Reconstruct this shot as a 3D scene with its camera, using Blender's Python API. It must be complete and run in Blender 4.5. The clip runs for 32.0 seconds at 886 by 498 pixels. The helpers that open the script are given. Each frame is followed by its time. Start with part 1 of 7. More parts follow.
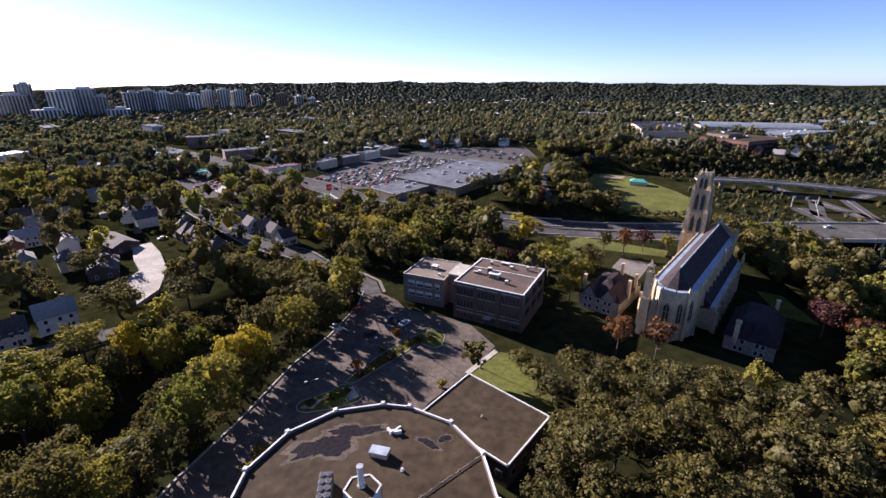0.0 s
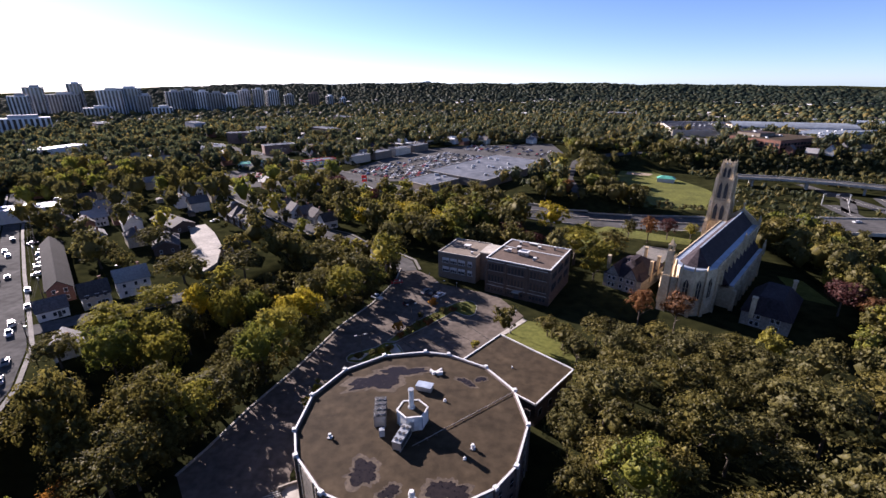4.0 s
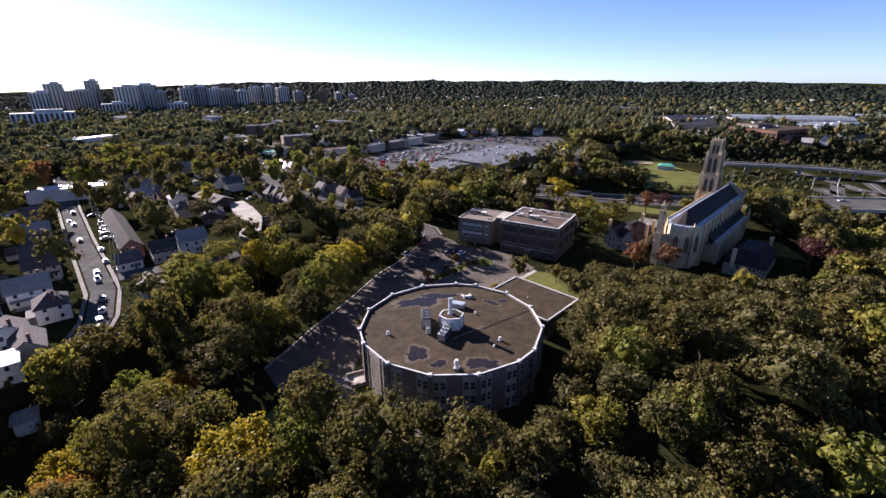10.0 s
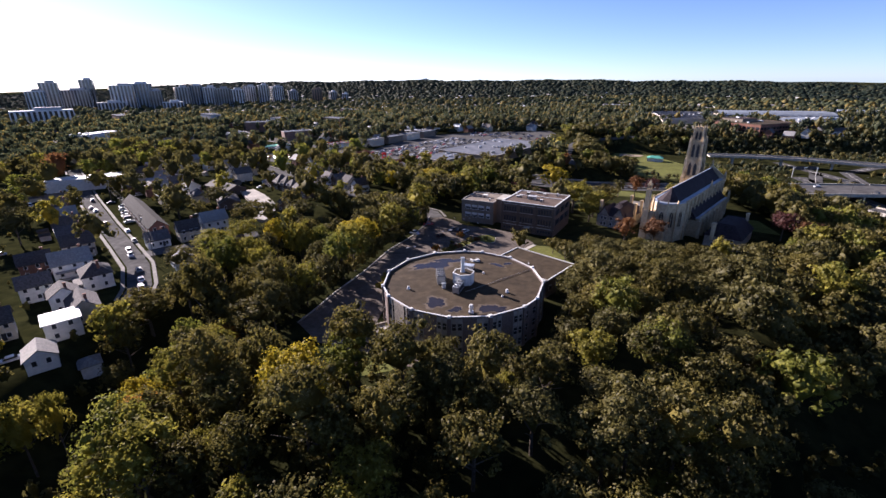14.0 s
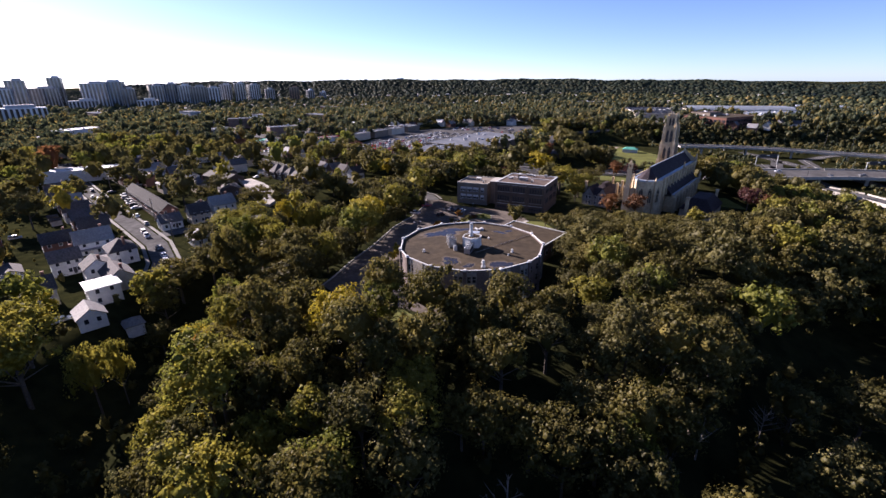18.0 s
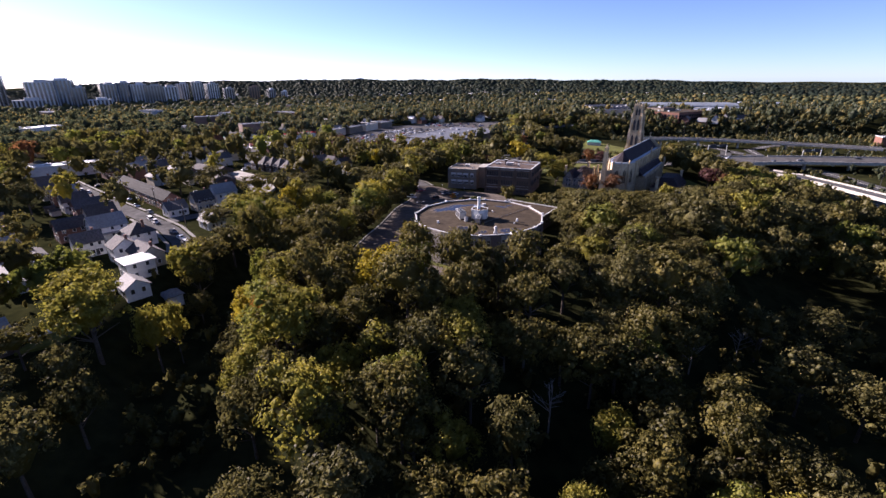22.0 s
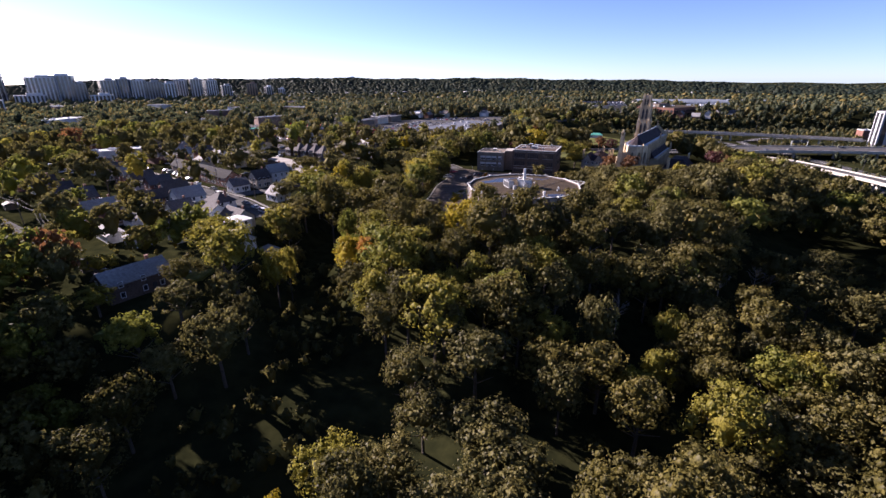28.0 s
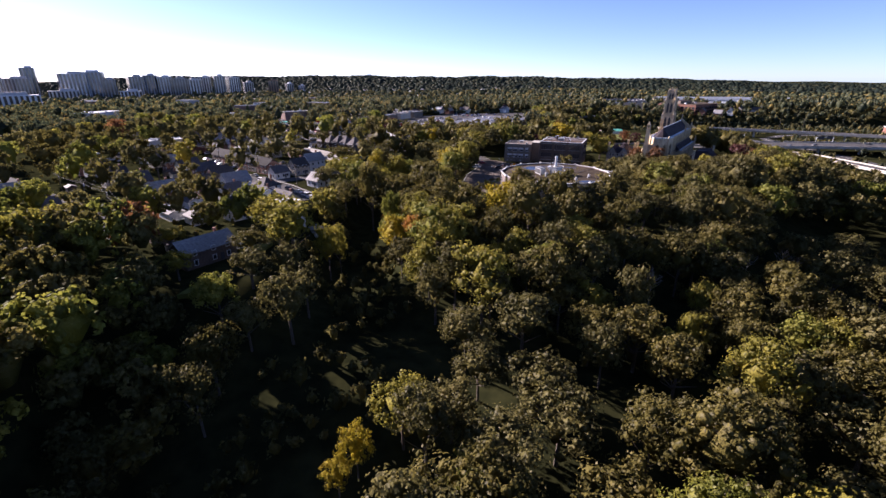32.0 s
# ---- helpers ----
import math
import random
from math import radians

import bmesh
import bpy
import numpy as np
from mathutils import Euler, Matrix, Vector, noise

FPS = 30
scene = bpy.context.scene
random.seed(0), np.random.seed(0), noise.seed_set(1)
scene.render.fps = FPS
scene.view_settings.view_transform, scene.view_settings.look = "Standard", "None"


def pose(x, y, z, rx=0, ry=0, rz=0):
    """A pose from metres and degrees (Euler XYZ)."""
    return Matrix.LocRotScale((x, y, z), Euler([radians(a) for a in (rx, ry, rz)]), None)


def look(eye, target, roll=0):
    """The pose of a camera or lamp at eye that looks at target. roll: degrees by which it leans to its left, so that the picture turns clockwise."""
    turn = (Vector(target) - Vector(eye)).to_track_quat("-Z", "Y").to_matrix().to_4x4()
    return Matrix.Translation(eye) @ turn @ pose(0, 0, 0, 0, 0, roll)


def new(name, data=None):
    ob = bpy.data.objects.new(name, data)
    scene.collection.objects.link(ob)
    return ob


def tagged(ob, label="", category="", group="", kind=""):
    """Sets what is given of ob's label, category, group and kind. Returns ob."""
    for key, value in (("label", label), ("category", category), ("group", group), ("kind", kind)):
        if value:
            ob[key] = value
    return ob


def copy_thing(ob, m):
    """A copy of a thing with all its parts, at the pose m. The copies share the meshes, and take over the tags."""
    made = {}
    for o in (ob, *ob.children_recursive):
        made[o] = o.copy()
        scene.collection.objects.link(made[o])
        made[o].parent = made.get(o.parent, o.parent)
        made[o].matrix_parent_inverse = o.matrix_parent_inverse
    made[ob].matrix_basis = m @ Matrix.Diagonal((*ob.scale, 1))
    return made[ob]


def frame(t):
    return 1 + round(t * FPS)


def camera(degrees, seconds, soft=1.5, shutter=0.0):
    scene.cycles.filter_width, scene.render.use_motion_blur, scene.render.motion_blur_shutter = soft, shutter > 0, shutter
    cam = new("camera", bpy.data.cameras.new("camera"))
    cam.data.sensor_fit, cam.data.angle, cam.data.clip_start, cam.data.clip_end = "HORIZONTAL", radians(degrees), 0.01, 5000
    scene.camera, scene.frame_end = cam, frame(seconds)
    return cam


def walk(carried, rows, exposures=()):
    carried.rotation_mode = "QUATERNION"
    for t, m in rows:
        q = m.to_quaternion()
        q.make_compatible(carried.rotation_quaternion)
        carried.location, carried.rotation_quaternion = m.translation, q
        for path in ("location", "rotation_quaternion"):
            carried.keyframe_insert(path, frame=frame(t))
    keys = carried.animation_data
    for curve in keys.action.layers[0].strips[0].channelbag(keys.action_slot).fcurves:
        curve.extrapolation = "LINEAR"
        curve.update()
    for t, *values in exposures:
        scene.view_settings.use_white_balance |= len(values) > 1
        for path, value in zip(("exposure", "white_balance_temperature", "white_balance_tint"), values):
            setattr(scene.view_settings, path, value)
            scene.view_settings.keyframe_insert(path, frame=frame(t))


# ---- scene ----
cam = camera(88.7, 32.0)
PATH = [
    (0, (17.861, -45.413, 74.126), (17.6260, -43.5540, 73.4267), -0.40),
    (0.5, (17.723, -47.184, 73.790), (17.4817, -45.3262, 73.0906), -0.40),
    (1, (17.580, -48.969, 73.448), (17.3220, -47.1130, 72.7497), -0.39),
    (1.5, (17.428, -50.780, 73.098), (17.1575, -48.9255, 72.3990), -0.39),
    (2, (17.263, -52.630, 72.732), (16.9771, -50.7778, 72.0338), -0.38),
    (2.5, (17.080, -54.530, 72.348), (16.7777, -52.6806, 71.6504), -0.38),
    (3, (16.884, -56.482, 71.948), (16.5684, -54.6342, 71.2500), -0.38),
    (3.5, (16.677, -58.484, 71.532), (16.3488, -56.6373, 70.8372), -0.38),
    (5.5, (15.828, -66.969, 69.776), (15.4735, -65.1264, 69.0835), -0.40),
    (6, (15.631, -69.204, 69.325), (15.2746, -67.3618, 68.6328), -0.40),
    (6.5, (15.448, -71.481, 68.874), (15.0891, -69.6400, 68.1803), -0.41),
    (7, (15.278, -73.793, 68.426), (14.9170, -71.9528, 67.7308), -0.42),
    (7.5, (15.120, -76.131, 67.984), (14.7597, -74.2905, 67.2892), -0.44),
    (8, (14.975, -78.486, 67.551), (14.6145, -76.6458, 66.8562), -0.45),
    (8.5, (14.841, -80.851, 67.129), (14.4808, -79.0108, 66.4325), -0.46),
    (9, (14.717, -83.215, 66.722), (14.3597, -81.3751, 66.0250), -0.48),
    (9.5, (14.602, -85.572, 66.329), (14.2470, -83.7324, 65.6307), -0.50),
    (10, (14.486, -87.915, 65.946), (14.1304, -86.0748, 65.2477), -0.51),
    (10.5, (14.356, -90.237, 65.565), (14.0025, -88.3960, 64.8664), -0.53),
    (11, (14.200, -92.531, 65.177), (13.8475, -90.6903, 64.4791), -0.55),
    (11.5, (14.010, -94.794, 64.777), (13.6591, -92.9526, 64.0787), -0.56),
    (12, (13.777, -97.029, 64.359), (13.4308, -95.1865, 63.6611), -0.57),
    (12.5, (13.497, -99.241, 63.920), (13.1551, -97.3978, 63.2228), -0.58),
    (13, (13.164, -101.436, 63.458), (12.8288, -99.5917, 62.7601), -0.59),
    (13.5, (12.772, -103.620, 62.968), (12.4416, -101.7745, 62.2712), -0.60),
    (14, (12.312, -105.798, 62.456), (11.9869, -103.9525, 61.7573), -0.61),
    (14.5, (11.776, -107.976, 61.926), (11.4617, -106.1290, 61.2272), -0.61),
    (16.5, (8.672, -116.812, 59.720), (8.4096, -114.9569, 59.0198), -0.64),
    (17, (7.610, -119.078, 59.171), (7.3572, -117.2222, 58.4709), -0.64),
    (17.5, (6.421, -121.367, 58.630), (6.1834, -119.5088, 57.9302), -0.65),
    (18, (5.099, -123.670, 58.100), (4.8715, -121.8106, 57.4003), -0.65),
    (18.5, (3.643, -125.980, 57.583), (3.4262, -124.1196, 56.8815), -0.65),
    (19, (2.046, -128.288, 57.082), (1.8460, -126.4262, 56.3802), -0.65),
    (19.5, (0.312, -130.589, 56.598), (0.1391, -128.7241, 55.8960), -0.65),
    (20, (-1.533, -132.879, 56.130), (-1.6477, -131.0093, 55.4297), -0.65),
    (20.5, (-3.460, -135.158, 55.676), (-3.5671, -133.2887, 54.9744), -0.64),
    (21, (-5.437, -137.425, 55.236), (-5.5341, -135.5541, 54.5360), -0.63),
    (21.5, (-7.438, -139.679, 54.806), (-7.5182, -137.8071, 54.1065), -0.61),
    (22, (-9.453, -141.922, 54.385), (-9.5166, -140.0490, 53.6859), -0.60),
    (22.5, (-11.477, -144.155, 53.971), (-11.5310, -142.2823, 53.2719), -0.58),
    (23, (-13.506, -146.382, 53.561), (-13.5545, -144.5090, 52.8621), -0.55),
    (23.5, (-15.536, -148.605, 53.154), (-15.5783, -146.7314, 52.4552), -0.53),
    (24, (-17.561, -150.825, 52.751), (-17.5961, -148.9516, 52.0532), -0.51),
    (24.5, (-19.579, -153.046, 52.357), (-19.6079, -151.1725, 51.6570), -0.49),
    (25, (-21.584, -155.268, 51.973), (-21.6095, -153.3947, 51.2736), -0.46),
    (25.5, (-23.572, -157.495, 51.603), (-23.5968, -155.6211, 50.9039), -0.44),
    (27.5, (-31.066, -166.226, 50.259), (-31.0834, -164.3531, 49.5584), -0.37),
    (28, (-32.708, -168.259, 49.944), (-32.7233, -166.3861, 49.2434), -0.34),
    (28.5, (-34.211, -170.187, 49.631), (-34.2299, -168.3131, 48.9310), -0.31),
    (29, (-35.571, -171.976, 49.316), (-35.6030, -170.1025, 48.6170), -0.27),
    (29.5, (-36.783, -173.594, 48.996), (-36.8335, -171.7217, 48.2948), -0.24),
    (30, (-37.846, -175.007, 48.665), (-37.9076, -173.1352, 47.9640), -0.21),
    (30.5, (-38.762, -176.198, 48.320), (-38.8293, -174.3264, 47.6174), -0.20),
    (31, (-39.563, -177.209, 47.964), (-39.6341, -175.3387, 47.2595), -0.20),
    (31.5, (-40.287, -178.101, 47.600), (-40.3603, -176.2309, 46.8962), -0.20),
    (32, (-40.973, -178.934, 47.233), (-41.0462, -177.0642, 46.5270), -0.21),
]
walk(cam, [(t, look(eye, target, roll)) for t, eye, target, roll in PATH], [(0, 1.75, 5300, 27), (13, 1.77, 5300, 27), (20, 1.81, 5350, 31), (32, 1.88, 5350, 33)])

# ---- daylight: low autumn sun ahead to the west, clear sky ----
SUN_AZ, SUN_EL = -57.5, 21.5
world = bpy.data.worlds.new("sky")
scene.world = world
world.use_nodes = True
wn, wl = world.node_tree.nodes, world.node_tree.links
sky = wn.new("ShaderNodeTexSky")
sky.sky_type, sky.sun_disc = "NISHITA", False
sky.sun_elevation, sky.sun_rotation = radians(SUN_EL), radians(SUN_AZ)
sky.altitude, sky.air_density, sky.dust_density, sky.ozone_density = 2400, 0.72, 1.05, 0.8
wl.new(sky.outputs[0], wn["Background"].inputs[0])
wn["Background"].inputs[1].default_value = 0.0435
sun_data = bpy.data.lights.new("sun", "SUN")
sun_data.energy, sun_data.angle, sun_data.color = 5.6, radians(0.53), (1.0, 0.825, 0.60)
sun = new("sun", sun_data)
sun_way = Vector((math.sin(radians(SUN_AZ)) * math.cos(radians(SUN_EL)), math.cos(radians(SUN_AZ)) * math.cos(radians(SUN_EL)), math.sin(radians(SUN_EL))))
sun.matrix_world = look(sun_way * 400, (0, 0, 0))

# ---- materials ----
def mat(name, c1, c2, size=2.0, rough=0.85, metal=0.0, bump=0.15, fine=0.3, stain=0.25, stain_size=9.0, spec=0.12, per=0.0):
    """Two colours mixed by grain of that size in metres, wide stains and fine relief; per: how far each piece differs."""
    m = bpy.data.materials.new(name)
    m.use_nodes = True
    n, l = m.node_tree.nodes, m.node_tree.links
    b = n["Principled BSDF"]
    geo = n.new("ShaderNodeNewGeometry")
    grain = n.new("ShaderNodeTexNoise")
    grain.inputs["Scale"].default_value, grain.inputs["Detail"].default_value = 1 / size, 6
    l.new(geo.outputs["Position"], grain.inputs["Vector"])
    ramp = n.new("ShaderNodeValToRGB")
    ramp.color_ramp.elements[0].position, ramp.color_ramp.elements[1].position = 0.34, 0.68
    ramp.color_ramp.elements[0].color, ramp.color_ramp.elements[1].color = (*c1, 1), (*c2, 1)
    l.new(grain.outputs["Fac"], ramp.inputs["Fac"])
    wide = n.new("ShaderNodeTexNoise")
    wide.inputs["Scale"].default_value, wide.inputs["Detail"].default_value = 1 / stain_size, 3
    l.new(geo.outputs["Position"], wide.inputs["Vector"])
    span = n.new("ShaderNodeMapRange")
    span.inputs["From Min"].default_value, span.inputs["From Max"].default_value = 0.3, 0.7
    span.inputs["To Min"].default_value, span.inputs["To Max"].default_value = 1 - stain, 1 + stain * 0.6
    l.new(wide.outputs["Fac"], span.inputs["Value"])
    value = span.outputs["Result"]
    if per:
        info = n.new("ShaderNodeObjectInfo")
        pr = n.new("ShaderNodeMapRange")
        pr.inputs["To Min"].default_value, pr.inputs["To Max"].default_value = 1 - per, 1 + per
        l.new(info.outputs["Random"], pr.inputs["Value"])
        mul = n.new("ShaderNodeMath")
        mul.operation = "MULTIPLY"
        l.new(value, mul.inputs[0]), l.new(pr.outputs["Result"], mul.inputs[1])
        value = mul.outputs[0]
    mix = n.new("ShaderNodeMixRGB")
    mix.blend_type = "MULTIPLY"
    mix.inputs["Fac"].default_value = 1
    l.new(ramp.outputs["Color"], mix.inputs["Color1"]), l.new(value, mix.inputs["Color2"])
    l.new(mix.outputs["Color"], b.inputs["Base Color"])
    b.inputs["Roughness"].default_value, b.inputs["Metallic"].default_value = rough, metal
    b.inputs["Specular IOR Level"].default_value = spec
    if bump:
        small = n.new("ShaderNodeTexNoise")
        small.inputs["Scale"].default_value, small.inputs["Detail"].default_value = 1 / fine, 4
        l.new(geo.outputs["Position"], small.inputs["Vector"])
        bp = n.new("ShaderNodeBump")
        bp.inputs["Strength"].default_value, bp.inputs["Distance"].default_value = bump, 0.1
        l.new(small.outputs["Fac"], bp.inputs["Height"])
        l.new(bp.outputs["Normal"], b.inputs["Normal"])
    return m


def leaf(name, stops, shine=0.1, clear=0.48, vary=0.26):
    """Foliage: a range of leaf colours, mixed tree by tree and clump by clump, that lets some light through."""
    m = bpy.data.materials.new(name)
    m.use_nodes = True
    n, l = m.node_tree.nodes, m.node_tree.links
    n.remove(n["Principled BSDF"])
    geo = n.new("ShaderNodeNewGeometry")
    wide = n.new("ShaderNodeTexNoise")
    wide.inputs["Scale"].default_value, wide.inputs["Detail"].default_value = 0.11, 2
    l.new(geo.outputs["Position"], wide.inputs["Vector"])
    a = n.new("ShaderNodeMath")
    a.operation, a.use_clamp = "MULTIPLY_ADD", True
    a.inputs[1].default_value, a.inputs[2].default_value = vary, -vary / 2
    l.new(geo.outputs["Random Per Island"], a.inputs[0])
    s = n.new("ShaderNodeMath")
    s.operation = "ADD"
    a.use_clamp = False
    l.new(wide.outputs["Fac"], s.inputs[0]), l.new(a.outputs[0], s.inputs[1])
    ramp = n.new("ShaderNodeValToRGB")
    e = ramp.color_ramp.elements
    while len(e) < len(stops):
        e.new(0.5)
    for k, c in enumerate(stops):
        e[k].position, e[k].color = 0.25 + 0.5 * k / (len(stops) - 1), (*c, 1)
    l.new(s.outputs[0], ramp.inputs["Fac"])
    d, t, g = n.new("ShaderNodeBsdfDiffuse"), n.new("ShaderNodeBsdfTranslucent"), n.new("ShaderNodeBsdfGlossy")
    g.inputs["Roughness"].default_value = 0.55
    for k in (d, t):
        l.new(ramp.outputs["Color"], k.inputs["Color"])
    # leafy relief
    tuft = n.new("ShaderNodeTexNoise")
    tuft.inputs["Scale"].default_value, tuft.inputs["Detail"].default_value = 3.2, 6
    l.new(geo.outputs["Position"], tuft.inputs["Vector"])
    rise = n.new("ShaderNodeBump")
    rise.inputs["Strength"].default_value, rise.inputs["Distance"].default_value = 1.0, 0.4
    l.new(tuft.outputs["Fac"], rise.inputs["Height"])
    for k in (d, t):
        l.new(rise.outputs["Normal"], k.inputs["Normal"])
    x, y = n.new("ShaderNodeMixShader"), n.new("ShaderNodeMixShader")
    x.inputs[0].default_value, y.inputs[0].default_value = clear, shine * 0.1
    l.new(d.outputs[0], x.inputs[1]), l.new(t.outputs[0], x.inputs[2])
    l.new(x.outputs[0], y.inputs[1]), l.new(g.outputs[0], y.inputs[2])
    l.new(y.outputs[0], n["Material Output"].inputs[0])
    return m


# floor colour lowered to stand in for shade of denser trees
SHADEGROUND = mat("woodland floor", (0.014, 0.016, 0.007), (0.03, 0.031, 0.012), 4, 1.0, bump=0.4, fine=0.8, stain=0.4, stain_size=30, spec=0.0)
GRASS = mat("mown grass", (0.07, 0.076, 0.014), (0.118, 0.122, 0.025), 1.5, 0.95, bump=0.3, fine=0.15, stain=0.3, stain_size=14)
DRYGRASS = mat("dry autumn grass", (0.13, 0.13, 0.05), (0.2, 0.17, 0.07), 3, 0.95, bump=0.3, stain=0.3, stain_size=20)
ASPHALT = mat("worn parking asphalt", (0.079, 0.065, 0.053), (0.128, 0.106, 0.087), 1.6, 0.9, bump=0.2, fine=0.12, stain=0.3, stain_size=7)
STREET = mat("street asphalt", (0.062, 0.061, 0.06), (0.098, 0.096, 0.094), 2.5, 1.0, bump=0.1, spec=0.02, stain=0.25, stain_size=12)
PAVING = mat("grey pavement concrete", (0.12, 0.115, 0.105), (0.185, 0.175, 0.16), 1.0, 0.9, bump=0.2)
ROUNDWALL = mat("grey brown brick facing", (0.115, 0.092, 0.082), (0.175, 0.143, 0.128), 0.35, 0.9, bump=0.3, fine=0.15, stain=0.2, stain_size=4)
KERB = mat("kerb concrete", (0.24, 0.225, 0.2), (0.35, 0.325, 0.285), 1.0, 0.9, bump=0.2)
CONCRETE = mat("pale concrete", (0.31, 0.29, 0.25), (0.42, 0.39, 0.34), 1.5, 0.85, stain=0.2, stain_size=4)
WHITE = mat("white painted metal", (0.5, 0.5, 0.49), (0.63, 0.63, 0.61), 1.0, 0.6, bump=0.03, stain=0.12, stain_size=3)
ROOFING = mat("brown gravelled membrane", (0.034, 0.0245, 0.0135), (0.059, 0.043, 0.025), 1.8, 0.9, bump=0.25, fine=0.1, stain=0.3, stain_size=6)
ROOFING2 = mat("tan gravelled roof", (0.036, 0.028, 0.0175), (0.062, 0.0485, 0.031), 1.8, 0.95, bump=0.25, fine=0.1, stain=0.3, stain_size=6)
WET = mat("wet dark membrane", (0.014, 0.011, 0.01), (0.026, 0.02, 0.017), 0.8, 0.2, bump=0.02, stain=0.2, spec=0.35)
DRYRING = mat("dried silt on membrane", (0.055, 0.043, 0.033), (0.10, 0.078, 0.055), 0.7, 0.8, bump=0.05, stain=0.3, stain_size=2)
BRICK = mat("brown brick", (0.07, 0.052, 0.042), (0.125, 0.093, 0.074), 0.35, 0.9, bump=0.3, fine=0.15, stain=0.2, stain_size=4)
REDBRICK = mat("red brick", (0.13, 0.068, 0.05), (0.19, 0.1, 0.075), 0.3, 0.9, bump=0.3, fine=0.15, stain=0.2)
TAN = mat("tan brick", (0.135, 0.114, 0.092), (0.205, 0.174, 0.14), 0.35, 0.9, bump=0.25, fine=0.15, stain=0.15, stain_size=4)
STONE = mat("buff limestone", (0.4, 0.315, 0.2), (0.56, 0.455, 0.3), 0.8, 0.9, bump=0.35, fine=0.3, stain=0.3, stain_size=5)
STONE2 = mat("grey rubble stone", (0.2, 0.18, 0.15), (0.36, 0.32, 0.27), 0.5, 0.9, bump=0.5, fine=0.4, stain=0.25)
SLATE = mat("purple brown slate", (0.026, 0.02, 0.023), (0.046, 0.037, 0.041), 0.7, 0.85, bump=0.3, fine=0.3, stain=0.25, stain_size=5)
LEAD = mat("weathered lead", (0.33, 0.37, 0.43), (0.45, 0.5, 0.57), 1.5, 0.4, metal=0.4, bump=0.08, stain=0.2, stain_size=4)
SHINGLE = mat("dark roof shingles", (0.055, 0.05, 0.05), (0.11, 0.10, 0.098), 0.5, 0.85, bump=0.3, fine=0.25, stain=0.2, per=0.35)
SHINGLE2 = mat("grey roof shingles", (0.17, 0.165, 0.16), (0.27, 0.26, 0.25), 0.5, 0.8, bump=0.3, fine=0.25, stain=0.2, per=0.3)
BLACKROOF = mat("black asphalt shingles", (0.013, 0.013, 0.014), (0.026, 0.025, 0.026), 0.5, 0.9, bump=0.3, fine=0.25, stain=0.2, spec=0.05)
SIDING = mat("white siding", (0.5, 0.5, 0.49), (0.63, 0.62, 0.6), 1.0, 0.7, bump=0.1, stain=0.15, per=0.12)
BEIGE = mat("beige siding", (0.42, 0.37, 0.29), (0.52, 0.46, 0.37), 1.0, 0.7, bump=0.1, stain=0.15, per=0.2)
GLASS = mat("dark window glass", (0.02, 0.022, 0.026), (0.04, 0.042, 0.048), 1.0, 0.08, bump=0.0, stain=0.2, spec=0.7)
BLIND = mat("pale window blinds", (0.45, 0.44, 0.42), (0.6, 0.59, 0.56), 1.0, 0.4, bump=0.0, stain=0.15)
STEEL = mat("galvanised steel", (0.42, 0.43, 0.44), (0.56, 0.57, 0.58), 0.6, 0.4, metal=0.7, bump=0.05)
DARKMETAL = mat("dark grille", (0.04, 0.04, 0.042), (0.08, 0.08, 0.085), 0.4, 0.6, metal=0.3, bump=0.1)
GALV_ROOF = mat("pale warehouse roof", (0.13, 0.15, 0.18), (0.2, 0.23, 0.265), 6, 0.8, metal=0.0, bump=0.05, stain=0.15, stain_size=20)
GREYROOF = mat("grey flat roof", (0.095, 0.105, 0.125), (0.155, 0.165, 0.19), 5, 1.0, spec=0.02, bump=0.1, stain=0.25, stain_size=16)
GREENROOF = mat("green metal roof", (0.10, 0.36, 0.27), (0.16, 0.46, 0.35), 2, 0.5, bump=0.05)
TOWERWALL = mat("apartment concrete", (0.34, 0.35, 0.37), (0.46, 0.46, 0.47), 8, 0.8, bump=0.05, stain=0.15, stain_size=20, per=0.4)
BROWNWALL = mat("brown apartment brick", (0.15, 0.10, 0.08), (0.22, 0.15, 0.12), 4, 0.85, bump=0.1, stain=0.15, per=0.25)
BARK = mat("tree bark", (0.06, 0.05, 0.04), (0.12, 0.10, 0.08), 0.3, 0.95, bump=0.5, fine=0.1)
BARE = mat("bare grey branches", (0.16, 0.14, 0.12), (0.26, 0.23, 0.2), 0.3, 0.95, bump=0.3)
TYRE = mat("black rubber", (0.02, 0.02, 0.02), (0.035, 0.035, 0.035), 0.2, 0.9, bump=0.05)
YELLOWPAINT = mat("road paint", (0.55, 0.53, 0.48), (0.7, 0.68, 0.62), 0.6, 0.8, bump=0.05, stain=0.3, stain_size=2)
DIRT = mat("bare dirt", (0.2, 0.16, 0.115), (0.29, 0.235, 0.17), 2, 0.95, bump=0.2)
WOODPOLE = mat("weathered pole wood", (0.12, 0.095, 0.07), (0.2, 0.16, 0.12), 0.3, 0.9, bump=0.3)
RED = mat("red sign", (0.5, 0.03, 0.03), (0.6, 0.05, 0.04), 1, 0.5, bump=0)
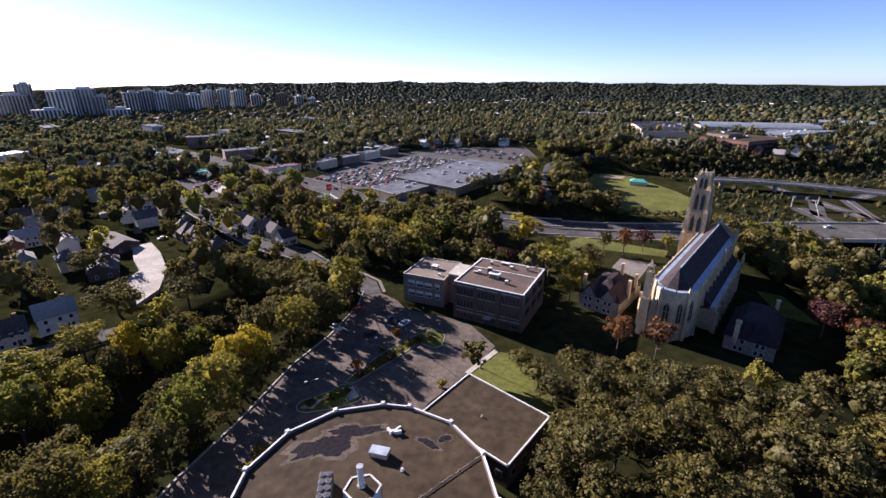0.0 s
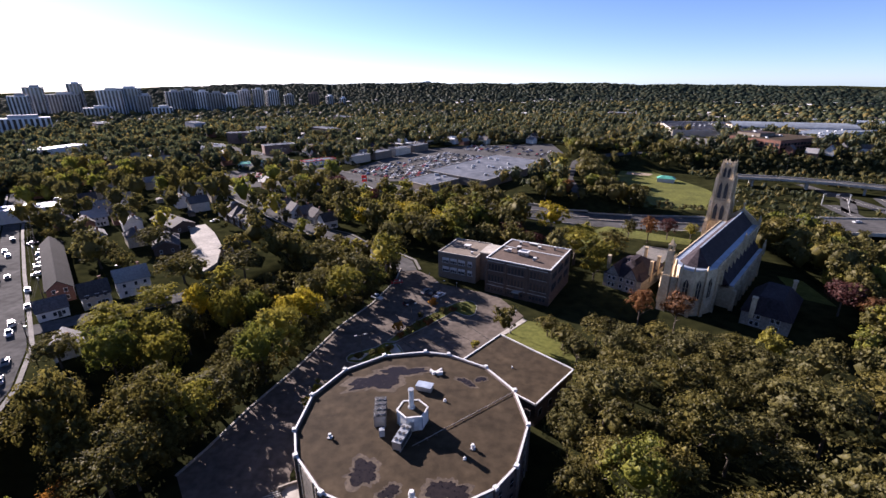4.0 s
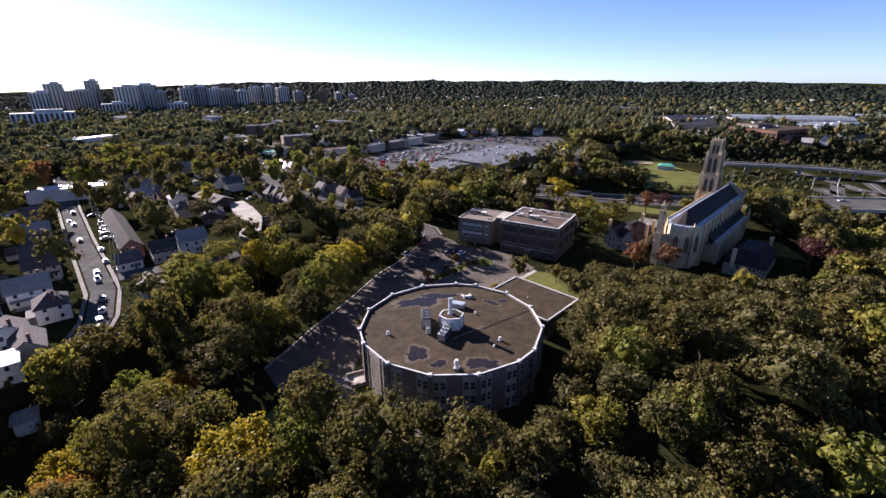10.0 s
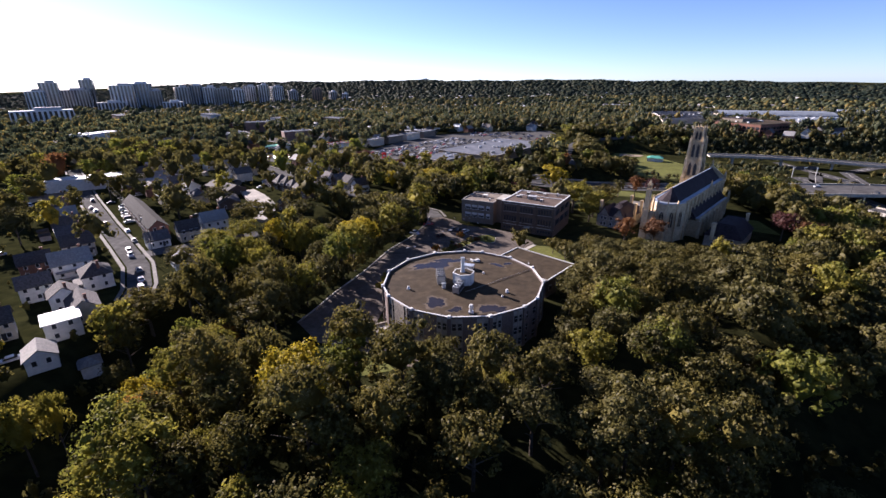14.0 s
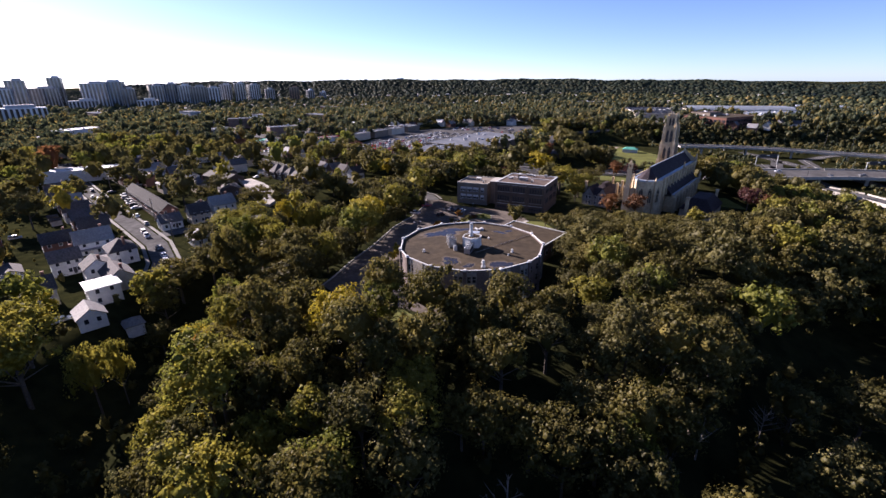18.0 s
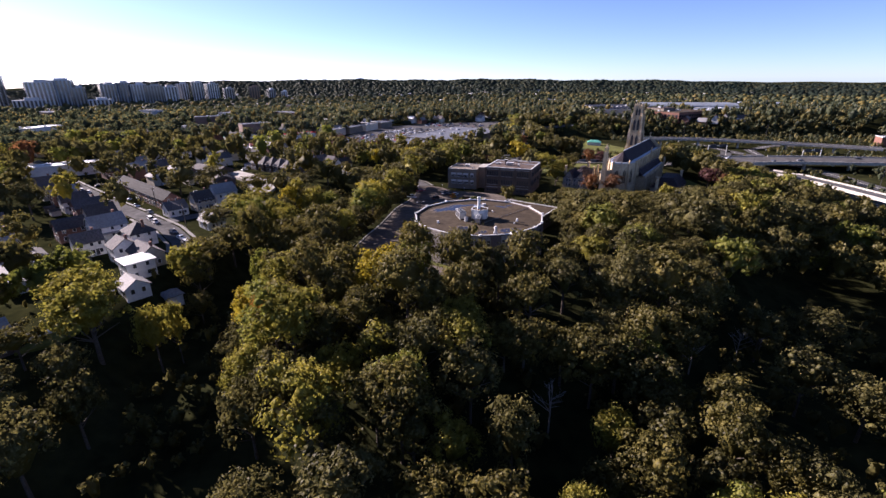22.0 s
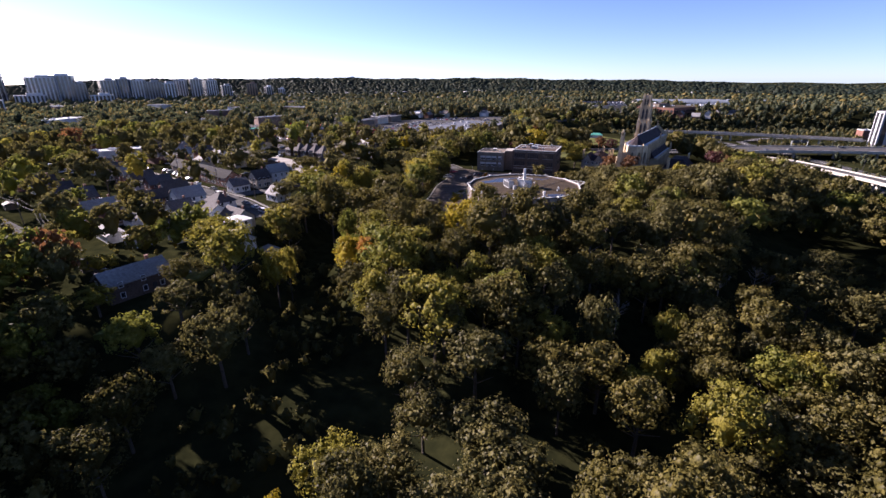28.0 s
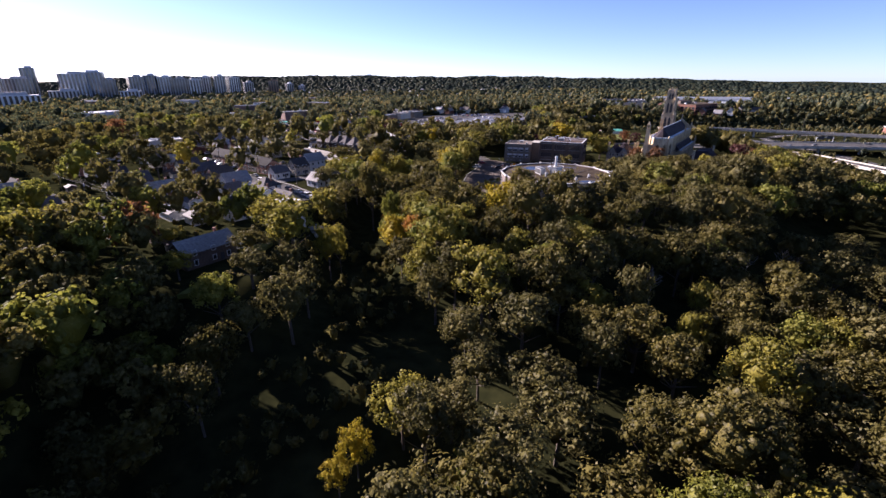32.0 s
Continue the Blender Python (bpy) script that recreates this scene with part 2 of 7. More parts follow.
PAINTS = [mat(f"car paint {k}", c, tuple(v * 1.08 for v in c), 1, 0.5, metal=0.05, bump=0, stain=0.05, spec=0.35) for k, c in (
    ("white", (0.62, 0.62, 0.62)), ("silver", (0.42, 0.43, 0.45)), ("black", (0.02, 0.02, 0.022)), ("grey", (0.14, 0.145, 0.15)),
    ("blue", (0.035, 0.06, 0.17)), ("red", (0.32, 0.025, 0.03)), ("tan", (0.33, 0.28, 0.2)))]
OLIVE = leaf("olive green leaves", ((0.047, 0.042, 0.01), (0.1, 0.087, 0.02), (0.165, 0.135, 0.03)), clear=0.44)
DULL = leaf("dull grey green leaves", ((0.048, 0.045, 0.013), (0.1, 0.09, 0.026), (0.16, 0.137, 0.039)), clear=0.44)
FRESH = leaf("fresh green leaves", ((0.075, 0.085, 0.013), (0.15, 0.155, 0.022), (0.23, 0.218, 0.033)))
GOLD = leaf("golden autumn leaves", ((0.2, 0.155, 0.009), (0.31, 0.245, 0.013), (0.41, 0.325, 0.02)))
LIME = leaf("yellow green leaves", ((0.115, 0.108, 0.016), (0.2, 0.18, 0.024), (0.29, 0.245, 0.033)))
RUST = leaf("russet autumn leaves", ((0.08, 0.04, 0.018), (0.14, 0.065, 0.024), (0.2, 0.095, 0.03)))
ORANGE = leaf("orange autumn leaves", ((0.2, 0.1, 0.02), (0.34, 0.16, 0.025), (0.42, 0.22, 0.03)))
PURPLE = leaf("dark red leaves", ((0.035, 0.016, 0.016), (0.065, 0.026, 0.024), (0.10, 0.04, 0.032)))
# blue of distance haze mixed into the dark leaf colours of the ridge
HAZYRIDGE = leaf("dark ridge foliage", ((0.013, 0.022, 0.018), (0.022, 0.034, 0.025), (0.036, 0.048, 0.03), (0.066, 0.066, 0.034)), vary=0.5)
FARLEAF = leaf("mixed far foliage", ((0.028, 0.037, 0.021), (0.046, 0.058, 0.03), (0.068, 0.079, 0.038), (0.1, 0.102, 0.042), (0.19, 0.145, 0.04)), vary=0.5)


# ---- building helpers ----
def part(name, bm, material, parent=None, label=""):
    """Link a bmesh as one mesh object, under a thing or a part."""
    me = bpy.data.meshes.new(name)
    if isinstance(bm, bpy.types.Mesh):
        me = bm
    else:
        bmesh.ops.recalc_face_normals(bm, faces=bm.faces)
        bm.to_mesh(me)
        bm.free()
    if material and not me.materials:
        me.materials.append(material)
    ob = new(name, me)
    ob.parent = parent
    if label:
        tagged(ob, label)
    return ob


def thing(name, m, label, category, group="", kind=""):
    ob = new(name)
    ob.matrix_world = m
    ob.empty_display_size = 0.1
    return tagged(ob, label, category, group, kind)


def share(ob, name, parent, m):
    """Another piece on the mesh of ob."""
    o = new(name, ob.data)
    o.parent = parent
    o.matrix_basis = m
    return o


def addbox(bm, x, y, z, sx, sy, sz, turn=0.0, taper=1.0):
    """A box that stands on (x, y, z)."""
    c, s = math.cos(radians(turn)), math.sin(radians(turn))
    vs = []
    for dz, k in ((0, 1), (sz, taper)):
        for dx, dy in ((-sx, -sy), (sx, -sy), (sx, sy), (-sx, sy)):
            a, b = dx * 0.5 * k, dy * 0.5 * k
            vs.append(bm.verts.new((x + a * c - b * s, y + a * s + b * c, z + dz)))
    for f in ((3, 2, 1, 0), (4, 5, 6, 7), (0, 1, 5, 4), (1, 2, 6, 5), (2, 3, 7, 6), (3, 0, 4, 7)):
        bm.faces.new([vs[k] for k in f])
    return bm


def box(x, y, z, sx, sy, sz, turn=0.0, taper=1.0):
    return addbox(bmesh.new(), x, y, z, sx, sy, sz, turn, taper)


def boxes(rows):
    bm = bmesh.new()
    for r in rows:
        addbox(bm, *r)
    return bm


def prism(points, z0, z1, bm=None):
    """An upright prism on a plan outline."""
    bm = bm or bmesh.new()
    lo = [bm.verts.new((x, y, z0)) for x, y in points]
    hi = [bm.verts.new((x, y, z1)) for x, y in points]
    n = len(points)
    bm.faces.new(hi), bm.faces.new(lo[::-1])
    for k in range(n):
        bm.faces.new((lo[k], lo[(k + 1) % n], hi[(k + 1) % n], hi[k]))
    return bm


def tube(bm, a, b, r0, r1, n=7):
    """A tapered round bar from a to b."""
    a, b = Vector(a), Vector(b)
    q = (b - a).to_track_quat("Z", "Y").to_matrix()
    rings = []
    for p, r in ((a, r0), (b, r1)):
        rings.append([bm.verts.new(p + q @ Vector((r * math.cos(6.2832 * k / n), r * math.sin(6.2832 * k / n), 0))) for k in range(n)])
    for k in range(n):
        bm.faces.new((rings[0][k], rings[0][(k + 1) % n], rings[1][(k + 1) % n], rings[1][k]))
    bm.faces.new(rings[1]), bm.faces.new(rings[0][::-1])
    return bm


def mesh_np(name, verts, faces, material):
    """A mesh from arrays of vertices and of triangles or quads."""
    me = bpy.data.meshes.new(name)
    n, k = faces.shape
    me.vertices.add(len(verts)), me.loops.add(n * k), me.polygons.add(n)
    me.vertices.foreach_set("co", np.asarray(verts, np.float32).ravel())
    me.loops.foreach_set("vertex_index", np.asarray(faces, np.int32).ravel())
    me.polygons.foreach_set("loop_start", np.arange(0, n * k, k, dtype=np.int32))
    me.update(calc_edges=True)
    me.materials.append(material)
    return me


def sst(a, b, v):
    t = np.clip((v - a) / (b - a), 0, 1)
    return t * t * (3 - 2 * t)


HIGHWAY = ((-60, 233), (-20, 217), (30, 209), (80, 206), (140, 210), (190, 218), (240, 222), (300, 214), (380, 196), (470, 170))


def along(points, step):
    """Points every so often on a line through plan points."""
    out = []
    for (x0, y0), (x1, y1) in zip(points, points[1:]):
        n = max(1, int(math.hypot(x1 - x0, y1 - y0) / step))
        out += [(x0 + (x1 - x0) * k / n, y0 + (y1 - y0) * k / n) for k in range(n)]
    return out + [points[-1]]


def near_line(points, x, y):
    """Plan distance from each (x, y) to a line, as arrays."""
    d = np.full(np.shape(x), 1e9)
    for (x0, y0), (x1, y1) in zip(points, points[1:]):
        ux, uy = x1 - x0, y1 - y0
        t = np.clip(((x - x0) * ux + (y - y0) * uy) / (ux * ux + uy * uy), 0, 1)
        d = np.minimum(d, np.hypot(x - x0 - t * ux, y - y0 - t * uy))
    return d


def deck_height(x):
    return -6.5 * sst(-30, 70, x)


BANK = [(-64, -30), (-40, -50), (-10, -58), (18, -46), (45, -24), (70, 0), (100, 28), (130, 60)]
HILL = BANK + [(130, 700), (-700, 700), (-700, -30)]


def inside(poly, x, y):
    hit = np.zeros(np.shape(x), bool)
    for (x0, y0), (x1, y1) in zip(poly, poly[1:] + poly[:1]):
        with np.errstate(divide="ignore", invalid="ignore"):
            hit ^= ((y0 > y) != (y1 > y)) & (x < (x1 - x0) * (y - y0) / (y1 - y0 + 1e-12) + x0)
    return hit


def ground_height(x, y):
    """The lie of the land: the hill with the school, its wooded bank, the ravine, the valley of the highway, the long wooded ridge."""
    x, y = np.asarray(x, float), np.asarray(y, float)
    xc = np.interp(y, (-150, -110, -90, -66, -44, 0, 50, 110), (-82, -75, -70, -69, -75, -77, -72, -58))
    ravine = (1 - sst(7, 25, np.abs(x - xc))) * (1 - sst(70, 118, y))
    d = near_line(BANK, x, y) * np.where(inside(HILL, x, y), -1, 1)
    front = sst(-6, 32, d) * sst(-84, -62, x) * (1 - sst(400, 460, y)) * (1 - 0.7 * sst(70, 120, y) * (1 - sst(126, 186, x)))
    south = (1 - sst(-104, -74, y)) * (1 - sst(-84, -62, x)) * sst(-124, -100, x)
    edge = 90 + 42 * sst(58, 105, y)
    east = sst(edge, edge + 56, x) * (1 - sst(400, 460, y))
    z = 2.5 * (1 - sst(-112, -92, x)) * (1 - sst(80, 190, y))
    z = z - (12.5 + z) * np.maximum(np.maximum(np.maximum(ravine, front), east), south)
    z = z - 4 * (1 - sst(-130, -88, y)) * sst(-122, -100, x) * (1 - sst(60, 120, x))
    field = sst(62, 92, x) * sst(228, 250, y) * (1 - sst(415, 455, y))
    z = np.minimum(z, -14 * field)
    road = (1 - sst(16, 34, near_line(HIGHWAY, x, y))) * (1 - sst(165, 185, x))
    z = z * (1 - road) + (deck_height(x) - 0.3) * road
    far, az = np.hypot(x, y + 45), np.degrees(np.arctan2(x, y + 45))
    crest = np.interp(az, (-60, -50, -46, -41, -36, -28, -6, 7, 19, 29, 36, 45, 60), (-6, 0, 12, 30, 44, 50, 46, 40, 28, 14, 0, -8, -8))
    wave = 6 * np.sin(az * 0.9) + 4 * np.sin(az * 2.3 + 1)
    z = z + (crest + wave * 0.4) * sst(1500, 2950, far) + 3 * np.sin(x / 170) * sst(500, 900, far)
    return z


def gz(x, y):
    return float(ground_height(x, y))


def ribbon(points, width, lift, height=None, step=5, side=0.0):
    """A road surface along plan points, lying on the land or at a given height."""
    pts = along(points, step)
    bm = bmesh.new()
    rows = []
    for k, (x, y) in enumerate(pts):
        a, b = pts[max(0, k - 1)], pts[min(len(pts) - 1, k + 1)]
        ux, uy = b[0] - a[0], b[1] - a[1]
        n = math.hypot(ux, uy)
        px, py = -uy / n, ux / n
        row = []
        for o in (-0.5, -0.17, 0.17, 0.5):
            qx, qy = x + px * (o * width + side), y + py * (o * width + side)
            row.append(bm.verts.new((qx, qy, (height(x) if height else gz(qx, qy)) + lift)))
        rows.append(row)
    for r, s in zip(rows, rows[1:]):
        for k in range(3):
            bm.faces.new((r[k], r[k + 1], s[k + 1], s[k]))
    return bm


# ---- land ----
def steps(lo, a, b, hi, d):
    mid = list(np.arange(a, b + 0.1, d))
    out, s = [b], d
    while out[-1] < hi:
        s *= 1.16
        out.append(min(hi, out[-1] + s))
    inn, s = [a], d
    while inn[-1] > lo:
        s *= 1.16
        inn.append(max(lo, inn[-1] - s))
    return np.array(inn[:0:-1] + mid + out[1:])


gx, gy = steps(-4600, -330, 340, 4600, 5), steps(-2500, -260, 520, 4600, 5)
GX, GY = np.meshgrid(gx, gy)
gv = np.stack([GX.ravel(), GY.ravel(), ground_height(GX, GY).ravel()], 1)
nx = len(gx)
gi = (np.arange(len(gy) - 1)[:, None] * nx + np.arange(nx - 1)[None]).ravel()
ground = part("ground", mesh_np("ground", gv, np.stack([gi, gi + 1, gi + nx + 1, gi + nx], 1), SHADEGROUND), None)
tagged(ground, "leafy woodland floor and rough ground, coloured dark for tree shade, rolling to a wooded ridge", "ground", kind="structure")


def slab(name, outline, z, material, label, category, thick=0.25, kind="structure"):
    ob = part(name, prism(outline, z - thick, z), material)
    return tagged(ob, label, category, kind=kind)


LOT = [(-46.5, -4), (-45.2, 3.1), (-43.6, 16.4), (-40.4, 32), (-37.4, 55.7), (-32.6, 71.6), (-29.8, 91), (-31, 103), (-24.5, 103), (-17, 97.5), (-12.6, 91.4), (4, 86.5), (9.5, 84.3),
       (18.5, 71.4), (11.5, 57.2), (3.2, 45), (-1, 36.2), (-10, 31.5), (-20, 23), (-25.5, 11), (-25, 0), (-20.8, -7.5), (-10, -14.5), (-3.5, -17.4), (-3.5, -19.4), (-12, -19.3), (-20, -15.6), (-28.2, -14.6), (-37, -12.6)]
slab("parking_lot", LOT, 0.06, ASPHALT, "worn grey asphalt parking lot with long tree shadows", "parking lot")


def kerb(points, name, label, w=0.22, h=0.17, z=0.0):
    bm = bmesh.new()
    for (x0, y0), (x1, y1) in zip(points, points[1:]):
        d = math.hypot(x1 - x0, y1 - y0)
        addbox(bm, (x0 + x1) / 2, (y0 + y1) / 2, z, d + w * 0.5, w, h, math.degrees(math.atan2(y1 - y0, x1 - x0)))
    return tagged(part(name, bm, KERB), label, "kerb", kind="structure")


kerb(LOT[:8], "kerb", "pale concrete kerb along the wooded edge of the lot", 0.5, 0.28)
ISLES = ([(-29, 39.2), (-28.6, 41), (-27.3, 42), (-22.7, 45.6), (-21, 48.4), (-18.5, 49), (-16.3, 47.4), (-14, 44.2), (-14.6, 42.6), (-16.5, 41.4), (-19.4, 39.6), (-25.6, 37.3), (-28, 37.6)],
         [(-20.4, 49.6), (-17.9, 49.6), (-11, 59.5), (-4, 70.6), (-0.6, 68.7), (1.4, 68.4), (2.9, 70), (3, 75.5), (1.4, 78.4), (-0.5, 79), (-3.5, 77.6), (-7, 73.4), (-14.9, 62)])
for isle in ISLES:
    slab("grass_island", isle, 0.16, GRASS, "grassed traffic island with a concrete kerb", "traffic island", 0.2)
    kerb(isle + isle[:1], "kerb", "concrete kerb round a traffic island", 0.25, 0.2)
slab("concrete_patch", [(-28, 38.5), (-26.2, 41.4), (-23.5, 42.6), (-24.6, 38.8)], 0.2, CONCRETE, "pale concrete pad at the end of an island", "pavement", 0.1)
slab("concrete_patch", [(-20.4, 47.2), (-17.5, 48), (-14.8, 44.6), (-16.8, 42.6)], 0.2, CONCRETE, "pale concrete pad at the end of an island", "pavement", 0.1)
slab("footpath", [(10.6, 57.6), (11.9, 56.8), (19.6, 68.6), (18.3, 69.7)], 0.12, CONCRETE, "sunlit concrete footpath beside the lawn", "path", 0.15)
slab("lawn", [(12.1, 56.4), (19.8, 68.4), (25, 67.5), (34, 47), (31, 37), (13, 50.4)], 0.1, GRASS, "green lawn behind the flat-roofed annex", "lawn", 0.15)
slab("lawn", [(-22.5, -8.2), (-19.2, -9.4), (-8, -16.6), (-4, -17.2), (-9, -14), (-16.5, -8.6), (-20, -4.5)], 0.13, GRASS, "strip of grass at the foot of the round building", "lawn", 0.1)
slab("lawn", [(-36, -14), (-27, -16), (-19, -17), (-14, -21), (-24, -26), (-38, -22)], 0.06, GRASS, "patch of grass beside the drive", "lawn", 0.1)
slab("lawn", [(-107, -86), (-101, -84), (-100, -79), (-106, -80)], gz(-103, -82) + 0.9, GRASS, "sunlit back garden lawn among trees", "lawn", 1.2)
slab("lawn", [(-104, -62), (-98, -58), (-98, -51), (-105, -55)], gz(-101, -57) + 0.6, GRASS, "sunlit lawn beside the long bungalow", "lawn", 1.2)
slab("church_forecourt", [(74, 126), (84, 144), (72, 148), (66, 137)], 0.06, PAVING, "sunlit grey forecourt between church and rectory", "forecourt", 0.2)
slab("church_lawn", [(112, 100), (121, 95), (121, 116), (114, 120)], 0.06, GRASS, "green lawn beside the church", "lawn", 0.2)
slab("church_lawn", [(40, 132), (60, 160), (92, 152), (96, 160), (60, 176), (36, 150)], 0.05, GRASS, "grass verge in front of the church", "lawn", 0.2)

# bay lines and seams of the lot
for a, b in (((-2, 66), (10, 54)), ((-16, 50), (0, 38)), ((-13.5, 55), (4, 43.5)), ((-8, 62), (8, 50.5)), ((5, 79), (13.5, 64))):
    d = math.hypot(b[0] - a[0], b[1] - a[1])
    tagged(part("tar_seam", box((a[0] + b[0]) / 2, (a[1] + b[1]) / 2, 0.06, d, 0.16, 0.012, math.degrees(math.atan2(b[1] - a[1], b[0] - a[0]))), TYRE), "dark tar seam in the asphalt", "seam", kind="structure")
for k in range(10):
    tagged(part("bay_line", box(-24.6 - k * 0.75, -3.5 - k * 0.95, 0.062, 4.6, 0.1, 0.008, 28), YELLOWPAINT), "faded painted bay line", "road marking", kind="structure")

# streets
STREETS = {
    "main_street": ([(-420, 482), (-302, 405), (-228.6, 355.7), (-170.2, 316.1), (-120.9, 279.3), (-79.7, 245.7), (-50, 228)], 17),
    "school_street": ([(-240, 262), (-189, 221), (-155, 194), (-134, 178), (-116, 164), (-100, 152), (-90, 145.5), (-71, 138), (-57, 126), (-45, 119), (-32, 110), (-28, 101)], 8.5),
    "house_street": ([(-330, 190), (-235, 112), (-179, 68), (-148, 44.5), (-124, 26), (-109, 10), (-104, 2)], 7),
    "side_street": ([(-131, 36), (-115, 52), (-100, 66)], 8),
    "back_street": ([(-290, 52), (-198, -8), (-163, -32), (-152, -50)], 6),
    "field_road": ([(52, 240), (50, 300), (62, 380), (84, 440), (140, 452)], 6),
}
for name, (pts, w) in STREETS.items():
    tagged(part(name, ribbon(pts, w, 0.18 if name == "side_street" else 0.14), STREET), "grey asphalt street between houses and trees", "street", kind="structure")
    for side in (-1, 1):
        if name in ("house_street", "main_street", "school_street"):
            tagged(part("pavement", ribbon(pts, 1.2, 0.26, side=side * (w / 2 + 1.2)), PAVING), "pale concrete pavement along a street", "pavement", kind="structure")


# ---- the round building ----
RC, RR, RH = (-2.24, 7.96), 22.05, 11.0
# fifteen corners: runs of four wide bays between narrow ones
RA = [96.0, 81.2, 55.6, 29.8, 3.2, -24.2, -39.6, -65.4, -91.0, -117.0, -143.0, -160.0, 173.8, 147.4, 121.4]
rb = thing("round_building", pose(RC[0], RC[1], 0), "round brown office building with a white-edged flat gravel roof", "office building")
ring = lambda r: [(r * math.cos(radians(t)), r * math.sin(radians(t))) for t in RA]
bm = bmesh.new()
outer, inner = ring(RR - 0.15), ring(RR - 0.55)
ov = [[bm.verts.new((x, y, z)) for x, y in outer] for z in (-2.5, RH - 0.25)]
iv = [[bm.verts.new((x, y, z)) for x, y in inner] for z in (RH - 0.25, RH - 0.62)]
for k in range(15):
    j = (k + 1) % 15
    bm.faces.new((ov[0][k], ov[0][j], ov[1][j], ov[1][k]))
    bm.faces.new((ov[1][k], ov[1][j], iv[0][j], iv[0][k]))
    bm.faces.new((iv[0][k], iv[0][j], iv[1][j], iv[1][k]))
part("wall", bm, ROUNDWALL, rb)
part("roof", prism(ring(RR - 0.5), RH - 0.95, RH - 0.6), ROOFING, rb, "brown gravelled flat roof with damp patches")
win = bmesh.new()
addbox(win, 0, 0.02, 0, 0.95, 0.1, 1.75)
gl = bmesh.new()
addbox(gl, 0, 0.09, 0.1, 0.78, 0.04, 1.55)
mull = boxes(((0, 0.12, 0.95, 0.78, 0.05, 0.08),))
wins = []
for k in range(15):
    j = (k + 1) % 15
    (x0, y0), (x1, y1) = ring(RR - 0.15)[k], ring(RR - 0.15)[j]
    d = math.hypot(x1 - x0, y1 - y0)
    turn = math.degrees(math.atan2(y1 - y0, x1 - x0))
    mx, my = (x0 + x1) / 2, (y0 + y1) / 2
    part("parapet_cap", box(mx, my, RH - 0.26, d - 0.5, 0.34, 0.2, turn), WHITE, rb, "white metal parapet cap")
    c, s = math.cos(radians(RA[k])), math.sin(radians(RA[k]))
    part("pilaster", box((RR - 0.05) * c, (RR - 0.05) * s, -2.5, 0.62, 0.85, RH + 2.2, RA[k]), ROUNDWALL, rb)
    part("post_cap", boxes((((RR - 0.1) * c, (RR - 0.1) * s, RH - 0.32, 0.85, 0.8, 0.45, RA[k]), ((RR - 0.1) * c, (RR - 0.1) * s, RH + 0.18, 0.75, 0.7, 0.08, RA[k]))), WHITE, rb, "white capped post")
    n = 2 if d > 7 else 1
    ux, uy = (x1 - x0) / d, (y1 - y0) / d
    offs = (1.15, 2.5, d - 2.5, d - 1.15) if n == 2 else (1.2, d - 1.2)
    # pale spandrel strips between the paired windows
    for o in ((1.82, d - 1.82) if n == 2 else ()):
        part("spandrel", box(x0 + ux * o, y0 + uy * o, -0.5, 2.7, 0.1, RH - 0.2, turn), KERB, rb)
        part("mullion_strip", box(x0 + ux * o, y0 + uy * o, -0.5, 0.4, 0.6, RH, turn), KERB, rb)
    for o in offs:
        for z in (0.2, 3.4, 6.7):
            m = Matrix.Translation((x0 + ux * o, y0 + uy * o, z + 0.55)) @ Matrix.Rotation(radians(turn), 4, "Z")
            if not wins:
                f = part("window", win, DARKMETAL, rb)
                p = part("pane", gl, GLASS, f, "dark window glass")
                b = part("glazing_bar", mull, STEEL, f)
                f.matrix_basis = m
                wins = [f, p, b]
            else:
                f = share(wins[0], "window", rb, m)
                share(wins[1], "pane", f, Matrix())
                share(wins[2], "glazing_bar", f, Matrix())
# front steps and handrail by the drive
st = thing("entrance_steps", pose(-22.3, -4.6, 0, 0, 0, -55), "pale concrete entrance steps with a low wall", "steps")
for k in range(3):
    part("step", box(0, -1.2 + k * 0.4, 0, 4.2, 0.42, 0.17 * (k + 1)), CONCRETE, st)
part("landing", box(0, 0.9, 0, 4.2, 2.2, 0.55), CONCRETE, st)
part("low_wall", box(-2.3, 0.2, 0, 0.35, 4.4, 1.1), STONE2, st)
part("low_wall", box(2.3, 0.2, 0, 0.35, 4.4, 1.1), STONE2, st)
# rubble stone bay beside the entrance
(x0, y0), (x1, y1) = ring(RR - 0.02)[9], ring(RR - 0.02)[10]
part("stone_panel", box((x0 + x1) / 2, (y0 + y1) / 2, -1, math.hypot(x1 - x0, y1 - y0) * 0.42, 0.35, RH + 0.6, math.degrees(math.atan2(y1 - y0, x1 - x0))), STONE2, rb, "panel of grey rubble stone")

ZR = RH - 0.6
# penthouse with the boiler flue
HEX = [(2.95 * math.cos(radians(20 + 60 * k)), 2.7 * math.sin(radians(20 + 60 * k))) for k in range(6)]
ph = thing("roof_penthouse", pose(-1.9, 6.7, ZR), "white six-sided plant room with a dark roof on the round building", "plant room")
part("wall", prism(HEX, 0, 3.0), WHITE, ph)
part("roof", prism([(x * 0.93, y * 0.93) for x, y in HEX], 3.0, 3.06), ROOFING, ph)
